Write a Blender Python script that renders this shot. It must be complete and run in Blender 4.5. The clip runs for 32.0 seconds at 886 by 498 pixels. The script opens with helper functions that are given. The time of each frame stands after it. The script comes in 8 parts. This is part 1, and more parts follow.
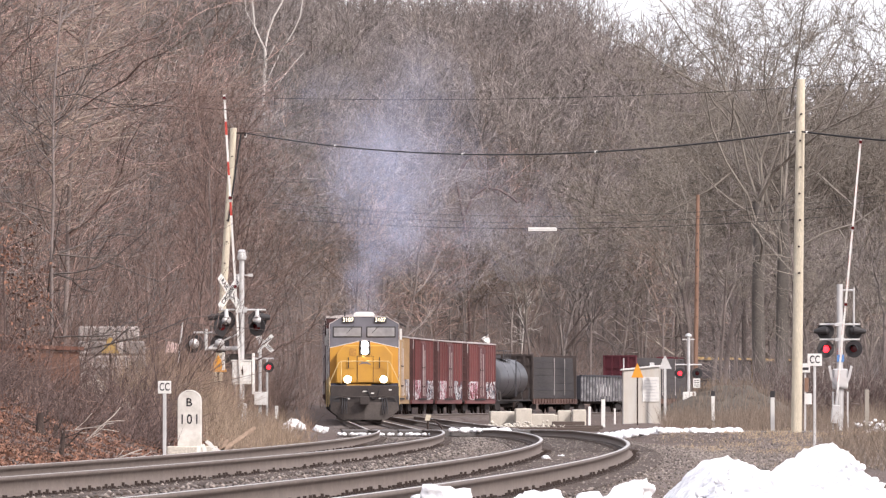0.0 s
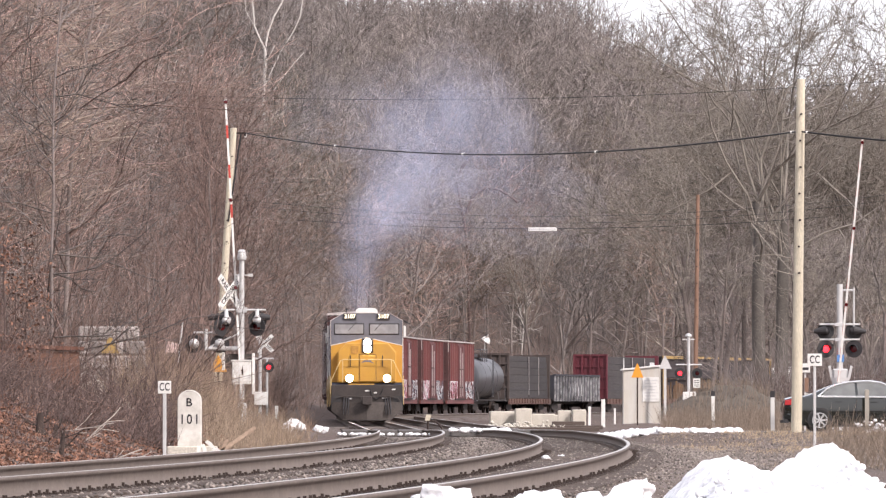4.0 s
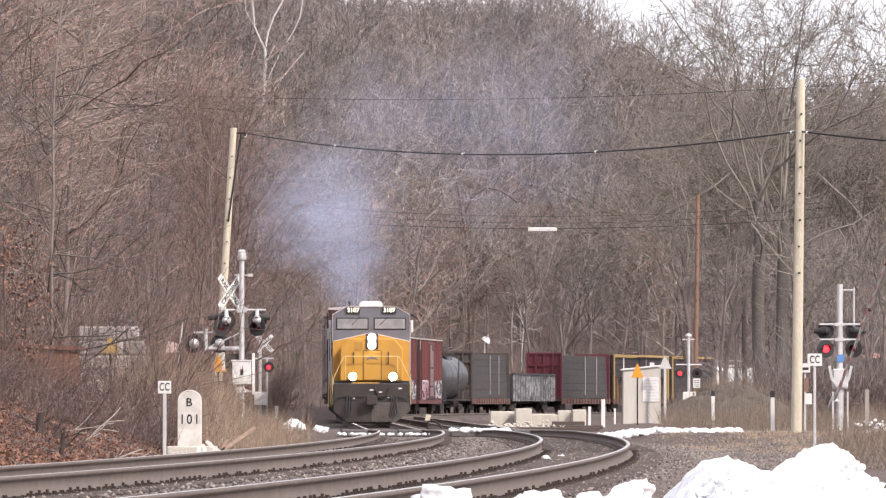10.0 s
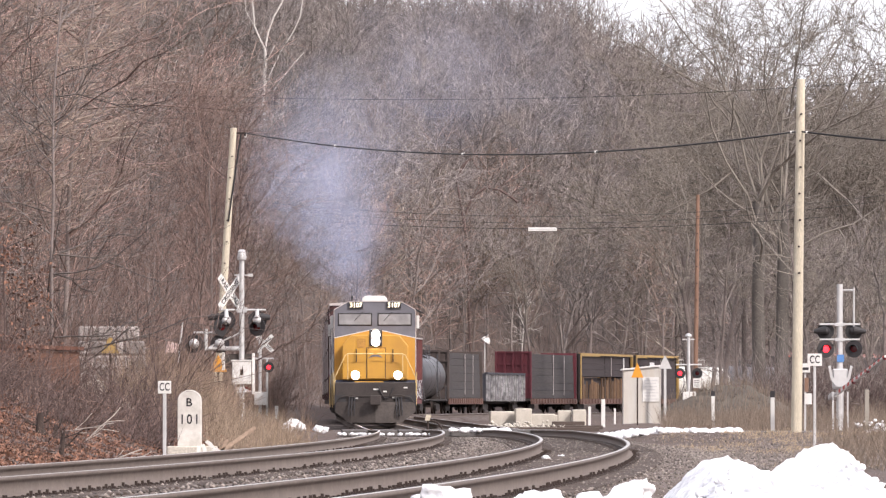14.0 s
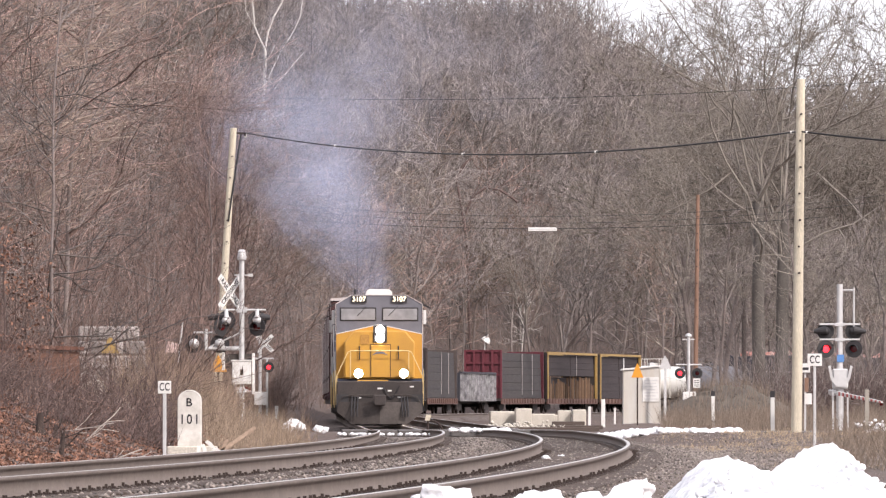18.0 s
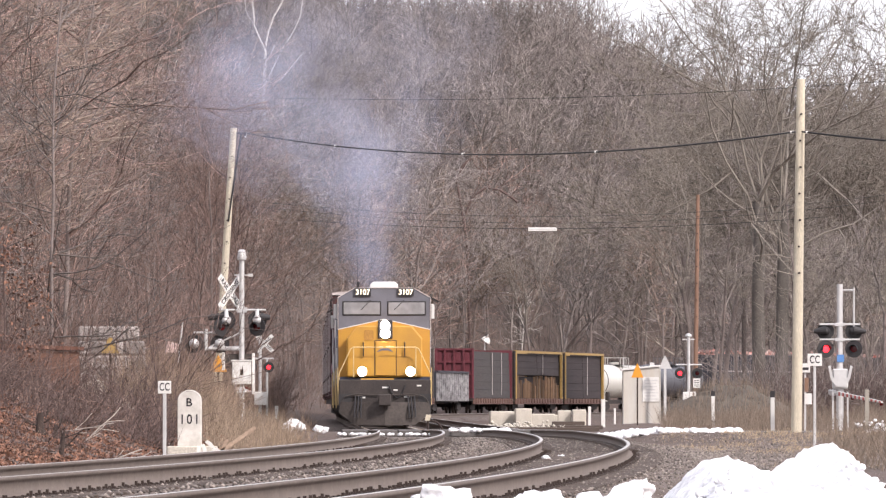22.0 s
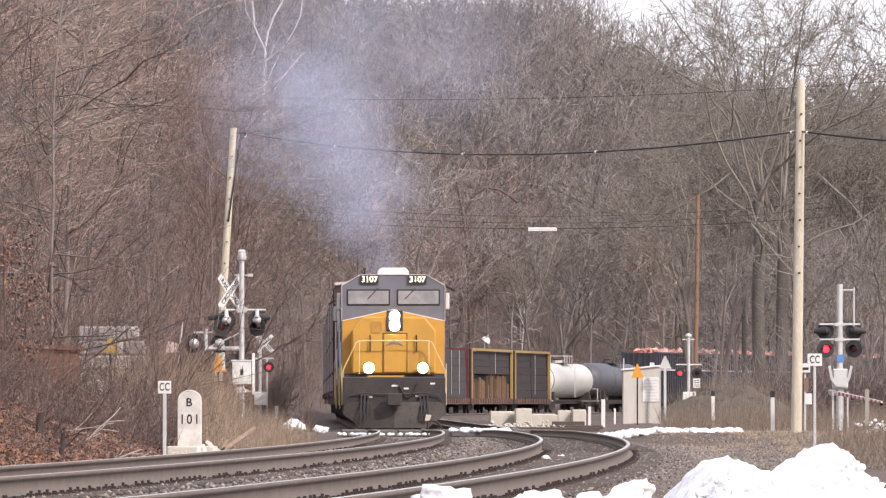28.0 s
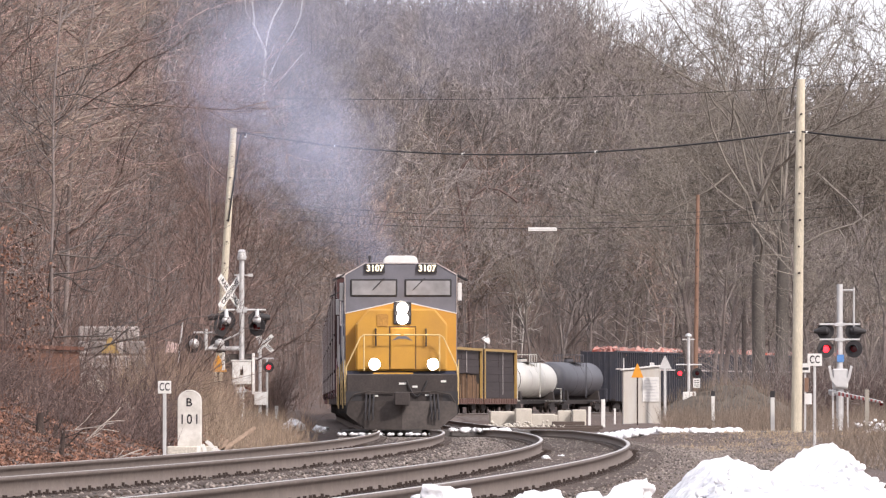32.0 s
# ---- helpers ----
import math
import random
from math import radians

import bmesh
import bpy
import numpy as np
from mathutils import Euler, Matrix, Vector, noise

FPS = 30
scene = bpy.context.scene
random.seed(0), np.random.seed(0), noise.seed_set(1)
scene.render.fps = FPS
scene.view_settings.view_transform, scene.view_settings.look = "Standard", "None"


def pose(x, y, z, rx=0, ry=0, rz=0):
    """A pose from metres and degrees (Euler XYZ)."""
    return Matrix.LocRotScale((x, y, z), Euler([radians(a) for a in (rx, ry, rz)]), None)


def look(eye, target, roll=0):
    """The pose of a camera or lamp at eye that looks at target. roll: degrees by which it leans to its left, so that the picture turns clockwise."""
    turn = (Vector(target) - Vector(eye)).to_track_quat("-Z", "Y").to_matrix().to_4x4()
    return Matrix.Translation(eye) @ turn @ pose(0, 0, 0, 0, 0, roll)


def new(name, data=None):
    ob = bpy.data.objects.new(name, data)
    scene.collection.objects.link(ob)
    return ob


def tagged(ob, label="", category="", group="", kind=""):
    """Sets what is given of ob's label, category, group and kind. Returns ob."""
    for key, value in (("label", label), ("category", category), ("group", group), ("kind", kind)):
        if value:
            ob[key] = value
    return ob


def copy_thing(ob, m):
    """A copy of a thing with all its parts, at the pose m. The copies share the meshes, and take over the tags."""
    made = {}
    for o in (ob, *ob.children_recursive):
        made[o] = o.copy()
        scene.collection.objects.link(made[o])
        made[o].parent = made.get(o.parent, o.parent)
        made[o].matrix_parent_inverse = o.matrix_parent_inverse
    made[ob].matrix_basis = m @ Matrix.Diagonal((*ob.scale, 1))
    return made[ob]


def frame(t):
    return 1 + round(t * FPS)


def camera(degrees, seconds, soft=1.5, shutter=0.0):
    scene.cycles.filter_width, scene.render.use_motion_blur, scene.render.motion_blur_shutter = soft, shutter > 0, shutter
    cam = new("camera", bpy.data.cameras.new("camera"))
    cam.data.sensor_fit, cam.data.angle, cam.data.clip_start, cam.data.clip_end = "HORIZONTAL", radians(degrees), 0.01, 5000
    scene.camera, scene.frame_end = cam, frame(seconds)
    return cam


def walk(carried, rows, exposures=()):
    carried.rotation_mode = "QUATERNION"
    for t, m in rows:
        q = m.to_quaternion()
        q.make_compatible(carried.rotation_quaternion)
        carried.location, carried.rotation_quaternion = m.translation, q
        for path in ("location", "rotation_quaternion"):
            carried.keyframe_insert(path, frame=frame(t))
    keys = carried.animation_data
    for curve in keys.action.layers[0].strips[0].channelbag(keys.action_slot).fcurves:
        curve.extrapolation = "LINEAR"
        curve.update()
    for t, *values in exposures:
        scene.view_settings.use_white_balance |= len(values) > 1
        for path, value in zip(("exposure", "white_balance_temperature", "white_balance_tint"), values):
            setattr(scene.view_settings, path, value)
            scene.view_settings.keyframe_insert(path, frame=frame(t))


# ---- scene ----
cam = camera(7.476, 32.0, soft=1.3)
EYE = (0.0, 0.0, 0.67)
stand = look(EYE, (0.0, 100.0, 0.67 + 100 * 272 / 12000))
walk(cam, [(0.0, stand), (32.0, stand)], exposures=[(0.0, 0.36, 6450, 17), (16.0, 0.35, 6450, 17), (25.0, 0.34, 6450, 17), (29.0, 0.29, 6450, 17), (32.0, 0.28, 6450, 17)])
scene.cycles.transparent_max_bounces = 128

# ---- daylight: hazy winter sun behind the camera, to its right ----
SUN_DIR = Vector((0.50, -0.62, 0.60)).normalized()
world = bpy.data.worlds.new("sky")
scene.world = world
world.use_nodes = True
wn = world.node_tree
sky = wn.nodes.new("ShaderNodeTexSky")
sky.sky_type = "NISHITA"
sky.sun_disc = False
sky.sun_elevation = math.asin(SUN_DIR.z)
sky.sun_rotation = math.atan2(SUN_DIR.x, SUN_DIR.y)
sky.air_density, sky.dust_density, sky.ozone_density = 1.0, 4.0, 0.6
wn.nodes["Background"].inputs["Strength"].default_value = 0.13
haze = wn.nodes.new("ShaderNodeMix")  # thin bright cloud veil over the whole sky
haze.data_type = "RGBA"
haze.inputs[0].default_value = 0.7
haze.inputs[7].default_value = (9.0, 9.2, 9.6, 1)
wn.links.new(sky.outputs[0], haze.inputs[6])
wn.links.new(haze.outputs[2], wn.nodes["Background"].inputs["Color"])
sun_data = bpy.data.lights.new("sun", "SUN")
sun_data.energy, sun_data.angle, sun_data.color = 2.7, radians(3.0), (1.0, 0.95, 0.88)
sun = new("sun", sun_data)
sun.matrix_world = look(SUN_DIR * 50, (0, 0, 0))

# ---- materials ----


def material(name, colour, rough=0.7, metal=0.0, second=None, scale=6.0, amount=0.5, bump=0.0, fine=60.0, spread=0.0, third=None, big=0.6, island=0.0, grain_by=0.2, stretch=None, stand=0.0):
    """Principled surface with stains at one scale, grain at another and a shift from piece to piece."""
    m = bpy.data.materials.new(name)
    m.use_nodes = True
    nt = m.node_tree
    p = nt.nodes["Principled BSDF"]
    p.inputs["Roughness"].default_value, p.inputs["Metallic"].default_value = rough, metal
    second = second or tuple(c * 0.6 for c in colour)
    co = nt.nodes.new("ShaderNodeTexCoord")
    where = co.outputs["Object"]
    if stretch:
        mp = nt.nodes.new("ShaderNodeMapping")
        mp.inputs["Scale"].default_value = stretch
        nt.links.new(where, mp.inputs["Vector"])
        where = mp.outputs["Vector"]
    n1, n2 = nt.nodes.new("ShaderNodeTexNoise"), nt.nodes.new("ShaderNodeTexNoise")
    for n, s in ((n1, scale), (n2, fine)):
        n.inputs["Scale"].default_value, n.inputs["Detail"].default_value = s, 5.0
        nt.links.new(where, n.inputs["Vector"])
    ramp = nt.nodes.new("ShaderNodeMapRange")
    ramp.inputs[1].default_value, ramp.inputs[2].default_value = 0.35, 0.7
    nt.links.new(n1.outputs["Fac"], ramp.inputs[0])
    mix = nt.nodes.new("ShaderNodeMix")
    mix.data_type = "RGBA"
    mix.inputs[6].default_value, mix.inputs[7].default_value = (*colour, 1), (*second, 1)
    k = nt.nodes.new("ShaderNodeMath")
    k.operation = "MULTIPLY"
    k.inputs[1].default_value = amount
    nt.links.new(ramp.outputs[0], k.inputs[0])
    nt.links.new(k.outputs[0], mix.inputs[0])
    out = mix.outputs[2]
    if third:
        n3 = nt.nodes.new("ShaderNodeTexNoise")
        n3.inputs["Scale"].default_value, n3.inputs["Detail"].default_value = big, 4.0
        nt.links.new(co.outputs["Object"], n3.inputs["Vector"])
        r3 = nt.nodes.new("ShaderNodeMapRange")
        r3.inputs[1].default_value, r3.inputs[2].default_value = 0.45, 0.62
        nt.links.new(n3.outputs["Fac"], r3.inputs[0])
        m3 = nt.nodes.new("ShaderNodeMix")
        m3.data_type = "RGBA"
        m3.inputs[7].default_value = (*third, 1)
        nt.links.new(r3.outputs[0], m3.inputs[0])
        nt.links.new(out, m3.inputs[6])
        out = m3.outputs[2]
    grain = nt.nodes.new("ShaderNodeHueSaturation")
    mr = nt.nodes.new("ShaderNodeMapRange")
    mr.inputs[1].default_value, mr.inputs[2].default_value, mr.inputs[3].default_value, mr.inputs[4].default_value = 0.3, 0.7, 1 - grain_by, 1 + grain_by
    nt.links.new(n2.outputs["Fac"], mr.inputs[0])
    if spread:
        info = nt.nodes.new("ShaderNodeObjectInfo")
        r2 = nt.nodes.new("ShaderNodeMapRange")
        r2.inputs[3].default_value, r2.inputs[4].default_value = 1 - spread, 1 + spread
        nt.links.new(info.outputs["Random"], r2.inputs[0])
        mul = nt.nodes.new("ShaderNodeMath")
        mul.operation = "MULTIPLY"
        nt.links.new(mr.outputs[0], mul.inputs[0])
        nt.links.new(r2.outputs[0], mul.inputs[1])
        nt.links.new(mul.outputs[0], grain.inputs["Value"])
    else:
        nt.links.new(mr.outputs[0], grain.inputs["Value"])
    if island:
        geo = nt.nodes.new("ShaderNodeNewGeometry")
        r4 = nt.nodes.new("ShaderNodeMapRange")
        r4.inputs[3].default_value, r4.inputs[4].default_value = 1 - island, 1 + island
        nt.links.new(geo.outputs["Random Per Island"], r4.inputs[0])
        g2 = nt.nodes.new("ShaderNodeHueSaturation")
        nt.links.new(r4.outputs[0], g2.inputs["Value"])
        nt.links.new(out, g2.inputs["Color"])
        out = g2.outputs[0]
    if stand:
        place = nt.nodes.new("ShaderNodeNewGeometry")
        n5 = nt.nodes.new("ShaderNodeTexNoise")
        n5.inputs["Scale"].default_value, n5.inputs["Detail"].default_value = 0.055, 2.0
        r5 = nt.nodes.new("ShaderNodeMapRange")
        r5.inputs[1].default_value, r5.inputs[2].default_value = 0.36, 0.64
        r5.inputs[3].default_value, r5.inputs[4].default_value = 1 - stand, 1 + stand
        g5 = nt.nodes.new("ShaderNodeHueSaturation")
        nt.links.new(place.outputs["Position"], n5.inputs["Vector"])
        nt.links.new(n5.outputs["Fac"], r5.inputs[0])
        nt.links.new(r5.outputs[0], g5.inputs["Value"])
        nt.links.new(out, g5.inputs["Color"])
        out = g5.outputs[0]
    nt.links.new(out, grain.inputs["Color"])
    nt.links.new(grain.outputs[0], p.inputs["Base Color"])
    if bump:
        b = nt.nodes.new("ShaderNodeBump")
        b.inputs["Strength"].default_value, b.inputs["Distance"].default_value = bump, 0.05
        nt.links.new(n2.outputs["Fac"], b.inputs["Height"])
        nt.links.new(b.outputs[0], p.inputs["Normal"])
    return m


def glow(name, colour, power):
    m = bpy.data.materials.new(name)
    m.use_nodes = True
    p = m.node_tree.nodes["Principled BSDF"]
    p.inputs["Base Color"].default_value = (*colour, 1)
    p.inputs["Emission Color"].default_value = (*colour, 1)
    p.inputs["Emission Strength"].default_value = power
    p.inputs["Roughness"].default_value = 0.2
    return m


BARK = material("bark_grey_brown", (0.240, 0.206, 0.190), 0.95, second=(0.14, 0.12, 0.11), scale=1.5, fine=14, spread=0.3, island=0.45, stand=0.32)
TRUNKBARK = material("trunk_dark_bark", (0.195, 0.160, 0.146), 0.95, second=(0.09, 0.075, 0.068), scale=2, fine=14, spread=0.35)
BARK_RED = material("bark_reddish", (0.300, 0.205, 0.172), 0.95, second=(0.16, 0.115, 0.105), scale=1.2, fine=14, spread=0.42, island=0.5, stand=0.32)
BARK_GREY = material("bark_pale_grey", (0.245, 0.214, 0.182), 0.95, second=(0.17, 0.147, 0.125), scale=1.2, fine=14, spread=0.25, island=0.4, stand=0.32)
BIRCH = material("bark_white_birch", (0.62, 0.58, 0.54), 0.8, second=(0.2, 0.17, 0.15), scale=3, fine=20)
# sunlight put into the bark colour of the sweeping boughs
BARK_SUNLIT = material("bark_sunlit_tan", (0.36, 0.285, 0.235), 0.95, second=(0.22, 0.165, 0.135), scale=1.5, fine=14, island=0.4)
# trunk colour darkened to stand for the shade of twigs before it
BOLE_SHADED = material("shaded_grey_bole", (0.125, 0.110, 0.097), 0.95, second=(0.075, 0.066, 0.058), scale=2, fine=12)
BARK_TWIG = material("dark_crown_twigs", (0.215, 0.185, 0.155), 0.95, second=(0.13, 0.112, 0.095), scale=2, fine=12, island=0.4)
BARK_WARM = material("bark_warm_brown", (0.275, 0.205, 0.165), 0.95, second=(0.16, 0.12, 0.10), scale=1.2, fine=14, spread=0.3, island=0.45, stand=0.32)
BARK_DARK = material("bark_dark_oak", (0.25, 0.22, 0.185), 0.95, second=(0.15, 0.13, 0.11), scale=2, fine=12)
# dark brush colour, with the bank's shadows worked into it
BRUSH_DARK = material("dark_dead_brush", (0.125, 0.085, 0.075), 0.95, second=(0.07, 0.05, 0.045), scale=2, fine=12, island=0.5)
BRUSH_BROWN = material("brown_dead_brush", (0.235, 0.168, 0.142), 0.95, second=(0.15, 0.105, 0.09), scale=2, fine=12, island=0.5)
DEADWOOD = material("bleached_dead_wood", (0.50, 0.45, 0.40), 0.9, second=(0.34, 0.29, 0.25), scale=5, fine=20)
EARTH = material("leaf_litter_earth", (0.125, 0.085, 0.067), 0.95, second=(0.065, 0.046, 0.040), scale=1.4, amount=0.8, bump=0.6, fine=9, third=(0.115, 0.085, 0.072), big=0.12)
LEAF = material("dry_oak_leaf", (0.225, 0.112, 0.072), 0.8, second=(0.075, 0.042, 0.032), scale=3, fine=20, island=0.9)
GRASS = material("dry_straw_grass", (0.46, 0.36, 0.24), 0.9, second=(0.24, 0.16, 0.10), scale=0.6, fine=5, island=0.4)
WEEDBROWN = material("dead_brown_stalk", (0.215, 0.170, 0.132), 0.9, second=(0.15, 0.105, 0.08), scale=0.6, fine=5, island=0.45)
WEED = material("dry_brown_weed", (0.32, 0.24, 0.172), 0.9, second=(0.21, 0.155, 0.115), scale=0.6, fine=5, island=0.45)
BUSHTAN = material("tan_twigs", (0.335, 0.225, 0.165), 0.9, second=(0.22, 0.145, 0.105), scale=0.8, fine=5, island=0.5)
BALLAST = material("ballast_gravel", (0.19, 0.15, 0.13), 0.95, second=(0.12, 0.10, 0.09), scale=9, amount=0.8, bump=1.0, fine=26, third=(0.115, 0.082, 0.066), big=0.35)
STONE = material("ballast_stone", (0.25, 0.215, 0.19), 0.9, second=(0.11, 0.092, 0.082), scale=4, fine=30, island=0.75)
RAIL = material("rail_rust_web", (0.175, 0.14, 0.118), 0.8, metal=0.15, second=(0.11, 0.083, 0.068), scale=3, fine=30)
RAILTOP = material("rail_polished_head", (0.56, 0.52, 0.46), 0.30, metal=0.9, second=(0.35, 0.31, 0.28), scale=2, fine=40)
TIE = material("creosote_tie", (0.085, 0.064, 0.053), 0.9, second=(0.07, 0.055, 0.05), scale=4, fine=30, spread=0.3)
STUMPWOOD = material("rotten_stump_wood", (0.06, 0.042, 0.035), 0.95, second=(0.03, 0.022, 0.02), scale=6, fine=25)
DIRT = material("grey_brown_dirt", (0.118, 0.098, 0.078), 0.95, second=(0.07, 0.056, 0.045), scale=1.2, amount=0.8, bump=0.8, fine=7)
IRON = material("rusty_iron", (0.055, 0.038, 0.032), 0.8, metal=0.3, scale=8, fine=40)
ASPHALT = material("asphalt", (0.13, 0.12, 0.115), 0.85, second=(0.08, 0.074, 0.07), scale=1.5, bump=0.3, fine=60)
CONCRETE = material("pale_concrete", (0.56, 0.52, 0.45), 0.85, second=(0.38, 0.34, 0.28), scale=2.5, bump=0.2, fine=30)
GRANITE = material("white_painted_granite", (0.66, 0.63, 0.58), 0.8, second=(0.40, 0.37, 0.33), scale=5, amount=0.7, bump=0.2, fine=70, grain_by=0.05)
SNOW = material("old_snow", (0.90, 0.90, 0.91), 0.6, second=(0.80, 0.80, 0.82), scale=2, amount=0.6, bump=0.3, fine=14)
POLEWOOD = material("weathered_pole_wood", (0.60, 0.54, 0.42), 0.9, second=(0.42, 0.36, 0.27), scale=3, bump=0.2, fine=25, stretch=(3.0, 3.0, 0.3))
GREYPOST = material("weathered_grey_post", (0.34, 0.31, 0.265), 0.9, second=(0.22, 0.19, 0.155), scale=3, fine=25, stretch=(3.0, 3.0, 0.3))
REDWOOD = material("brown_pole_wood", (0.24, 0.14, 0.095), 0.9, second=(0.16, 0.095, 0.07), scale=3, fine=25, stretch=(3.0, 3.0, 0.3))
ALU = material("aluminium_paint", (0.62, 0.61, 0.60), 0.45, metal=0.35, second=(0.42, 0.41, 0.40), scale=5, fine=40, grain_by=0.05)
BLACK = material("flat_black_paint", (0.022, 0.020, 0.022), 0.6, second=(0.045, 0.04, 0.04), scale=5, fine=40, grain_by=0.05)
WHITE = material("white_paint", (0.72, 0.71, 0.68), 0.5, second=(0.6, 0.57, 0.53), scale=4, fine=40, grain_by=0.05)
CABLE = material("black_cable", (0.02, 0.02, 0.022), 0.6)
ORANGE = material("orange_sign_paint", (0.72, 0.30, 0.02), 0.5, second=(0.55, 0.24, 0.03), scale=5, fine=40, grain_by=0.05)
REDPAINT = material("red_sign_paint", (0.55, 0.06, 0.04), 0.5)
SHED = material("shed_pale_metal", (0.54, 0.52, 0.48), 0.5, second=(0.46, 0.40, 0.33), scale=1.5, amount=0.7, fine=20, grain_by=0.05, stretch=(2.5, 2.5, 0.3))
LYELLOW = material("loco_yellow_paint", (0.55, 0.290, 0.040), 0.45, second=(0.40, 0.205, 0.045), scale=1.6, amount=0.6, fine=30, grain_by=0.05)
LGREY = material("loco_grey_blue_paint", (0.155, 0.155, 0.18), 0.45, second=(0.10, 0.097, 0.108), scale=2, fine=30, grain_by=0.05)
LBLUE = material("loco_dark_blue_paint", (0.045, 0.05, 0.085), 0.45, second=(0.03, 0.03, 0.04), scale=2, fine=30, grain_by=0.05)
GRIME = material("grimy_underframe", (0.04, 0.033, 0.031), 0.85, second=(0.07, 0.055, 0.05), scale=3, fine=20)
PLOW = material("grimy_plow_steel", (0.066, 0.054, 0.048), 0.75, metal=0.1, second=(0.038, 0.03, 0.027), scale=3.0, amount=0.8, fine=14)
LENS_WHITE = glow("lit_headlamp", (1.0, 0.93, 0.80), 60)
LENS_RED = glow("lit_red_lamp", (1.0, 0.025, 0.035), 3.6)
LENS_DIM = material("dark_red_lens", (0.10, 0.006, 0.008), 0.2)
DIGIT = glow("lit_number", (1.0, 0.90, 0.65), 1.2)
BOXRED = material("boxcar_oxide_red", (0.20, 0.062, 0.060), 0.65, second=(0.13, 0.06, 0.056), scale=1.2, amount=0.8, fine=15, grain_by=0.1, stretch=(1.0, 3.0, 0.3))
# ends and corners darker than the sides, so the gaps read dark
BOXEND = material("boxcar_dark_end", (0.085, 0.036, 0.034), 0.8, second=(0.045, 0.026, 0.025), scale=3, fine=15)
BOXDOOR = material("boxcar_door_red", (0.135, 0.042, 0.046), 0.65, second=(0.10, 0.045, 0.045), scale=1.5, amount=0.8, fine=15, grain_by=0.1, stretch=(1.0, 3.0, 0.3))
BOXTAN = material("boxcar_faded_tan", (0.44, 0.30, 0.16), 0.7, second=(0.30, 0.20, 0.12), scale=1.5, amount=0.8, fine=15, grain_by=0.1, stretch=(1.0, 3.0, 0.3))
MAROON = material("bulkhead_maroon", (0.135, 0.024, 0.035), 0.6, second=(0.09, 0.022, 0.028), scale=1.5, fine=15, grain_by=0.1, stretch=(1.0, 3.0, 0.3))
ROOFGREY = material("boxcar_pale_roof", (0.62, 0.57, 0.55), 0.5, metal=0.3, second=(0.4, 0.3, 0.28), scale=1, fine=15)
TANKGREY = material("tank_dull_black", (0.06, 0.06, 0.068), 0.34, second=(0.11, 0.105, 0.11), scale=0.8, fine=10, grain_by=0.1, stretch=(1.0, 3.0, 0.3))
TANKSLATE = material("tank_slate_grey", (0.105, 0.105, 0.12), 0.5, second=(0.07, 0.07, 0.08), scale=0.8, fine=10, grain_by=0.1, stretch=(1.0, 3.0, 0.3))
TANKWHITE = material("tank_cream_white", (0.66, 0.65, 0.60), 0.4, second=(0.6, 0.56, 0.5), scale=0.9, fine=10, grain_by=0.1, stretch=(1.0, 3.0, 0.3))
# dark brown carries the shade on the cars' left sides
BOXSHADED = material("boxcar_shaded_brown", (0.05, 0.032, 0.03), 0.7, second=(0.03, 0.022, 0.022), scale=1.2, fine=15, grain_by=0.1, stretch=(1.0, 3.0, 0.3))
WRAPGREY = material("grey_lumber_wrap", (0.066, 0.057, 0.055), 0.8, second=(0.05, 0.046, 0.052), scale=1.2, fine=8, grain_by=0.28, stretch=(0.6, 0.10, 2.6))
WRAPDARK = material("dark_lumber_wrap", (0.040, 0.030, 0.031), 0.8, second=(0.062, 0.048, 0.048), scale=1.2, fine=8, grain_by=0.28, stretch=(0.6, 0.10, 2.6))
LUMBER = material("raw_lumber", (0.20, 0.12, 0.07), 0.8, second=(0.10, 0.06, 0.04), scale=2, fine=20, spread=0.5)
CARYELLOW = material("flatcar_yellow", (0.40, 0.265, 0.09), 0.55, second=(0.4, 0.22, 0.05), scale=2, fine=20)
GONBLACK = material("gondola_black", (0.035, 0.037, 0.05), 0.6, second=(0.07, 0.06, 0.06), scale=1.2, fine=12)
SCRAP = material("red_scrap_load", (0.46, 0.12, 0.085), 0.8, second=(0.5, 0.42, 0.38), scale=1.2, amount=0.9, fine=4, island=0.4)
GRAFFITI = material("graffiti_pale_paint", (0.72, 0.70, 0.70), 0.6, second=(0.5, 0.5, 0.55), scale=3, fine=10)
GRAFFITI_B = material("graffiti_dark_paint", (0.06, 0.055, 0.08), 0.6)
GRAFFITI_P = material("graffiti_pink_paint", (0.55, 0.24, 0.30), 0.6)
CARPAINT = material("car_dark_green_paint", (0.009, 0.011, 0.009), 0.09, metal=0.0, second=(0.012, 0.014, 0.012), scale=2, fine=300)
CARPAINT.node_tree.nodes["Principled BSDF"].inputs["IOR"].default_value = 1.6
CARPAINT.node_tree.nodes["Principled BSDF"].inputs["Coat Weight"].default_value = 0.7
CHROME = material("chrome", (0.88, 0.88, 0.88), 0.38, metal=0.8)
WHEELALLOY = material("alloy_wheel", (0.60, 0.60, 0.61), 0.32, metal=0.6)
RUBBER = material("tyre_rubber", (0.02, 0.02, 0.02), 0.9)
TAIL = material("tail_lamp_red", (0.45, 0.03, 0.035), 0.25)
CLEAR = material("clear_lamp", (0.75, 0.77, 0.8), 0.1)
GLASS = material("window_glass", (0.16, 0.165, 0.16), 0.06, second=(0.12, 0.125, 0.13), scale=1, fine=3)
CABGLASS = material("cab_window_glass", (0.29, 0.285, 0.29), 0.08, second=(0.20, 0.195, 0.20), scale=1, fine=3)

# ---- mesh helpers ----


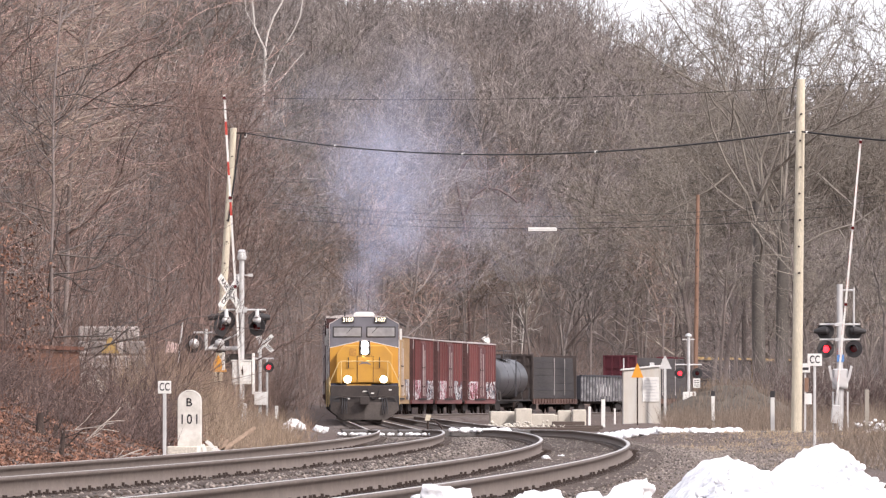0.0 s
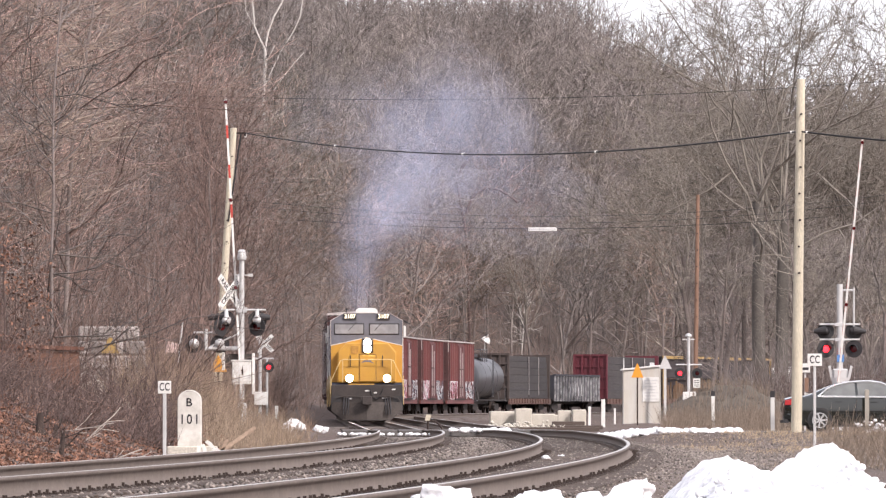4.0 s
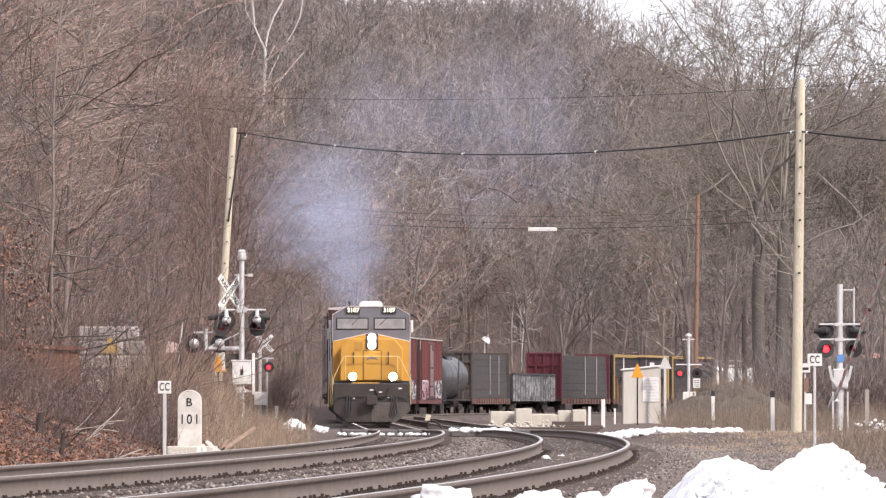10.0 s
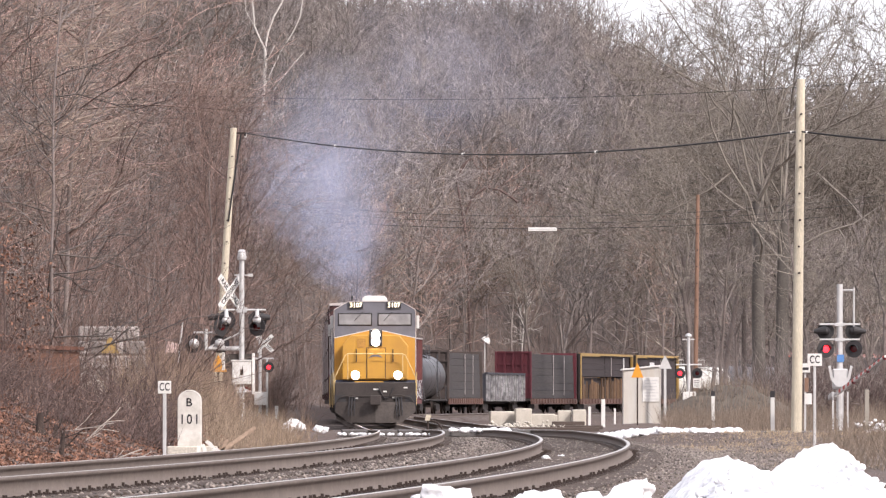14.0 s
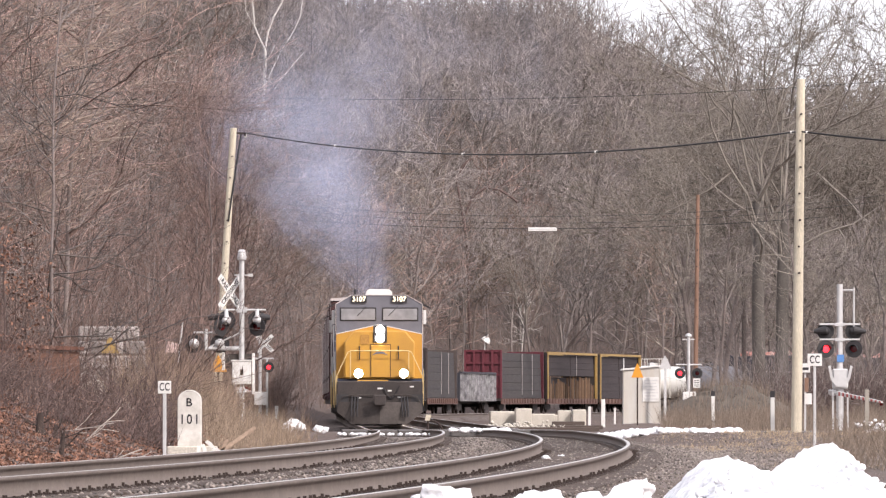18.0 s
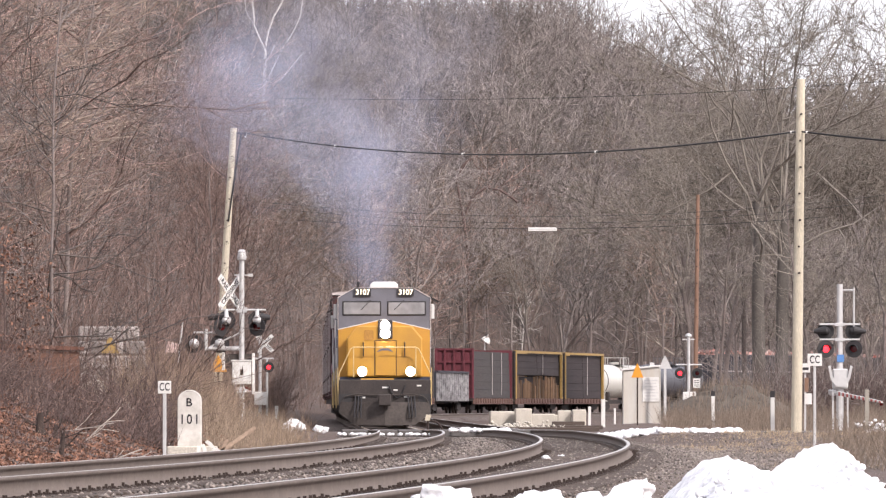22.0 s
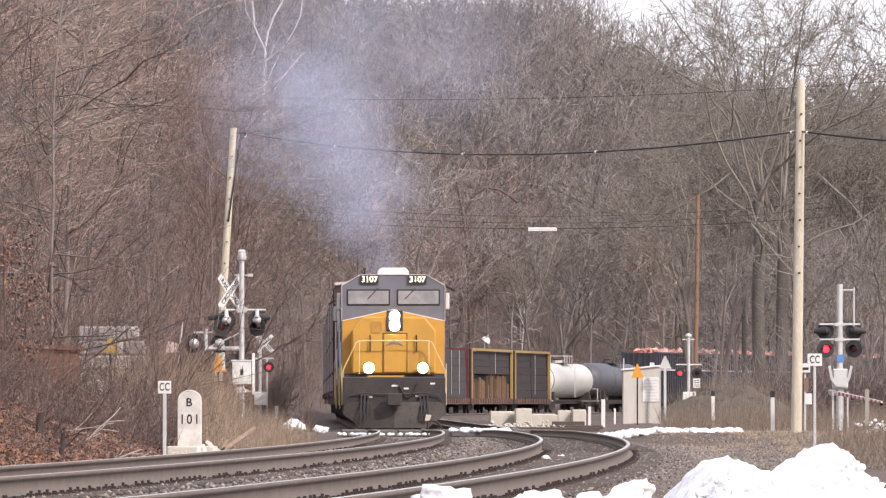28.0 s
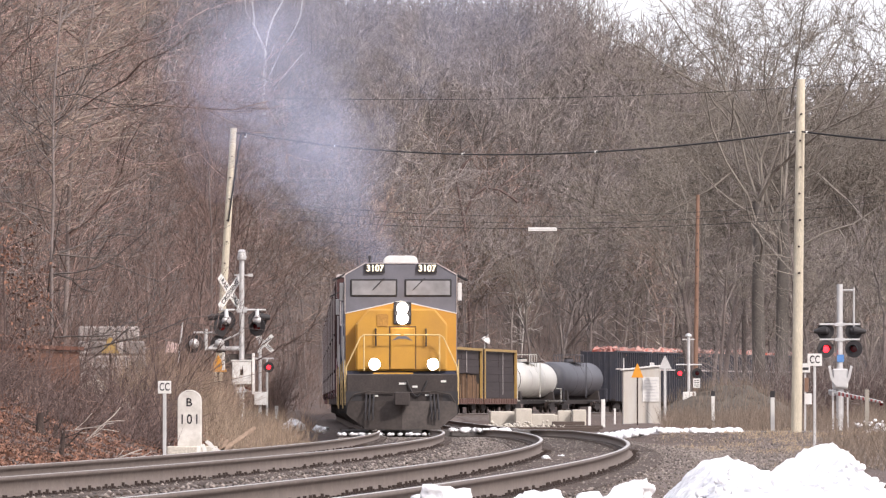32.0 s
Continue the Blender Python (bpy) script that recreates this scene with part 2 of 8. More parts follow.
class Shape:
    """Collects boxes, tubes and prisms into one mesh."""

    def __init__(self):
        self.v, self.f = [], []

    def add(self, vs, fs):
        k = len(self.v)
        self.v += [tuple(p) for p in vs]
        self.f += [tuple(i + k for i in f) for f in fs]
        return self

    def box(self, x0, x1, y0, y1, z0, z1, turn=None):
        vs = [(x, y, z) for z in (z0, z1) for y in (y0, y1) for x in (x0, x1)]
        if turn:
            vs = [turn @ Vector(p) for p in vs]
        return self.add(vs, [(0, 2, 3, 1), (4, 5, 7, 6), (0, 1, 5, 4), (2, 6, 7, 3), (0, 4, 6, 2), (1, 3, 7, 5)])

    def tube(self, p, q, r0, r1=None, n=10):
        p, q = Vector(p), Vector(q)
        r1 = r0 if r1 is None else r1
        d = (q - p).normalized()
        a = d.orthogonal().normalized()
        b = d.cross(a)
        ring = [a * math.cos(2 * math.pi * i / n) + b * math.sin(2 * math.pi * i / n) for i in range(n)]
        vs = [p + c * r0 for c in ring] + [q + c * r1 for c in ring]
        fs = [(i, (i + 1) % n, n + (i + 1) % n, n + i) for i in range(n)] + [tuple(range(n - 1, -1, -1)), tuple(range(n, 2 * n))]
        return self.add(vs, fs)

    def chain(self, pts, r, n=6):
        """One bent rod through the points."""
        pts = [Vector(p) for p in pts]
        vs, last = [], None
        for i, p in enumerate(pts):
            d = (pts[min(i + 1, len(pts) - 1)] - pts[max(i - 1, 0)]).normalized()
            a = d.orthogonal() if last is None else last - d * last.dot(d)
            a = a.normalized() if a.length > 1e-4 else d.orthogonal().normalized()
            last, b = a, d.cross(a)
            vs += [p + (a * math.cos(2 * math.pi * k / n) + b * math.sin(2 * math.pi * k / n)) * r for k in range(n)]
        m = len(pts)
        fs = [(j * n + k, j * n + (k + 1) % n, (j + 1) * n + (k + 1) % n, (j + 1) * n + k) for j in range(m - 1) for k in range(n)]
        fs += [tuple(range(n - 1, -1, -1)), tuple((m - 1) * n + k for k in range(n))]
        return self.add(vs, fs)

    def lathe(self, profile, n=16, m=None):
        """profile: (radius, height) pairs about z, then turned by m."""
        m = m or Matrix()
        vs = [m @ Vector((r * math.cos(2 * math.pi * i / n), r * math.sin(2 * math.pi * i / n), z)) for r, z in profile for i in range(n)]
        fs = [(k * n + i, k * n + (i + 1) % n, (k + 1) * n + (i + 1) % n, (k + 1) * n + i) for k in range(len(profile) - 1) for i in range(n)]
        fs += [tuple(range(n - 1, -1, -1)), tuple((len(profile) - 1) * n + i for i in range(n))]
        return self.add(vs, fs)

    def prism(self, outline, y0, y1, axis="y"):
        """A flat outline, pushed from y0 to y1 along an axis."""
        put = {"y": lambda a, b, c: (a, c, b), "x": lambda a, b, c: (c, a, b), "z": lambda a, b, c: (a, b, c)}[axis]
        n = len(outline)
        vs = [put(a, b, y0) for a, b in outline] + [put(a, b, y1) for a, b in outline]
        fs = [(i, (i + 1) % n, n + (i + 1) % n, n + i) for i in range(n)] + [tuple(range(n - 1, -1, -1)), tuple(range(n, 2 * n))]
        return self.add(vs, fs)

    def mesh(self, name, mat, bevel=0.0, smooth=False):
        me = bpy.data.meshes.new(name)
        me.from_pydata(self.v, [], self.f)
        bm = bmesh.new()
        bm.from_mesh(me)
        bmesh.ops.recalc_face_normals(bm, faces=bm.faces)
        if bevel:
            bmesh.ops.bevel(bm, geom=list(bm.edges), offset=bevel, segments=1, affect="EDGES", clamp_overlap=True)
        bm.to_mesh(me)
        bm.free()
        if smooth:
            me.shade_smooth()
            me.set_sharp_from_angle(angle=radians(40))
        for one in (mat if isinstance(mat, (list, tuple)) else [mat]):
            me.materials.append(one)
        return me


def part(name, shape, mat, parent=None, label="", bevel=0.0, smooth=False):
    ob = new(name, shape.mesh(name, mat, bevel, smooth))
    if parent:
        ob.parent = parent
    return tagged(ob, label)


def thing(name, m, label, category, group="", kind=""):
    ob = new(name)
    ob.empty_display_size = 0.3
    ob.matrix_world = m
    return tagged(ob, label, category, group, kind)


def words(name, text, size, mat, parent, m, label="", spacing=1.0):
    cu = bpy.data.curves.new(name, "FONT")
    cu.body, cu.size, cu.align_x, cu.align_y, cu.extrude, cu.offset = text, size, "CENTER", "CENTER", 0.004, size * 0.016
    cu.space_character = spacing
    tmp = new(name, cu)
    me = bpy.data.meshes.new_from_object(tmp)
    bpy.data.objects.remove(tmp)
    me.materials.clear()
    me.materials.append(mat)
    ob = new(name, me)
    ob.parent = parent
    ob.matrix_local = m
    return tagged(ob, label)


def soup(name, p, q, r0, r1, n, mat):
    """One mesh of many tapered sticks given as arrays."""
    p, q = np.asarray(p, float), np.asarray(q, float)
    d = q - p
    d /= np.maximum(np.linalg.norm(d, axis=1, keepdims=True), 1e-6)
    ref = np.where(np.abs(d[:, 2:3]) > 0.9, np.array([[1.0, 0, 0]]), np.array([[0, 0, 1.0]]))
    a = np.cross(d, ref)
    a /= np.linalg.norm(a, axis=1, keepdims=True)
    b = np.cross(d, a)
    k, rings = len(p), []
    for base, rad in ((p, np.asarray(r0)), (q, np.asarray(r1))):
        for i in range(n):
            w = 2 * math.pi * i / n
            rings.append(base + (a * math.cos(w) + b * math.sin(w)) * rad[:, None])
    verts = np.stack(rings, 1).reshape(-1, 3)
    off = (np.arange(k) * 2 * n)[:, None, None]
    quad = np.array([(i, (i + 1) % n, n + (i + 1) % n, n + i) for i in range(n)])[None]
    return raw_mesh(name, verts, (off + quad).reshape(-1, 4), mat)


def raw_mesh(name, verts, faces, mat, smooth=False):
    me = bpy.data.meshes.new(name)
    faces = np.asarray(faces)
    side = faces.shape[1]
    me.vertices.add(len(verts))
    me.vertices.foreach_set("co", np.asarray(verts, np.float32).ravel())
    me.loops.add(faces.size)
    me.loops.foreach_set("vertex_index", faces.astype(np.int32).ravel())
    me.polygons.add(len(faces))
    me.polygons.foreach_set("loop_start", np.arange(0, faces.size, side, dtype=np.int32))
    me.polygons.foreach_set("loop_total", np.full(len(faces), side, np.int32))
    me.update(calc_edges=True)
    if smooth:
        me.shade_smooth()
    me.materials.append(mat)
    return me


# ---- the two tracks: a left-hand curve, a straight, then a right-hand curve ----
STEP = 0.5


def line(x0, y0, bend, near_r, straight_to, far_r, back, ahead):
    """Centre line by distance u from its easternmost point: arrays u, x, y, heading."""
    u = np.arange(-back, ahead, STEP)

    def heading(w):
        return np.where(w < bend, -w / near_r, np.where(w < straight_to, -bend / near_r, -bend / near_r + np.minimum(w - straight_to, 300) / far_r))

    th = heading(u + STEP / 2)
    k = int(round(back / STEP))
    x = np.concatenate([[0], np.cumsum(np.sin(th) * STEP)])[:-1]
    y = np.concatenate([[0], np.cumsum(np.cos(th) * STEP)])[:-1]
    return u, x - x[k] + x0, y - y[k] + y0, heading(u)


TRACK1 = line(-0.74, 154.0, 22.0, 1076.0, 238.4, 690.6, 220, 680)
TRACK2 = line(2.65, 138.0, 20.0, 978.0, 254.4, 687.1, 220, 680)


def sink(y):
    """The rails are lowered a little beyond the near curve, to fit the camera's view."""
    t = np.clip((np.asarray(y, float) - 158) / 47, 0, 1)
    return -0.12 * t * t * (3 - 2 * t)


def on_track(track, u, side=0.0):
    uu, xs, ys, th = track
    x, y, h = np.interp(u, uu, xs), np.interp(u, uu, ys), np.interp(u, uu, th)
    return x + side * np.cos(h), y - side * np.sin(h), h


T1 = np.stack([TRACK1[1][::8], TRACK1[2][::8]], 1)
T1H = TRACK1[3][::8]
T2 = np.stack([TRACK2[1][::8], TRACK2[2][::8]], 1)
T2H = TRACK2[3][::8]


def off_track(pts, line_pts, heads):
    """Signed distance to the right of a centre line."""
    out = np.empty(len(pts))
    for i in range(0, len(pts), 4000):
        c = pts[i:i + 4000]
        d = c[:, None, :] - line_pts[None]
        j = np.argmin((d ** 2).sum(2), 1)
        v = d[np.arange(len(c)), j]
        h = heads[j]
        right = v[:, 0] * np.cos(h) - v[:, 1] * np.sin(h)
        out[i:i + 4000] = np.sign(right) * np.sqrt((v ** 2).sum(1))
    return out


def smooth(a, b, x):
    t = np.clip((x - a) / (b - a), 0, 1)
    return t * t * (3 - 2 * t)


ROAD_Y = 194.5


def ground_height(x, y):
    """Lie of the land: track bed, wooded bank to the left and hill beyond, flat verge to the right."""
    x, y = np.atleast_1d(np.asarray(x, float)), np.atleast_1d(np.asarray(y, float))
    pts = np.stack([x, y], 1)
    left = -off_track(pts, T1, T1H)
    right = off_track(pts, T2, T2H)
    z = np.full(len(x), -0.46)
    cross = np.exp(-((y - 215) / 45) ** 2)
    steep = 0.30 * (1 - cross) + 0.10 * cross
    bank = steep * np.clip(left - 2.9 - 1.1 * np.exp(-((y - 122) / 22) ** 4), 0, 7) + 0.09 * np.clip(left - 10, 0, 40)
    hill = 0.33 * np.clip(left - 24, 0, 400)
    cap = 42 - 20 * smooth(12, 41, x) - 2.5 * np.exp(-((x + 7) / 9) ** 2) + 4.5 * np.exp(-((x - 13) / 9) ** 2)
    bank = bank + cap * np.tanh(hill / cap)
    z += np.where(left > 0, bank, 0)
    z += np.where(right > 0, 0.10 * smooth(4, 9, right) + 0.02 * np.clip(right - 12, 0, 60) + 0.05 * np.clip(right - 60, 0, 200), 0)
    z += 0.10 * np.sin(x * 0.9 + y * 0.13) * np.sin(y * 0.31 - x * 0.4) * smooth(3, 9, np.maximum(left, right))
    road = np.exp(-((y - ROAD_Y) / np.where((y < ROAD_Y) & (x > 4.5), 5.0 + 11.0 * smooth(4.5, 8, x), 5.0)) ** 4)
    z = z * (1 - road) + (-0.16) * road
    return z + sink(y) * np.exp(-(np.minimum(np.abs(left), np.abs(right)) / 5.0) ** 4) * (1 - road)


def gz(x, y):
    return float(ground_height(x, y)[0])


def build_ground():
    ys = np.concatenate([np.arange(-60, 40, 10), np.arange(40, 260, 1.6), np.arange(260, 620, 5), np.arange(620, 1000, 20), np.arange(1000, 3000, 150)])
    xs = np.concatenate([np.arange(-1200, -150, 100), np.arange(-150, -30, 8), np.arange(-30, -14, 1.5), np.arange(-14, 16, 0.6), np.arange(16, 60, 3), np.arange(60, 200, 12), np.arange(200, 1300, 100)])
    gx, gy = np.meshgrid(xs, ys)
    z = ground_height(gx.ravel(), gy.ravel())
    nx = len(xs)
    i = np.arange(len(ys) - 1)[:, None] * nx + np.arange(nx - 1)[None]
    faces = np.stack([i, i + 1, i + nx + 1, i + nx], -1).reshape(-1, 4)
    ob = new("ground", raw_mesh("ground", np.stack([gx.ravel(), gy.ravel(), z], 1), faces, EARTH, smooth=True))
    tagged(ob, "brown leaf-littered earth rising to a wooded hill", "ground", kind="structure")


build_ground()


def strip(name, track, u0, u1, section, mat, label, category, step=1.0):
    """A cross-section (side, height) swept along a track."""
    us = np.arange(u0, u1 + step / 2, step)
    rows = []
    for s, z in section:
        x, y, _ = on_track(track, us, s)
        rows.append(np.stack([x, y, z + sink(y)], 1))
    verts = np.stack(rows, 1).reshape(-1, 3)
    n = len(section)
    i = np.arange(len(us) - 1)[:, None] * n + np.arange(n - 1)[None]
    faces = np.stack([i, i + 1, i + n + 1, i + n], -1).reshape(-1, 4)
    return raw_mesh(name, verts, faces, mat)


def build_tracks():
    for k, track in enumerate((TRACK1, TRACK2)):
        bed = new("ballast_bed", strip("ballast_bed", track, -120, 420, [(-2.6, -0.7), (-1.75, -0.235), (-0.8, -0.21), (0.8, -0.21), (1.75, -0.235), (2.6, -0.7)], BALLAST, "", ""))
        bed.location.z = -0.004 * k
        tagged(bed, "grey-brown gravel ballast under the track", "ballast", kind="structure")
        for side in (-0.755, 0.755):
            rail = thing("rail", Matrix(), "rusty steel rail with a polished head", "rail", "rails of the two tracks", "structure")
            web = [(side + a, b) for a, b in ((-0.076, -0.186), (-0.076, -0.172), (-0.012, -0.15), (-0.012, -0.045), (-0.036, -0.036), (-0.037, -0.008), (-0.026, -0.001))]
            web2 = [(side - a + side - 0 * a, b) for a, b in [(w[0], w[1]) for w in reversed(web)]]
            body = new("web", strip("web", track, -120, 420, web + web2 + [web[0]], RAIL, "", ""))
            body.parent = rail
            head = new("head", strip("head", track, -120, 420, [(side - 0.030, -0.004), (side - 0.024, 0.0), (side + 0.024, 0.0), (side + 0.030, -0.004)], RAILTOP, "", ""))
            head.parent = rail
            tagged(head, "polished running surface")


build_tracks()

# ---- bare trees ----


def branch_points(rng, p, d, length, r0, r1, n, wander, lift):
    pts, rad = [np.array(p, float)], [r0]
    d = np.array(d, float)
    for i in range(n):
        d = d + rng.normal(0, wander, 3) + np.array([0, 0, lift])
        d /= np.linalg.norm(d)
        pts.append(pts[-1] + d * length / n)
        rad.append(r0 + (r1 - r0) * (i + 1) / n)
    return pts, rad


def bare_tree(seed, height, trunk_r, limbs, twigs, spread, clear=0.25, fine=0.012, drop=2, bend=0.055, limb_n=5, twig_n=3, up=(0.1, 1.15), lift=0.045, limb=0.62):
    """Sticks of a leafless tree: trunk list and crown list of (p, q, r0, r1)."""
    rng = np.random.default_rng(seed)
    trunk, crown = [], []

    def put(store, pts, rad):
        store.extend((pts[i], pts[i + 1], rad[i], rad[i + 1]) for i in range(len(pts) - 1))

    pts, rad = branch_points(rng, (0, 0, -0.3), (rng.normal(0, 0.05), rng.normal(0, 0.05), 1), height * 0.93, trunk_r, fine * 1.6, 9, bend, 0.05)
    put(trunk, pts, rad)
    for _ in range(limbs):
        f = clear + (0.97 - clear) * rng.random() ** 0.85
        k = min(int(f * 9), 8)
        w = f * 9 - k
        base = pts[k] * (1 - w) + pts[k + 1] * w
        br = (rad[k] * (1 - w) + rad[k + 1] * w) * limb
        az = rng.random() * 2 * math.pi
        rise = rng.uniform(*up)
        length = height * spread * (1.08 - 0.5 * f) * rng.uniform(0.6, 1.2)
        d = np.array([math.cos(az), math.sin(az), rise])
        lp, lr = branch_points(rng, base, d / np.linalg.norm(d), length, max(br, fine * 1.8), fine, limb_n, 0.18, lift)
        put(crown, lp, lr)
        for _ in range(twigs):
            f2 = rng.uniform(0.2, 1.0)
            j = min(int(f2 * limb_n), limb_n - 1)
            b2 = lp[j] * (1 - (f2 * limb_n - j)) + lp[j + 1] * (f2 * limb_n - j)
            d2 = (lp[j + 1] - lp[j]) / np.linalg.norm(lp[j + 1] - lp[j]) + rng.normal(0, 0.7, 3)
            d2 /= np.linalg.norm(d2)
            tp, tr = branch_points(rng, b2, d2, length * rng.uniform(0.22, 0.5), max(lr[j] * 0.55, fine), fine * 0.6, twig_n, 0.22, 0.03)
            put(crown, tp, tr)
            for _ in range(drop):
                j2 = rng.integers(0, twig_n)
                d3 = (tp[j2 + 1] - tp[j2]) / np.linalg.norm(tp[j2 + 1] - tp[j2]) + rng.normal(0, 0.6, 3)
                d3 /= np.linalg.norm(d3)
                t3, r3 = branch_points(rng, tp[j2 + 1], d3, length * rng.uniform(0.1, 0.24), fine * 0.8, fine * 0.5, 2, 0.15, 0.03)
                put(crown, t3, r3)
    return trunk, crown


def spreading_tree(seed, height, trunk_r, fine, fork=0.34, forks=6, depth=5, angle=0.55, limb=(0.26, 0.46)):
    """Sticks of a broad leafless tree whose trunk divides again and again."""
    rng = np.random.default_rng(seed)
    trunk, crown = [], []

    def put(store, pts, rad):
        store.extend((pts[i], pts[i + 1], rad[i], rad[i + 1]) for i in range(len(pts) - 1))

    def grow(p, d, length, r, level):
        end = max(r * 0.62, fine * 0.6)
        pts, rad = branch_points(rng, p, d, length, r, end, 4 if level > 1 else 3, 0.14, 0.05)
        put(crown, pts, rad)
        if level == 0:
            return
        for _ in range(3 if level > 1 else 4):
            f = rng.uniform(0.35, 1.0) * (len(pts) - 1)
            j = min(int(f), len(pts) - 2)
            base = pts[j] * (1 - f + j) + pts[j + 1] * (f - j)
            d2 = (pts[j + 1] - pts[j]) / np.linalg.norm(pts[j + 1] - pts[j]) + rng.normal(0, angle, 3)
            grow(base, d2 / np.linalg.norm(d2), length * rng.uniform(0.5, 0.72), max(r * rng.uniform(0.45, 0.65), fine), level - 1)

    pts, rad = branch_points(rng, (0, 0, -0.3), (rng.normal(0, 0.04), rng.normal(0, 0.04), 1), height * fork * 1.25, trunk_r, trunk_r * 0.72, 7, 0.04, 0.05)
    put(trunk, pts, rad)
    for i in range(forks):
        az = 2 * math.pi * (i + rng.uniform(-0.3, 0.3)) / forks
        rise = rng.uniform(0.9, 3.2)
        d = np.array([math.cos(az), math.sin(az), rise])
        grow(pts[-1 - i % 3], d / np.linalg.norm(d), height * 0.31 * rng.uniform(0.85, 1.25), trunk_r * rng.uniform(*limb), depth - 1)
    return trunk, crown


def sticks_mesh(name, sticks, sides, mat):
    p, q, a, b = zip(*sticks)
    return soup(name, np.array(p), np.array(q), np.array(a), np.array(b), sides, mat)


def tree_kind(seed, mat, label, maker=bare_tree, bole=None, **how):
    trunk, crown = maker(seed, **how)
    root = thing("tree", Matrix(), label, "tree", "bare trees of the wood")
    for name, sticks, sides in (("trunk", trunk, 7), ("crown", crown, 3)):
        ob = new(name, sticks_mesh(name, sticks, sides, (bole or TRUNKBARK) if name == "trunk" and mat is not BIRCH else mat))
        ob.parent = root
    return root


def plant(kinds, spots, rng, low=0.8, high=1.2):
    """Copies of the kinds at the spots, turned and scaled at random."""
    for i, (x, y) in enumerate(spots):
        src = kinds[rng.integers(0, len(kinds))]
        k = rng.uniform(low, high)
        ob = copy_thing(src, pose(x, y, gz(x, y) - 0.1, rng.normal(0, 2.0), rng.normal(0, 2.0), rng.uniform(0, 360)))
        ob.scale = (k, k, k)


def drop_source(kinds):
    for src in kinds:
        for o in (*src.children_recursive, src):
            bpy.data.objects.remove(o)


def scatter(rng, count, y0, y1, x_of, near, far=400.0, gap=2.0, side="left"):
    """Random spots in a wedge that keep off the tracks and the road."""
    spots = []
    for _ in range(count * 40):
        if len(spots) >= count:
            break
        y = y0 + (y1 - y0) * rng.random() ** 0.8
        lo, hi = x_of(y)
        x = rng.uniform(lo, hi)
        p = np.array([[x, y]])
        d = -off_track(p, T1, T1H)[0] if side == "left" else off_track(p, T2, T2H)[0]
        if d < near or d > far or abs(y - ROAD_Y) < 7 or (200 < y < 331 and -0.042 < x / y < -0.016):
            continue
        if any((x - a) ** 2 + (y - b) ** 2 < gap * gap for a, b in spots):
            continue
        spots.append((x, y))
    return spots


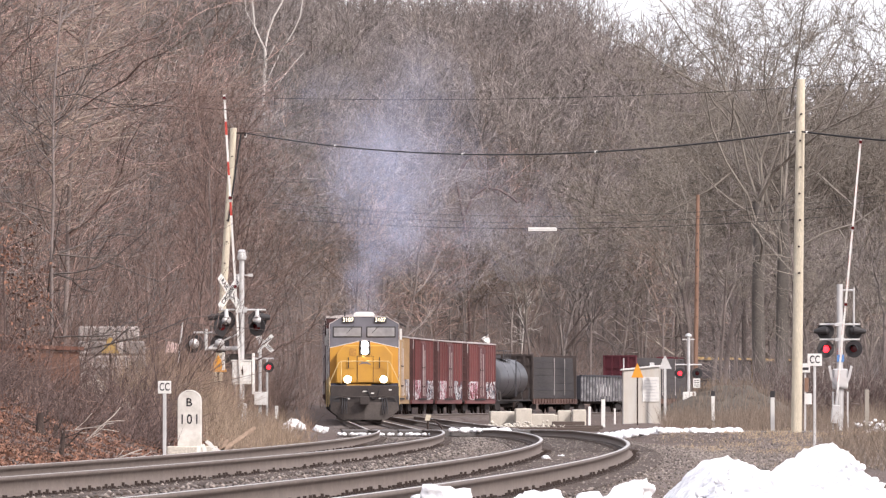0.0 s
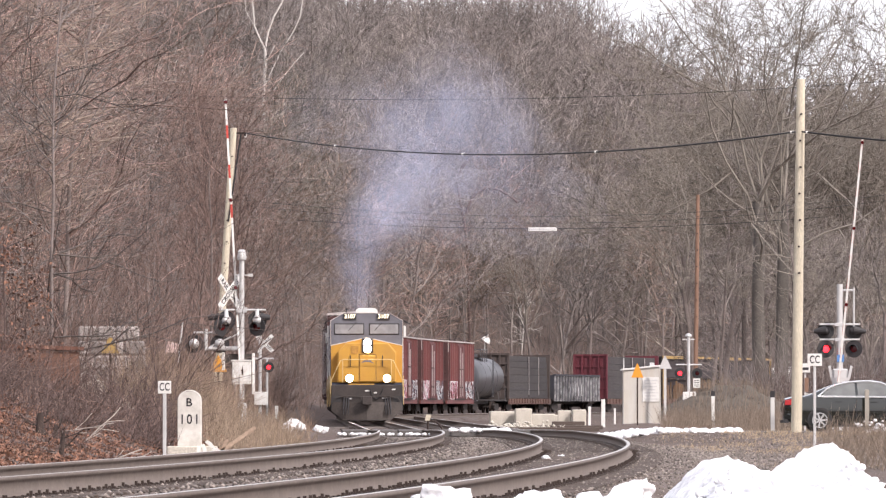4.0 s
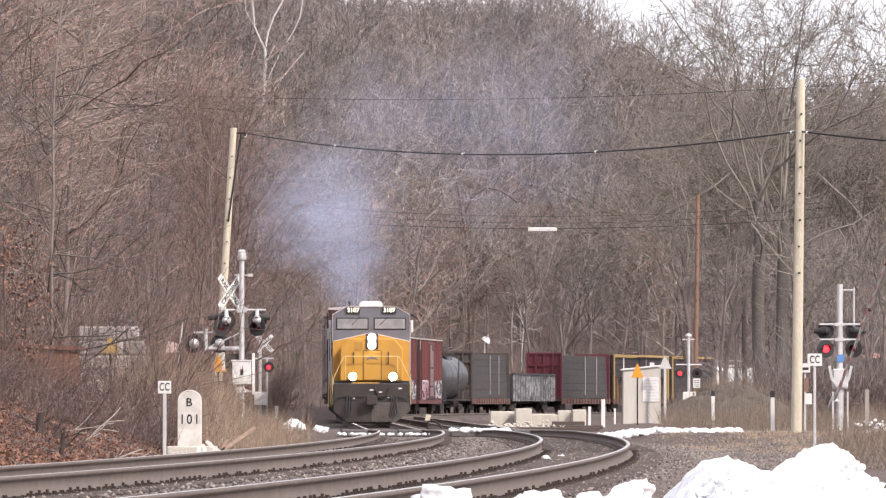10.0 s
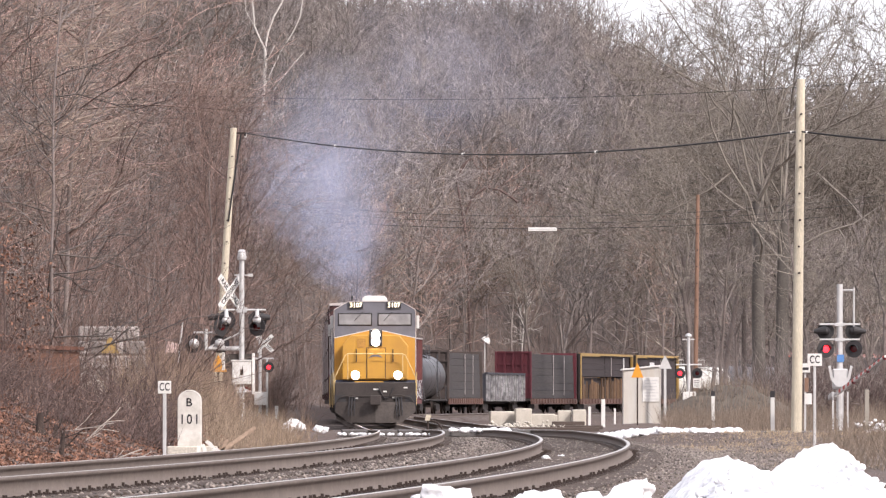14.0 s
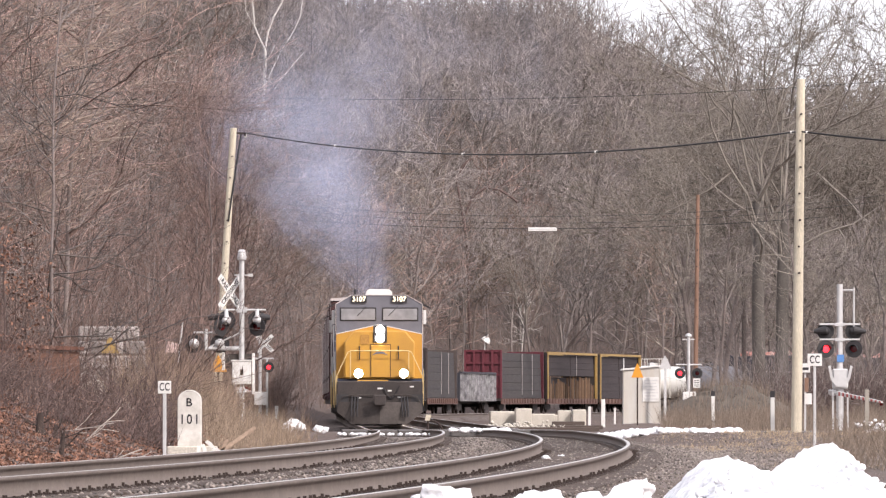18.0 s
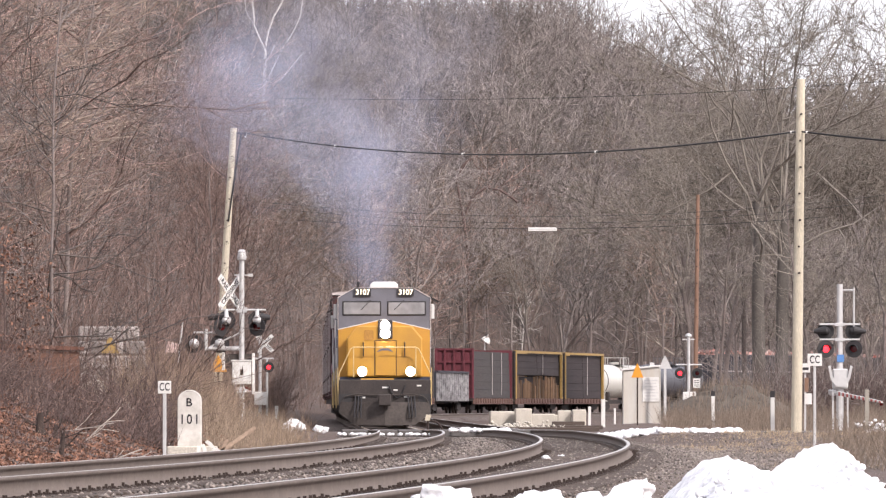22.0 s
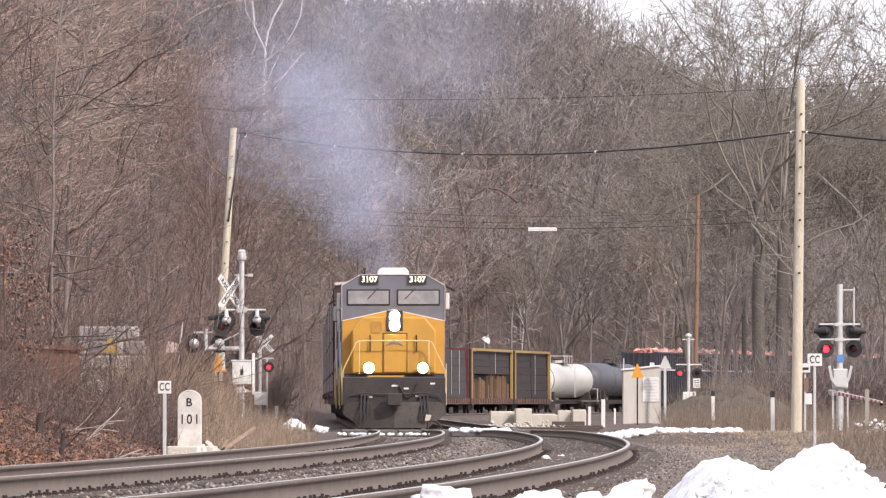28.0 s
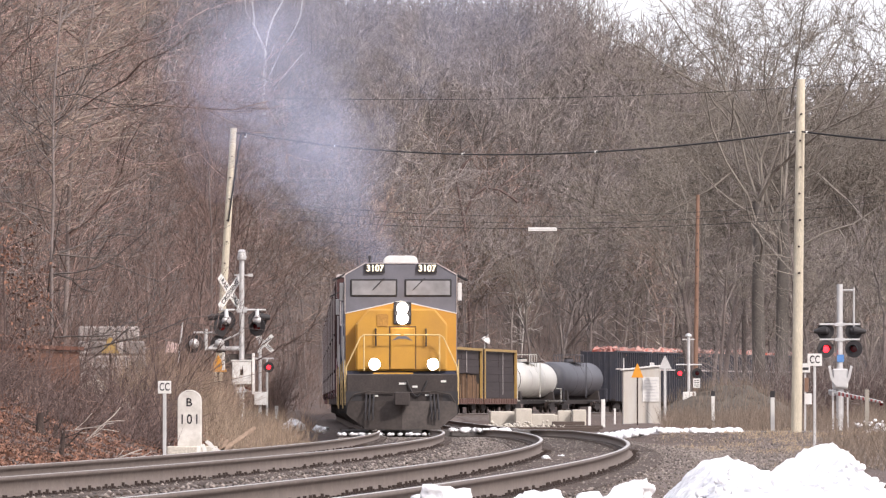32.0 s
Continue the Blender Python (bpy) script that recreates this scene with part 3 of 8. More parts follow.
def build_trees():
    rng = np.random.default_rng(11)
    # thin trees on the near bank
    near = [tree_kind(s, m, "tall thin bare tree with reddish brown twigs on the bank", height=h, trunk_r=r, limbs=34, twigs=7, spread=0.33, clear=0.05, fine=0.0085, up=(-0.1, 0.95), lift=0.03)
            for s, h, r, m in ((1, 13, 0.045, BARK_RED), (2, 15, 0.06, BARK_RED), (3, 12, 0.04, BARK), (4, 16, 0.07, BARK_RED), (5, 11, 0.04, BARK))]
    plant(near, scatter(rng, 52, 146, 300, lambda y: (-0.078 * y, -(0.054 if y < 200 else 0.045) * y), 4.6, 60, 1.2), rng)
    plant(near, scatter(rng, 30, 262, 350, lambda y: (-0.045 * y, -0.0215 * y), 5.0, 60, 1.2), rng, 0.9, 1.35)
    drop_source(near)
    # the wooded hill beyond the curve
    for radii, count, y0, y1, limb in (((0.07, 0.09, 0.06, 0.10, 0.08, 0.085, 0.10, 0.075), 80, 330, 590, 0.5), ((0.13, 0.17, 0.10, 0.19, 0.14, 0.15, 0.18, 0.13), 130, 560, 760, 0.62)):
        hill = [tree_kind(s, m, "tall bare grey-brown tree on the wooded hill", height=h, trunk_r=r, limbs=27, twigs=6, spread=0.36, clear=0.16, fine=0.022, drop=1, limb=limb)
                for (s, h, m), r in zip(((21, 17, BARK), (22, 20, BARK), (23, 15, BARK_RED), (24, 21, BARK_GREY), (25, 18, BARK_WARM)), radii)]
        hill += [tree_kind(s, m, "broad bare grey-brown tree on the wooded hill", spreading_tree, height=h, trunk_r=r, fine=0.023, depth=5, limb=(limb * 0.42, limb * 0.74))
                 for (s, h, m), r in zip(((26, 17, BARK), (27, 20, BARK_GREY), (28, 16, BARK_WARM)), radii[5:])]
        plant(hill, scatter(rng, count, y0, y1, lambda y: (-0.072 * y, 0.075 * y), 8.0, 400, 2.4), rng)
        drop_source(hill)
    side = [tree_kind(s, m, "bare grey tree beyond the verge", height=h, trunk_r=r, limbs=24, twigs=7, spread=0.32, clear=0.15, fine=0.014)
            for s, h, r, m in ((31, 14, 0.08, BARK_GREY), (32, 17, 0.11, BARK), (33, 12, 0.07, BARK))]
    side += [tree_kind(s, m, "broad bare grey tree beyond the verge", spreading_tree, height=h, trunk_r=r, fine=0.016, depth=5) for s, h, r, m in ((34, 15, 0.12, BARK), (35, 13, 0.10, BARK_GREY))]
    plant(side, scatter(rng, 24, 350, 520, lambda y: (0.036 * y, 0.078 * y), 9.0, 60, 2.2, "right"), rng)
    drop_source(side)
    # the large dark tree by the dirt heap and a pale birch
    big = tree_kind(51, BARK_DARK, "large spreading bare tree, its trunk colour darkened for shade", spreading_tree, BOLE_SHADED, height=26, trunk_r=0.44, fine=0.015, fork=0.40, forks=8, depth=6, angle=0.55, limb=(0.16, 0.30))
    copy_thing(big, pose(18.3, 390, gz(18.3, 390) - 0.2, 0, 0, 40))
    copy_thing(big, pose(19.7, 394, gz(19.7, 394) - 0.2, 0, 3, 165))
    drop_source([big])
    leaning = tree_kind(57, BARK_GREY, "pale grey bare tree leaning over the verge", spreading_tree, height=15, trunk_r=0.17, fine=0.016, fork=0.45, forks=5, depth=5, angle=0.6, limb=(0.2, 0.36))
    copy_thing(leaning, pose(15.6, 418, gz(15.6, 418) - 0.2, 0, -9, 70))
    drop_source([leaning])
    crowns = [tree_kind(s, m, "tall bare tree with a fine spreading crown", spreading_tree, height=h, trunk_r=0.2, fine=0.021, fork=0.38, forks=7, depth=6, angle=0.55, limb=(0.17, 0.32)) for s, h, m in ((58, 23, BARK_TWIG), (59, 21, BARK_TWIG))]
    for k, (x, y, turn) in enumerate(((16.6, 440, 20), (22.6, 425, 110), (25.6, 432, 200), (28.2, 440, 290), (20.6, 462, 60), (19.0, 520, 150), (24.5, 530, 240), (29.5, 525, 330), (33.5, 540, 45), (27.0, 500, 100), (22.0, 560, 190), (20.4, 446, 275), (23.8, 440, 15), (26.8, 446, 75), (30.0, 452, 130), (18.6, 452, 310))):
        copy_thing(crowns[k % 2], pose(x, y, gz(x, y) - 0.2, 0, 0, turn))
    drop_source(crowns)
    pale = [tree_kind(s, BARK_GREY, "grey bare tree standing out among the hill trees", spreading_tree, height=h, trunk_r=0.11, fine=0.02, fork=0.3, forks=7, depth=5, angle=0.6, limb=(0.2, 0.32)) for s, h in ((81, 15), (82, 18))]
    for k, (px, y) in enumerate(((0.0192, 660), (0.0265, 690), (0.0335, 720), (0.0125, 640), (0.0065, 700), (0.023, 740), (-0.004, 690))):
        x = px * y
        if -off_track(np.array([[x, y]]), T1, T1H)[0] > 6:
            copy_thing(pale[k % 2], pose(x, y, gz(x, y) - 0.2, 0, 0, 77 * k))
    drop_source(pale)
    fan = tree_kind(71, BARK_RED, "slender bare tree with upswept reddish twigs", height=12, trunk_r=0.07, limbs=46, twigs=8, spread=0.42, clear=0.06, fine=0.0095, up=(0.9, 2.6), lift=0.06)
    for x, y, turn in ((-8.7, 254, 0), (-7.9, 259, 140), (-9.5, 262, 250)):
        copy_thing(fan, pose(x, y, gz(x, y) - 0.1, 0, 0, turn))
    drop_source([fan])
    br = np.random.default_rng(91)
    for x0, y0, low, high in ((-11.7, 166, 4.2, 10.5), (-12.6, 178, 3.0, 11.5)):
        g = gz(x0, y0)
        sweep = thing("tree", pose(x0, y0, g), "tree with long boughs in a painted sunlit tone, sweeping over the bank", "tree", "bare trees of the wood")
        stem, boughs = [], []
        pts, rad = branch_points(br, (0, 0, -0.3), (0.02, 0, 1), high + 1 - g, 0.16, 0.05, 8, 0.04, 0.03)
        stem += [(pts[i], pts[i + 1], rad[i], rad[i + 1]) for i in range(8)]
        for _ in range(24):
            z = br.uniform(low, high) - g
            d = np.array([1.0, br.normal(0, 0.25), br.uniform(-0.05, 0.55)])
            lp, lr = branch_points(br, (0.02 * z, 0, z), d / np.linalg.norm(d), br.uniform(2.8, 5.6), 0.026, 0.008, 8, 0.10, 0.015)
            boughs += [(lp[i], lp[i + 1], lr[i], lr[i + 1]) for i in range(8)]
            for _ in range(16):
                j = br.integers(1, 8)
                d2 = (lp[j] - lp[j - 1]) / np.linalg.norm(lp[j] - lp[j - 1]) + br.normal(0, 0.45, 3)
                tp, tr = branch_points(br, lp[j], d2 / np.linalg.norm(d2), br.uniform(0.5, 1.5), 0.010, 0.0055, 3, 0.16, 0.05)
                boughs += [(tp[i], tp[i + 1], tr[i], tr[i + 1]) for i in range(3)]
        for name, sticks, mat in (("trunk", stem, TRUNKBARK), ("crown", boughs, BARK_SUNLIT)):
            ob = new(name, sticks_mesh(name, sticks, 5, mat))
            ob.parent = sweep
    # a bough that arches over to the ground among the hill trees
    g = gz(1.6, 600)
    bent = thing("tree", pose(1.6, 600, g), "dark bent tree arching over in the wood", "tree", "bare trees of the wood")
    up = lambda x, z: (x, 0.0, z - g)
    part("trunk", Shape().chain([(0.9, 0.6, -0.3), up(0.5, 15.2), up(-0.1, 18.6), up(-0.4, 20.4), up(0.1, 21.6), up(0.9, 22.3)], 0.11, 7), BRUSH_DARK, bent)
    part("limb", Shape().chain([up(0.3, 17.2), up(1.0, 18.9), up(2.2, 19.7), up(3.4, 19.5), up(4.4, 18.9), up(5.0, 18.4)], 0.10, 7), BRUSH_DARK, bent)
    for a, b, c in ((1.0, 18.9, 1.2), (2.2, 19.7, 1.0), (3.4, 19.5, 1.1), (4.4, 18.9, 0.9), (-0.4, 20.4, 1.0)):
        part("limb", Shape().chain([up(a, b), up(a + 0.5, b + 0.7 * c), up(a + 0.8, b + 1.5 * c)], 0.04, 5).chain([up(a, b), up(a + 0.6, b - 0.2 * c), up(a + 1.2, b - 0.7 * c)], 0.03, 5), BRUSH_DARK, bent)
    for x, y, h, s in ((8.6, 640, 11, 63), (7.4, 636, 9, 64)):
        birch = tree_kind(s, BIRCH, "slender white birch tree without leaves", height=h, trunk_r=0.075, limbs=14, twigs=4, spread=0.22, clear=0.35, fine=0.02)
        copy_thing(birch, pose(x, y, gz(x, y) - 0.2, 0, 6, 30 * s))
        drop_source([birch])
    # forked white birch high on the slope, limbs fitted to the camera's view
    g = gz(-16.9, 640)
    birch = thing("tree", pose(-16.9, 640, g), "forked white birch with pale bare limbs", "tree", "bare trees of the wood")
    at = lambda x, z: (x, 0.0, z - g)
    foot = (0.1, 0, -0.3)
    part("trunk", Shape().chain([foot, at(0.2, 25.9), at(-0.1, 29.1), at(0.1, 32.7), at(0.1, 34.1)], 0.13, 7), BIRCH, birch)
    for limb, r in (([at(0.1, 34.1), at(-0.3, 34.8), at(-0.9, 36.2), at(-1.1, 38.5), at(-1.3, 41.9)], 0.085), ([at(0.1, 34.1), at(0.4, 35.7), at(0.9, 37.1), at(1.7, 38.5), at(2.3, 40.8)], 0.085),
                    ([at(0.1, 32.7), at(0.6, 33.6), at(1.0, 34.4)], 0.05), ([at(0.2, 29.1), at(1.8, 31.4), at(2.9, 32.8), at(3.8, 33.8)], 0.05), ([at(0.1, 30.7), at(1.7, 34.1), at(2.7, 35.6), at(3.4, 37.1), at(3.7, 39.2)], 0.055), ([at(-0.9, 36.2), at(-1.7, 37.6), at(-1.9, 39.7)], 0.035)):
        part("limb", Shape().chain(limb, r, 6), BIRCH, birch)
    # far wood, past counting
    ps, qs, a, b = [], [], [], []
    kinds = [bare_tree(40 + i, height=18 + i, trunk_r=0.15, limbs=22, twigs=5, spread=0.38, clear=0.08, fine=0.032, drop=1, limb_n=4, twig_n=2, bend=0.11) for i in range(2)] + [spreading_tree(44 + i, height=19 + i, trunk_r=0.15, fine=0.034, depth=4, forks=7) for i in range(2)]
    kinds = [[np.array(c) for c in zip(*(t + c))] for t, c in kinds]
    spots = scatter(rng, 150, 560, 760, lambda y: (-0.075 * y, 0.08 * y), 12.0, 900, 2.0) + scatter(rng, 540, 720, 960, lambda y: (-0.072 * y, 0.08 * y), 12.0, 900, 1.8) + scatter(rng, 130, 760, 900, lambda y: (-0.004 * y, 0.036 * y), 12.0, 900, 1.2)
    for x, y in spots:
        p, q, r0, r1 = kinds[rng.integers(0, 4)]
        w, k = rng.uniform(0, 6.28), rng.uniform(0.8, 1.2)
        turn = np.array([[math.cos(w), -math.sin(w), 0], [math.sin(w), math.cos(w), 0], [0, 0, 1]]) * k
        at = np.array([x, y, gz(x, y) - 0.2])
        ps.append(p @ turn.T + at), qs.append(q @ turn.T + at), a.append(r0 * k), b.append(r1 * k)
    ob = new("far_woods", soup("far_woods", np.concatenate(ps), np.concatenate(qs), np.concatenate(a), np.concatenate(b), 3, BARK))
    tagged(ob, "leafless grey-brown wood covering the far hill", "trees", kind="stuff")


def thicket(name, label, category, rng, count, region, height, radius, mat, lean=0.35, joints=3, side=0, near=3.2, patch=None):
    """Many thin bent stems in a stretch of ground (x0, x1, y0, y1)."""
    x0, x1, y0, y1 = region
    x, y = rng.uniform(0, 1, count), rng.uniform(y0, y1, count)
    x = x0(y) + (x1(y) - x0(y)) * x
    pts = np.stack([x, y], 1)
    d = -off_track(pts, T1, T1H) if side < 0 else off_track(pts, T2, T2H)
    keep = (d > near) & (np.abs(y - ROAD_Y) > 5.2) & ~((y > 200) & (y < 331) & (np.abs(x / y + 0.0265) < 0.0055) & (height[1] > 1.5))
    if side < 0:  # brush thinned along the camera's sight line to the ruined wall and shed
        keep &= ~((y < 161) & (y > 118) & (np.abs(x / y + 0.0565) < 0.0095) & (rng.random(count) < 0.62))
    if patch:
        size, bare = patch
        grown = np.array([noise.noise(Vector((a / size, b / (size * 3.5), 4.0))) for a, b in zip(x, y)])
        keep &= grown > bare
    x, y = x[keep], y[keep]
    n = len(x)
    p = np.stack([x, y, ground_height(x, y) - 0.05], 1)
    h = rng.uniform(height[0], height[1], n) * rng.uniform(0.6, 1, n)
    d = np.stack([rng.normal(0, lean, n), rng.normal(0, lean, n), np.ones(n)], 1)
    ps, qs, a, b = [], [], [], []
    for i in range(joints):
        d = d + rng.normal(0, lean * 0.7, (n, 3))
        d[:, 2] = np.abs(d[:, 2])
        d /= np.linalg.norm(d, axis=1, keepdims=True)
        q = p + d * (h / joints)[:, None]
        ps.append(p), qs.append(q)
        a.append(np.full(n, radius * (1 - i / joints))), b.append(np.full(n, radius * (1 - (i + 1) / (joints + 0.6))))
        p = q
    ob = new(name, soup(name, np.concatenate(ps), np.concatenate(qs), np.concatenate(a), np.concatenate(b), 3, mat))
    return tagged(ob, label, category, kind="stuff")


build_trees()

# ---- undergrowth, leaves, ballast stones, ties ----


def build_undergrowth():
    rng = np.random.default_rng(5)
    thicket("brush", "tangled reddish brown brush on the bank", "brush", rng, 8500, (lambda y: -0.072 * y, lambda y: -0.041 * y, 132, 250), (0.8, 3.6), 0.008, BARK_RED, 0.75, 4, -1, 4.4)
    thicket("saplings", "dense thin saplings under the trees", "saplings", rng, 3800, (lambda y: -0.075 * y, lambda y: -0.022 * y - 1.5 * (y > 230) - 0.016 * y * (y < 250), 150, 345), (3, 9), 0.012, BARK_RED, 0.34, 5, -1, 5.5)
    thicket("hill_brush", "grey-brown brush at the foot of the hill", "brush", rng, 8000, (lambda y: -0.06 * y, lambda y: 0.075 * y, 360, 680), (1.5, 6), 0.026, BARK, 0.5, 3, -1, 7.0)
    thicket("dry_weeds", "dry brown weeds round the crossing signals", "weeds", rng, 3800, (lambda y: -0.035 * y, lambda y: -0.014 * y - 0.6, 132, 190), (0.4, 1.2), 0.008, WEED, 0.3, 2, -1, 3.0)
    thicket("dry_weeds", "dry brown weeds along the verge", "weeds", rng, 5200, (lambda y: 0.0325 * y, lambda y: 0.075 * y, 205, 345), (0.5, 1.5), 0.010, WEEDBROWN, 0.25, 3, 1, 4.5, (1.5, -0.2))
    thicket("dry_weeds", "tall brown weeds beside the snow bank", "weeds", rng, 2200, (lambda y: 0.056 * y, lambda y: 0.08 * y, 110, 190), (0.4, 1.1), 0.007, WEEDBROWN, 0.35, 2, 1, 4.0)
    thicket("straw_grass", "short pale straw grass beside the road", "grass", rng, 9000, (lambda y: 0.030 * y, lambda y: 0.07 * y, 150, 190), (0.08, 0.24), 0.009, GRASS, 0.7, 2, 1, 3.4, (1.0, 0.08))
    thicket("straw_grass", "pale straw grass on the road edge", "grass", rng, 4200, (lambda y: 0.041 * y, lambda y: 0.075 * y, 176, 190.6), (0.06, 0.26), 0.009, GRASS, 0.6, 2, 1, 2.6, (1.1, -0.2))
    thicket("straw_grass", "short pale straw grass by the rails", "grass", rng, 2600, (lambda y: -0.030 * y, lambda y: -0.008 * y - 1.3, 150, 192), (0.10, 0.28), 0.009, GRASS, 0.7, 2, -1, 2.3)
    thicket("straw_grass", "short straw grass at the foot of the bank", "grass", rng, 900, (lambda y: -0.07 * y, lambda y: -0.02 * y - 1.5, 85, 150), (0.08, 0.3), 0.006, WEED, 0.7, 2, -1, 2.7)
    thicket("straw_grass", "bleached straw grass at the edge of the verge", "grass", rng, 4200, (lambda y: 0.036 * y, lambda y: 0.068 * y, 112, 152), (0.05, 0.16), 0.008, GRASS, 0.7, 2, 1, 3.2, (0.8, 0.2))
    thicket("tall_weeds", "tall pale tan weeds below the trees", "weeds", rng, 4200, (lambda y: -0.049 * y, lambda y: -0.031 * y, 150, 188), (0.7, 2.3), 0.007, WEED, 0.32, 3, -1, 4.0)
    thicket("tan_bush", "dense twiggy tan bush at the edge of the wood", "bush", rng, 8000, (lambda y: -0.0475 * y, lambda y: -0.0345 * y, 158, 182), (1.0, 2.7), 0.0065, BUSHTAN, 0.6, 4, -1, 4.2, (1.3, -0.1))
    thicket("heap_weeds", "dead stalks over the dirt heap", "weeds", rng, 2600, (lambda y: 0.033 * y, lambda y: 0.054 * y, 306, 335), (0.4, 1.3), 0.012, WEEDBROWN, 0.3, 3, 1, 5.0, (1.6, 0.1))
    thicket("dead_stalks", "tall dead brown stalks in front of the dirt mound", "weeds", rng, 2400, (lambda y: 0.0325 * y, lambda y: 0.05 * y, 212, 300), (0.5, 1.4), 0.009, WEEDBROWN, 0.22, 3, 1, 5.0, (1.2, 0.0))
    thicket("verge_saplings", "grey-brown saplings beyond the verge", "saplings", rng, 3600, (lambda y: 0.043 * y, lambda y: 0.08 * y, 345, 430), (2, 7), 0.020, BARK, 0.4, 4, 1, 6.0)
    thicket("verge_brush", "dense grey-brown brush behind the dirt heap", "brush", rng, 7500, (lambda y: 0.0475 * y, lambda y: 0.08 * y, 346, 375), (1.2, 5), 0.020, BRUSH_DARK, 0.55, 4, 1, 6.0)
    thicket("trackside_brush", "brown tangled brush beside the track", "brush", rng, 3000, (lambda y: -0.036 * y, lambda y: -0.0175 * y, 212, 335), (0.5, 2.0), 0.009, BUSHTAN, 0.4, 3, -1, 2.9)
    thicket("lineside_brush", "soft brown brush along the far side of the curve", "brush", rng, 9000, (lambda y: -0.022 * y, lambda y: 0.06 * y, 400, 660), (1.5, 7.0), 0.015, BRUSH_BROWN, 0.35, 4, -1, 5.0)
    thicket("low_twigs", "low dead twigs over the leaf litter", "twigs", rng, 1500, (lambda y: -0.072 * y, lambda y: -0.034 * y, 98, 146), (0.3, 1.4), 0.0065, BRUSH_DARK, 0.9, 4, -1, 4.4)
    thicket("crest_brush", "grey-brown brush on the upper hill", "brush", rng, 9000, (lambda y: -0.07 * y, lambda y: 0.08 * y, 640, 960), (3, 10), 0.033, BARK, 0.4, 4, -1, 20.0)
    thicket("dark_brush", "dark tangled dead brush among the trees", "brush", rng, 4200, (lambda y: -0.072 * y, lambda y: -0.040 * y, 128, 185), (0.6, 2.6), 0.010, BRUSH_DARK, 0.7, 4, -1, 4.4)
    # four of these shrubs are added, dark to stand for shadow
    for x, y, w, n, tall in ((-7.85, 140, 0.45, 420, 1.0), (-6.9, 128, 0.4, 240, 0.6), (-8.9, 142, 0.5, 260, 1.1), (-7.1, 122, 0.35, 260, 0.5), (-6.5, 117, 0.25, 160, 0.35), (-7.3, 131, 0.4, 220, 0.6), (-6.2, 133, 0.4, 200, 0.5)):
        thicket("dark_shrub", "leafless shrub on the bank, some added dark as shadow", "shrub", rng, n, (lambda y, x=x, w=w: x - w + 0 * y, lambda y, x=x, w=w: x + w + 0 * y, y - w, y + w), (tall * 0.5, tall * 1.3), 0.008, BRUSH_DARK, 0.35, 4, -1, 3.0)
    # brush added to stand for the dark shade beyond the signal
    thicket("shade_brush", "brown brush added for the shade behind the curve", "brush", rng, 3600, (lambda y: -0.038 * y, lambda y: -0.016 * y, 333, 372), (1.5, 7), 0.015, BRUSH_BROWN, 0.4, 4, -1, 4.0)
    # young oaks that keep their rusty leaves
    for x, y, spots in ((-9.75, 150, ((0.25, 4.4, 0.28), (0.1, 3.9, 0.2), (0.55, 3.5, 0.3), (0.2, 3.1, 0.3), (0.75, 3.0, 0.2))), (-9.6, 147, ((0.3, 1.95, 0.2), (0.8, 1.9, 0.25), (0.0, 1.6, 0.2)))):
        g = gz(x, y)
        oak = thing("oak_sapling", pose(x, y, g), "young oak still holding rusty brown leaves", "tree", "young oaks")
        stem = Shape().chain([(0, 0, -0.2), (0.06, 0, 0.8), (0.02, 0.05, spots[0][1] - g)], 0.022, 6)
        cs, rs = [], []
        for dx, z, r in spots:
            stem.chain([(0.03, 0, max(0.2, z - g - 0.5)), (dx * 0.6, 0, z - g - 0.15), (dx, 0, z - g)], 0.010, 5)
            cs.append(rng.normal(0, 1, (90, 3)) * r + np.array([dx, 0, z - g]))
        part("trunk", stem, BRUSH_DARK, oak)
        c = np.concatenate(cs)
        a = rng.normal(0, 1, c.shape)
        a /= np.linalg.norm(a, axis=1, keepdims=True)
        b = np.cross(a, rng.normal(0, 1, c.shape))
        b /= np.linalg.norm(b, axis=1, keepdims=True)
        s = rng.uniform(0.03, 0.06, len(c))[:, None]
        ob = new("leaves", raw_mesh("leaves", np.stack([c - a * s, c - b * s * 0.6, c + a * s, c + b * s * 0.6], 1).reshape(-1, 3), np.arange(4 * len(c)).reshape(-1, 4), LEAF))
        ob.parent = oak
        tagged(ob, "clusters of rust-brown dead leaves", kind="stuff")
    # fallen leaves
    n = 95000
    y = rng.uniform(84, 165, n)
    x = -0.070 * y + rng.uniform(0, 1, n) * (0.050 * y - 1.2)
    pts = np.stack([x, y], 1)
    d = -off_track(pts, T1, T1H)
    keep = (d > 2.7) & (np.abs(y - ROAD_Y) > 5)
    x, y = x[keep], y[keep]
    n = len(x)
    c = np.stack([x, y, ground_height(x, y) + rng.uniform(0.0, 0.05, n)], 1)
    a = rng.normal(0, 1, (n, 3)) * np.array([1, 1, 0.7])
    a /= np.linalg.norm(a, axis=1, keepdims=True)
    b = np.cross(a, rng.normal(0, 1, (n, 3)))
    b /= np.linalg.norm(b, axis=1, keepdims=True)
    s = rng.uniform(0.013, 0.040, n)[:, None]
    verts = np.stack([c - a * s, c - b * s * 0.6, c + a * s, c + b * s * 0.6], 1).reshape(-1, 3)
    ob = new("fallen_leaves", raw_mesh("fallen_leaves", verts, np.arange(4 * n).reshape(-1, 4), LEAF))
    tagged(ob, "rust-brown fallen oak leaves over the bank", "leaves", kind="stuff")


build_undergrowth()


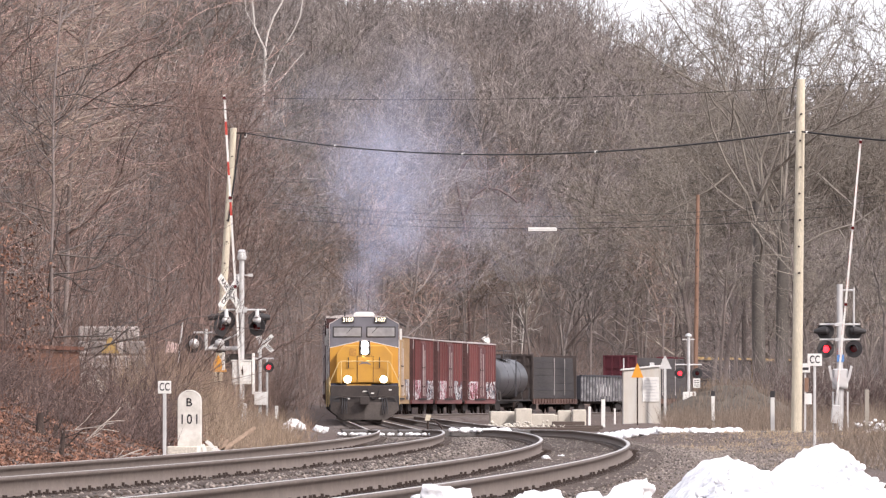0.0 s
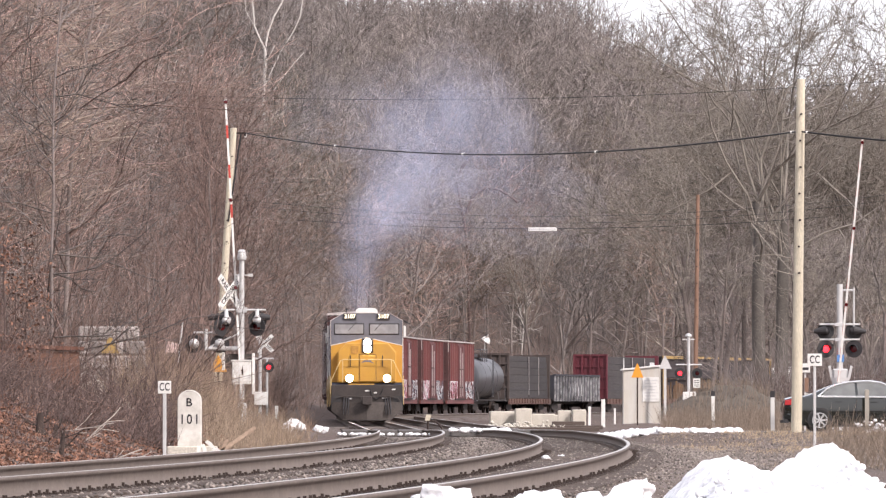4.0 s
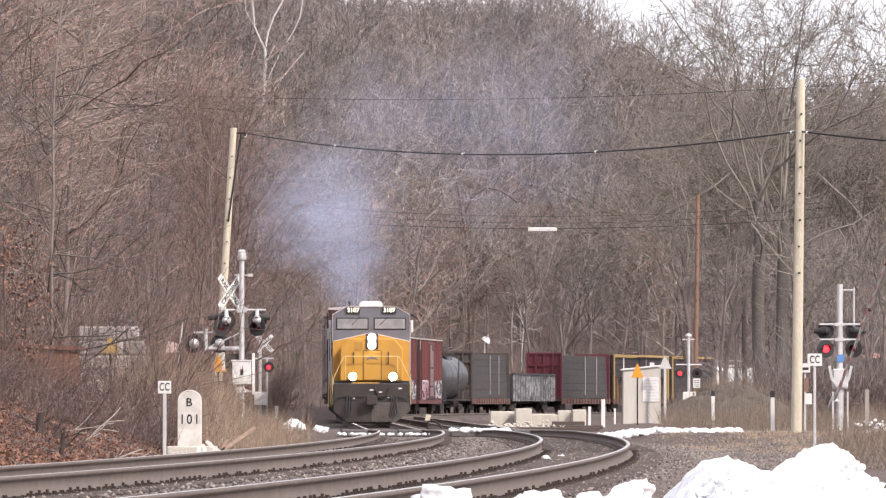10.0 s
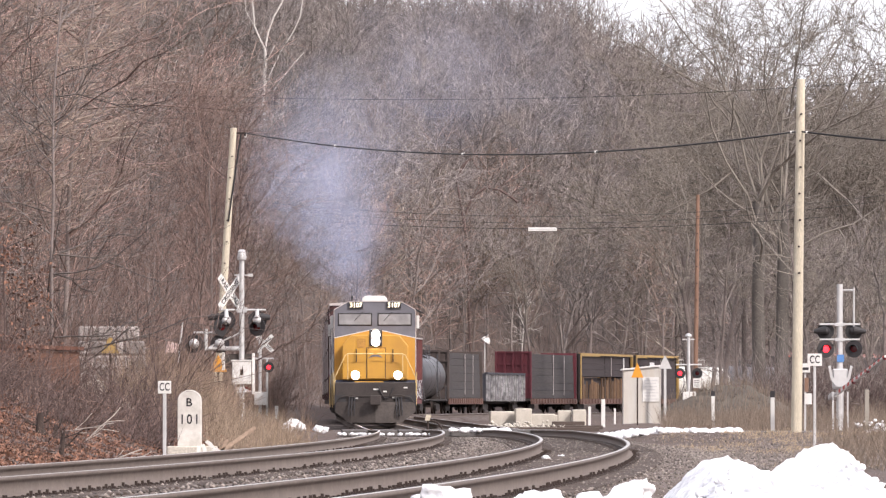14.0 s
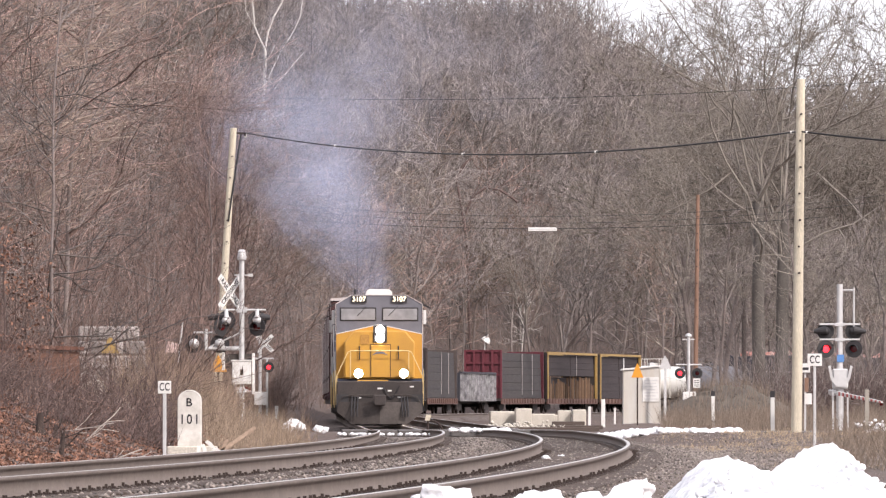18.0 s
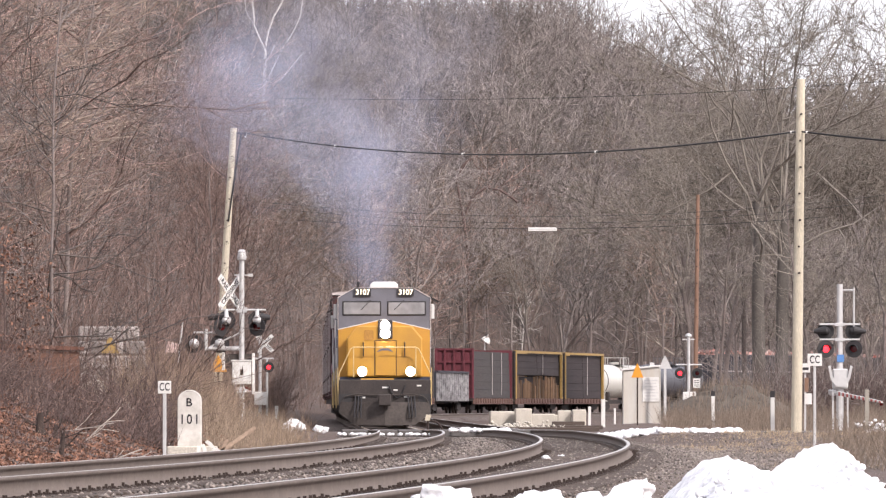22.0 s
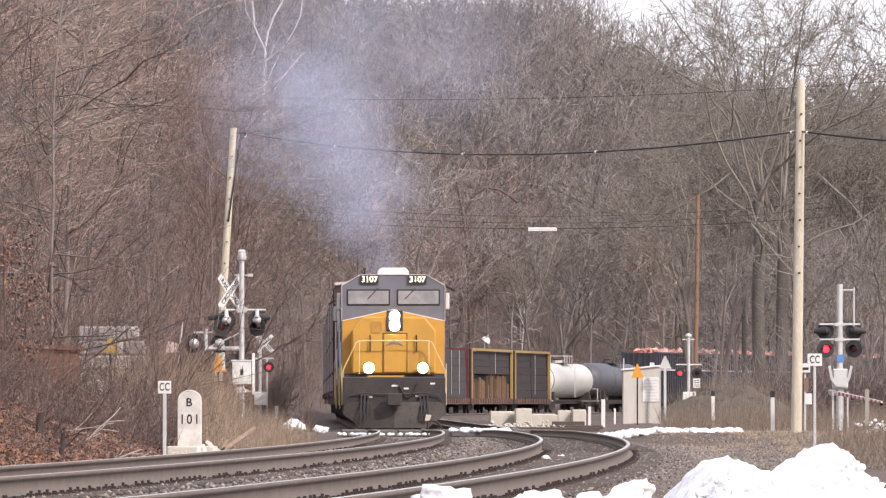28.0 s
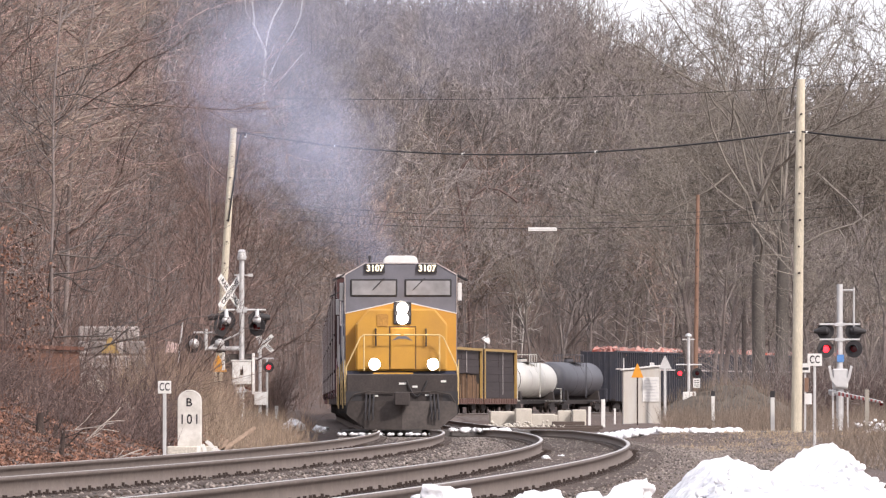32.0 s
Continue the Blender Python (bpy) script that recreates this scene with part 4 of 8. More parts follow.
def stones(name, label, rng, count, spot, size, mat):
    """Loose angular stones, one mesh."""
    base = np.array([(1, 0, 0), (-1, 0, 0), (0, 1, 0), (0, -1, 0), (0, 0, 1), (0, 0, -1)], float)
    tri = np.array([(0, 2, 4), (2, 1, 4), (1, 3, 4), (3, 0, 4), (2, 0, 5), (1, 2, 5), (3, 1, 5), (0, 3, 5)])
    c = spot(rng, count)
    n = len(c)
    w = rng.uniform(0, 6.28, n)
    k = rng.uniform(size[0], size[1], (n, 1, 1)) * rng.uniform(0.6, 1.2, (n, 6, 1))
    v = base[None] * k * np.array([1, 1, 0.75])
    cs, sn = np.cos(w)[:, None], np.sin(w)[:, None]
    v = np.stack([v[..., 0] * cs - v[..., 1] * sn, v[..., 0] * sn + v[..., 1] * cs, v[..., 2]], -1) + c[:, None]
    ob = new(name, raw_mesh(name, v.reshape(-1, 3), (np.arange(n)[:, None, None] * 6 + tri[None]).reshape(-1, 3), mat))
    return tagged(ob, label, "gravel", kind="stuff")


def build_ballast():
    rng = np.random.default_rng(8)

    def bed(track, lo, hi, u0, u1):
        def spot(r, n):
            u, s = r.uniform(u0, u1, n), r.uniform(lo, hi, n)
            x, y, _ = on_track(track, u, s)
            edge = np.clip((np.abs(s) - 1.75) / 0.85, 0, 1)
            return np.stack([x, y, -0.215 - 0.46 * edge + sink(y) + r.uniform(-0.01, 0.025, n)], 1)
        return spot

    stones("ballast_stones", "loose grey ballast stones between the rails", rng, 14000, bed(TRACK1, -2.5, 2.5, -100, 20), (0.014, 0.036), STONE)
    stones("ballast_stones", "loose grey ballast stones between the rails", rng, 27000, bed(TRACK2, -2.5, 2.5, -100, 40), (0.009, 0.024), STONE)

    def verge(r, n):
        y = r.uniform(48, 165, n)
        x = np.interp(y, TRACK2[2], TRACK2[1]) + 2.0 + np.abs(r.normal(0, 1.1, n))
        return np.stack([x, y, ground_height(x, y) + 0.01], 1)

    stones("verge_stones", "scattered grey gravel on the verge", rng, 20000, verge, (0.005, 0.014), STONE)
    def shoulder(r, n):
        y = r.uniform(112, 190, n)
        x = np.interp(y, TRACK2[2], TRACK2[1]) + 2.2 + r.uniform(0, 1, n) ** 1.4 * 7.0
        return np.stack([x, y, ground_height(x, y) + 0.01], 1)

    stones("shoulder_gravel", "loose pale gravel over the dirt beside the road", rng, 12000, shoulder, (0.010, 0.034), STONE)
    # ties: those near the camera singly, the rest joined
    tie = Shape().box(-1.3, 1.3, -0.115, 0.115, -0.37, -0.192).mesh("tie", TIE, bevel=0.012)
    plate_shape = Shape()
    for s in (-0.755, 0.755):
        plate_shape.box(s - 0.19, s + 0.19, -0.09, 0.09, -0.192, -0.186)
        for a in (-0.11, 0.11):
            for b in (-0.05, 0.05):
                plate_shape.box(s + a - 0.014, s + a + 0.014, b - 0.014, b + 0.014, -0.18, -0.158)
    plates = [plate_shape.mesh("tie_plate", IRON)]
    for k in range(3):
        loose = Shape()
        for s in (-0.755, 0.755):
            loose.box(s - 0.19, s + 0.19, -0.09, 0.09, -0.192, -0.186)
            for i, (a, b) in enumerate(((-0.11, -0.05), (0.11, 0.05), (-0.1, 0.06), (0.1, -0.06))):
                if (i + k) % 4:
                    top = -0.172 + 0.011 * ((i * 7 + k * 5) % 4)
                    loose.box(s + a - 0.014, s + a + 0.014, b - 0.014, b + 0.014, -0.18, top)
            if k != 1:
                loose.box(s + 0.06, s + 0.13, 0.12, 0.15, -0.22, -0.168)
                loose.box(s - 0.13, s - 0.06, 0.12, 0.15, -0.22, -0.168)
        plates.append(loose.mesh("tie_plate", IRON))
    for track, count in ((TRACK1, 150), (TRACK2, 150)):
        run = thing("track_ties", Matrix(), "dark creosoted timber ties under the rails", "railway ties", kind="structure")
        for i in range(count):
            u = -98 + i * 0.52
            x, y, h = on_track(track, u)
            m = pose(float(x), float(y), float(sink(y)), 0, 0, -math.degrees(float(h)) + rng.normal(0, 0.6))
            t = new("tie", tie)
            t.parent, t.matrix_local = run, m
            p = new("tie_plate", plates[rng.integers(0, 4)])
            p.parent, p.matrix_local = t, Matrix()
        far = Shape()
        for i in range(240):
            u = -98 + (count + i) * 0.52
            x, y, h = on_track(track, u)
            m = pose(float(x), float(y), float(sink(y)), 0, 0, -math.degrees(float(h)))
            far.box(-1.3, 1.3, -0.115, 0.115, -0.37, -0.192, m)
            for s in (-0.755, 0.755):
                far.box(s - 0.19, s + 0.19, -0.09, 0.15, -0.192, -0.15, m)
        ob = part("far_ties", far, TIE, run)
        tagged(ob, kind="stuff")


build_ballast()

# ---- road, crossing panels, snow ----


def lump(rng, r, squash=0.7, detail=2, rough=0.35):
    """A rounded uneven clod."""
    bm = bmesh.new()
    bmesh.ops.create_icosphere(bm, subdivisions=detail, radius=r)
    o = Vector(rng.uniform(0, 50, 3))
    for v in bm.verts:
        k = 1 + rough * noise.noise(v.co / r * 1.3 + o) + rough * 0.5 * noise.noise(v.co / r * 3.1 + o)
        v.co = Vector((v.co.x * k, v.co.y * k, v.co.z * k * squash))
    me = bpy.data.meshes.new("clod")
    bm.to_mesh(me)
    bm.free()
    me.shade_smooth()
    return me


def snow_clod(rng, x, y, z, r, squash=0.7, label="lump of old white snow", detail=3):
    me = lump(rng, r, squash, detail, 0.55)
    me.name = "snow_clod"
    me.materials.append(SNOW)
    ob = new("snow_clod", me)
    ob.location = (x, y, z)
    return tagged(ob, label, "snow", "clods of ploughed snow")


def clods(name, label, rng, spots):
    """Past counting: many small clods in one mesh; spots are (x, y, z, r)."""
    shapes = [lump(rng, 1.0, 0.7, 1 + k % 2) for k in range(8)]
    vs, fs, n = [], [], 0
    for x, y, z, r in spots:
        me = shapes[rng.integers(0, 8)]
        co = np.empty(len(me.vertices) * 3)
        me.vertices.foreach_get("co", co)
        tri = np.empty(len(me.polygons) * 3, np.int32)
        me.polygons.foreach_get("vertices", tri)
        w = rng.uniform(0, 6.28)
        turn = np.array([[math.cos(w), -math.sin(w), 0], [math.sin(w), math.cos(w), 0], [0, 0, 1]])
        vs.append(co.reshape(-1, 3) @ turn.T * r + np.array([x, y, z]))
        fs.append(tri.reshape(-1, 3) + n)
        n += len(me.vertices)
    ob = new(name, raw_mesh(name, np.concatenate(vs), np.concatenate(fs), SNOW, smooth=True))
    return tagged(ob, label, "snow", kind="stuff")


def build_road():
    road = Shape()
    road.prism([(ROAD_Y - 4.6, -0.28), (ROAD_Y - 4.4, -0.15), (ROAD_Y, -0.132), (ROAD_Y + 4.4, -0.15), (ROAD_Y + 4.6, -0.28)], 5.0, 90, "x")
    road.prism([(ROAD_Y - 4.6, -0.28), (ROAD_Y - 4.4, -0.15), (ROAD_Y, -0.132), (ROAD_Y + 4.4, -0.15), (ROAD_Y + 4.6, -0.28)], -90, -4.0, "x")
    tagged(part("road", road, ASPHALT), "worn dark asphalt road across the tracks", "road", kind="structure")
    for track, c in ((TRACK1, ROAD_Y - 154), (TRACK2, ROAD_Y - 138)):
        deck = thing("crossing_deck", Matrix(), "dark timber crossing panels between the rails", "level crossing", kind="structure")
        x, y, h = on_track(track, c)
        for a, b in ((-0.66, -0.02), (0.02, 0.66), (0.84, 1.55), (-1.55, -0.84)):
            for i in range(4):
                m = pose(float(x), float(y), float(sink(y)), 0, 0, -math.degrees(float(h)))
                part("panel", Shape().box(a, b, -4.5 + i * 2.25, -4.5 + i * 2.25 + 2.2, -0.17, -0.004, m), TIE if i % 2 else ASPHALT, deck)


def bank(name, label, outline, y0, y1, base, rng, step, crest):
    """A heap of ploughed snow: height profile along x, rounded across."""
    xs = np.arange(outline[0][0], outline[-1][0] + step, step)
    px, pz = zip(*outline)
    top = np.interp(xs, px, pz)
    ys = np.arange(y0, y1 + step, step)
    verts = []
    mid, half = (y0 + y1) / 2, (y1 - y0) / 2
    for y in ys:
        w = max(0.0, 1 - ((y - mid) / half) ** 2) ** 0.6
        for x, t in zip(xs, top):
            n = noise.fractal(Vector((x * crest, y * crest, 0.3)), 1.0, 2.0, 4)
            z = base + (t - base) * w * (1 + 0.09 * n) + 0.05 * w * noise.noise(Vector((x * 8, y * 8, 2))) + 0.03 * w * noise.noise(Vector((x * 19, y * 19, 5)))
            verts.append((x + 0.05 * noise.noise(Vector((x * 5, y * 5, 7))), y, z if w > 0.01 else base - 0.2))
    nx = len(xs)
    i = np.arange(len(ys) - 1)[:, None] * nx + np.arange(nx - 1)[None]
    faces = np.stack([i, i + 1, i + nx + 1, i + nx], -1).reshape(-1, 4)
    ob = new(name, raw_mesh(name, np.array(verts), faces, SNOW, smooth=True))
    return tagged(ob, label, "snow", kind="structure")


def build_snow():
    rng = np.random.default_rng(3)
    bank("snow_bank", "large white bank of ploughed snow beside the track",
         [(1.80, -0.55), (1.88, -0.2), (1.98, -0.08), (2.14, 0.07), (2.22, 0.15), (2.40, 0.16), (2.55, 0.13), (2.67, 0.09), (2.78, 0.04), (2.90, 0.14), (3.02, 0.17), (3.12, 0.26), (3.24, 0.31), (3.33, 0.27), (3.42, 0.12), (3.55, 0.02), (3.72, -0.12), (4.2, -0.35), (5.6, -0.55)], 52.5, 61.5, -0.55, rng, 0.045, 1.7)
    crumbs = []
    for _ in range(900):
        x = rng.uniform(1.9, 3.8)
        z = np.interp(x, [1.95, 2.35, 2.78, 3.26, 3.7], [-0.15, 0.15, 0.03, 0.2, -0.15])
        crumbs.append((x, rng.uniform(53.6, 57.5), z - 0.55 * rng.random() ** 1.6, rng.uniform(0.008, 0.05)))
    clods("snow_crumbs", "crumbled clods over the snow bank", rng, crumbs)
    for x, y, z, r in ((-0.02, 46.2, 0.02, 0.13), (0.10, 46.0, -0.02, 0.12), (-0.10, 46.4, -0.02, 0.10), (0.62, 47, -0.03, 0.12), (0.75, 47.3, -0.02, 0.10), (0.55, 47.1, -0.06, 0.09), (1.27, 47.2, 0.03, 0.11), (1.38, 47.4, 0.06, 0.10), (1.2, 47.0, -0.03, 0.12), (1.02, 47.1, -0.02, 0.10), (1.9, 110, -0.28, 0.12), (1.6, 105, -0.2, 0.07), (3.9, 95, -0.3, 0.07)):
        snow_clod(rng, x, y, z, r, 0.75)
    # ridge of snow along the near road edge, in clods of uneven size
    ridge = []
    for i in range(420):
        x = 3.9 + 4.4 * rng.random()
        ridge.append((x, 189.9 + rng.normal(0, 0.3), gz(x, 189.9) + 0.06 - 0.10 * rng.random() + 0.08 * math.exp(-((x - 4.9) / 1.0) ** 2) * rng.random(), rng.uniform(0.05, 0.15)))
    for i in range(60):
        ridge.append((0.15 + 1.7 * rng.random(), 186.5 + rng.normal(0, 0.4), -0.12 + 0.05 * rng.random(), rng.uniform(0.04, 0.12)))
    for i in range(40):
        ridge.append((-2.9 + 2.6 * rng.random(), 182.5 + rng.normal(0, 0.5), -0.18, rng.uniform(0.03, 0.08)))
    clods("snow_ridge", "ragged ridge of old snow along the road edge", rng, ridge)
    for x, y, z, r in ((-4.15, 188, 0.06, 0.22), (-3.98, 187.8, 0.0, 0.17), (-4.3, 187.6, -0.02, 0.17), (-3.45, 187, -0.06, 0.14), (-3.28, 187, -0.08, 0.12)):
        snow_clod(rng, x, y, z, r, 0.75)
    caught = []
    for i in range(70):
        x = rng.uniform(11.6, 14.5)
        caught.append((x, 190 + rng.normal(0, 2.5), gz(x, 190) + rng.uniform(0.0, 0.34), rng.uniform(0.03, 0.11)))
    clods("snow_in_weeds", "old snow caught in the weeds", rng, caught)


build_road()
build_snow()

# ---- mileposts, signs, poles, wires ----


def milepost():
    x, y, z = -4.78, 128.0, -0.15
    root = thing("milepost", pose(x, y, z), "white arched granite milepost with black letters on a stone base", "milepost")
    arch = [(-0.225, -0.3), (-0.225, 0.86)] + [(-0.225 * math.cos(a), 0.86 + 0.205 * math.sin(a)) for a in np.linspace(0.2, math.pi - 0.2, 9)] + [(0.225, 0.86), (0.225, -0.3)]
    part("post", Shape().prism(arch, -0.12, 0.12), GRANITE, root, bevel=0.012)
    part("base", Shape().box(-0.42, 0.52, -0.3, 0.3, -0.5, 0.0), CONCRETE, root, "grey weathered stone base", bevel=0.02)
    words("letter", "B", 0.22, BLACK, root, pose(-0.01, -0.124, 0.82, 90), "black painted letter")
    words("numerals", "101", 0.235, BLACK, root, pose(0.0, -0.124, 0.50, 90) @ Matrix.Diagonal((0.9, 1.08, 1, 1)), "black painted numerals", 1.3)


def cc_sign(x, y, z0, z1, w, h):
    root = thing("whistle_sign", pose(x, y, z0), "small square white sign lettered CC on a grey post", "sign", "lettered trackside signs")
    part("post", Shape().box(-0.03, 0.03, -0.03, 0.03, -0.3, z1 - z0 - h * 0.4), ALU, root, bevel=0.008)
    plate = part("plate", Shape().box(-w / 2, w / 2, -0.045, -0.032, z1 - z0 - h, z1 - z0), WHITE, root, "white sign plate", bevel=0.004)
    words("letters", "CC", h * 0.72, BLACK, plate, pose(0, -0.048, z1 - z0 - h / 2, 90) @ Matrix.Diagonal((0.78, 1.2, 1, 1)), "black letters", 1.1)


def triangle_sign(x, y, z_post, z0, z1, w):
    root = thing("triangle_sign", pose(x, y, z_post), "orange triangular sign on a dark post", "sign", "orange triangle signs")
    part("post", Shape().box(-0.035, 0.035, 0, 0.05, -0.3, z1 - z_post), IRON, root)
    part("plate", Shape().prism([(-w / 2, z0 - z_post), (w / 2, z0 - z_post), (0.02, z1 - z_post), (-0.02, z1 - z_post)], -0.02, -0.005), ORANGE, root, "orange triangle", bevel=0.003)


def utility_pole(foot, top, r0, r1, mat, label, arm=False):
    d = Vector(top) - Vector(foot)
    root = thing("utility_pole", Matrix.Translation(foot), label, "utility pole")
    part("shaft", Shape().tube(d.normalized() * -0.5, d, r0, r1, 14), mat, root, smooth=True)
    for i in range(7):
        p = d * (0.45 + 0.075 * i)
        s = -1 if i % 2 else 1
        part("bolt", Shape().tube((p.x, p.y - r1 * 1.2, p.z), (p.x + 0.02 * s, p.y - r1 * 1.5 - 0.04, p.z), 0.03, n=6), IRON, root)
    if arm:
        b = part("bracket", Shape().box(d.x - 0.05, d.x + 0.45, d.y - 0.05, d.y + 0.05, d.z - 0.22, d.z - 0.16).box(d.x + 0.38, d.x + 0.45, d.y - 0.05, d.y + 0.05, d.z - 0.30, d.z - 0.16), IRON, root)
        part("insulator", Shape().tube((d.x + 0.42, d.y, d.z - 0.34), (d.x + 0.42, d.y, d.z - 0.2), 0.045, n=8), WHITE, b)
    return root


def wire(a, b, sag, r, label, marks=(), n=28):
    a, b = Vector(a), Vector(b)
    root = thing("overhead_wire", Matrix.Translation(a), label, "wire", "overhead wires")
    pt = lambda t: (b - a) * t - Vector((0, 0, 4 * sag * t * (1 - t)))
    part("cable", Shape().chain([pt(i / n) for i in range(n + 1)], r, 6), CABLE, root)
    for t in marks:
        p = pt(t)
        part("clamp", Shape().tube(p + Vector((-0.045, 0, 0)), p + Vector((0.045, 0, 0)), 0.04, n=8), WHITE, root, "pale cable clamp")


def marker_post(x, y, z, h, w=0.11, cap=True, mat=None, label="white wooden marker post with a dark top"):
    root = thing("marker_post", pose(x, y, z), label, "post", "marker posts")
    part("shaft", Shape().box(-w / 2, w / 2, -0.04, 0.04, -0.3, h), mat or WHITE, root, bevel=0.008)
    if cap:
        part("cap", Shape().box(-w / 2 - 0.01, w / 2 + 0.01, -0.05, 0.05, h, h + 0.2), BLACK, root, bevel=0.01)


def build_posts():
    milepost()
    cc_sign(-4.72, 115, -0.25, 1.04, 0.225, 0.215)
    cc_sign(8.22, 150, -0.30, 1.755, 0.32, 0.275)
    triangle_sign(-6.63, 200, 0.15, 1.58, 2.06, 0.52)
    triangle_sign(8.6, 300, -0.35, 1.78, 2.4, 0.54)
    utility_pole((-8.2, 245, 0.3), (-7.57, 245, 10.6), 0.15, 0.12, POLEWOOD, "weathered pale leaning utility pole", True)
    utility_pole((9.9, 190, -0.15), (10.04, 190, 9.74), 0.155, 0.118, POLEWOOD, "pale weathered utility pole beside the road")
    utility_pole((12.45, 335, 0.0), (12.6, 335, 10.95), 0.12, 0.09, REDWOOD, "brown wooden pole beyond the crossing")
    wire((-7.15, 245, 10.42), (9.98, 190, 8.28), 0.72, 0.024, "thick black overhead cable sagging across the tracks", (0.2, 0.455, 0.69, 0.99))
    wire((9.98, 190, 8.28), (21.0, 176, 7.4), 0.3, 0.027, "thick black overhead cable over the verge", (0.02,))
    wire((-7.3, 245, 10.4), (-7.75, 244.8, 7.2), -0.05, 0.03, "black riser cable down the pole")
    for z0, z1, sag in ((9.98, 11.4, 1.3), (9.75, 11.2, 1.4)):
        wire((-9.5, 310, z0), (27, 320, z1), sag, 0.010, "thin dark overhead wire")
    wire((-6.5, 300, 8.75), (17, 300, 8.9), 0.45, 0.012, "thin dark overhead wire")
    wire((-11, 300, 14.25), (22, 300, 15.1), 0.5, 0.012, "high thin overhead wire")
    bar = thing("hanging_sign", pose(4.4, 299.9, 8.42), "narrow white sign board hung on the wire", "sign")
    part("board", Shape().box(-0.63, 0.63, -0.04, 0.04, -0.16, 0.0), WHITE, bar, bevel=0.01)
    part("stripe", Shape().box(-0.6, 0.6, -0.046, -0.041, -0.10, -0.07), ALU, bar)
    marker_post(-7.9, 322, gz(-7.9, 322), 0.75, 0.16, False)
    marker_post(6.05, 280, gz(6.05, 280), 0.95, 0.12, False)
    marker_post(6.85, 290, gz(6.85, 290) + 0.3, 0.9, 0.17, False)
    marker_post(7.6, 300, gz(7.6, 300) + 0.1, 0.6, 0.09, False)
    marker_post(10.35, 260, gz(10.35, 260), 1.35, 0.13)
    marker_post(9.96, 205, gz(9.96, 205), 1.2, 0.12)
    marker_post(12.0, 192, gz(12.0, 192), 1.2, 0.12, False, GREYPOST, "weathered grey wooden fence post")
    marker_post(12.9, 195, gz(12.9, 195), 1.3, 0.13, False, GREYPOST, "weathered grey wooden fence post")


build_posts()

# ---- crossing signals ----


def lamp(parent, x, y, z, facing, lit, mat=None):
    """A flasher: round black background, hood and lens, turned by facing degrees (0 looks at -y)."""
    m = pose(x, y, z, 0, 0, facing) @ pose(0, 0, 0, 90)
    disc = part("background", Shape().lathe([(0.05, -0.02), (0.255, -0.015), (0.26, 0.0), (0.255, 0.012), (0.05, 0.012)], 24, m), BLACK, parent, "round black lamp background", smooth=True)
    hood = Shape()
    n = 10
    vs = []
    for r in (0.135, 0.125):
        for i in range(n + 1):
            a = math.pi * i / n * 1.15 - 0.12
            for d in (0.012, 0.20):
                vs.append(m @ Vector((r * math.cos(a), r * math.sin(a), d)))
    k = 2 * (n + 1)
    fs = [(2 * i, 2 * i + 1, 2 * i + 3, 2 * i + 2) for i in range(n)] + [(k + 2 * i, k + 2 * i + 2, k + 2 * i + 3, k + 2 * i + 1) for i in range(n)] + [(2 * i + 1, k + 2 * i + 1, k + 2 * i + 3, 2 * i + 3) for i in range(n)]
    hood.add(vs, fs)
    part("hood", hood, BLACK, disc)
    part("lens", Shape().lathe([(0.01, 0.014), (0.105, 0.014), (0.10, 0.03), (0.05, 0.04), (0.01, 0.042)], 20, m), LENS_RED if lit else LENS_DIM, disc, "lit red lens" if lit else "dark red lens", smooth=True)
    part("housing", Shape().lathe([(0.14, -0.02), (0.13, -0.10), (0.09, -0.18), (0.03, -0.22)], 16, m), BLACK if facing == 180 else ALU, disc, "black lamp housing" if facing == 180 else "silver lamp housing", smooth=True)
    return disc


def crossbuck(parent, x, y, z, size, text=True, turned=0):
    for a, word in ((-45, "CROSSING"), (45, "RAIL ROAD")):
        m = pose(x, y, z, 0, 0, turned) @ pose(0, -0.013 * (a < 0), 0, 0, a, 0)
        b = part("crossbuck_blade", Shape().box(-size / 2, size / 2, -0.006, 0.006, -size * 0.09, size * 0.09, m), WHITE, parent, "white lettered crossbuck blade")
        if text:
            words("lettering", word, size * 0.155, BLACK, b, m @ pose(0, -0.0085, 0, 90), "black capital letters")


def gate(parent_name, foot, length, label, reds, sheeted=()):
    """A striped arm in its own space: it points up along z from the pivot."""
    root = thing(parent_name, Matrix.Translation(foot), label, "crossing gate", "crossing gate arms")
    n = 22
    for i in range(n):
        a, b = i * length / n, (i + 1) * length / n
        r0, r1 = 0.06 - 0.035 * i / n, 0.06 - 0.035 * (i + 1) / n
        band = part("stripe", Shape().box(-0.028, 0.028, -r0, r0, a, b - 0.003), REDPAINT if i in reds else WHITE, root)
        if i in sheeted:
            part("sheeting", Shape().box(-0.031, -0.028, -r0, r0, a + 0.01, b - 0.01).box(0.028, 0.031, -r0, r0, a + 0.01, b - 0.01), REDPAINT, band, "red sheeting on the sides of the arm")
    part("counterweight", Shape().box(-0.12, 0.12, -0.08, 0.08, -0.9, -0.35).box(-0.04, 0.04, -0.04, 0.04, -0.5, 0.05), ALU, root, bevel=0.02)
    for z in (length * 0.35, length * 0.65, length - 0.1):
        part("gate_lamp", Shape().tube((0, -0.03, z), (0, -0.1, z), 0.05, n=8), LENS_DIM, root)
    return root


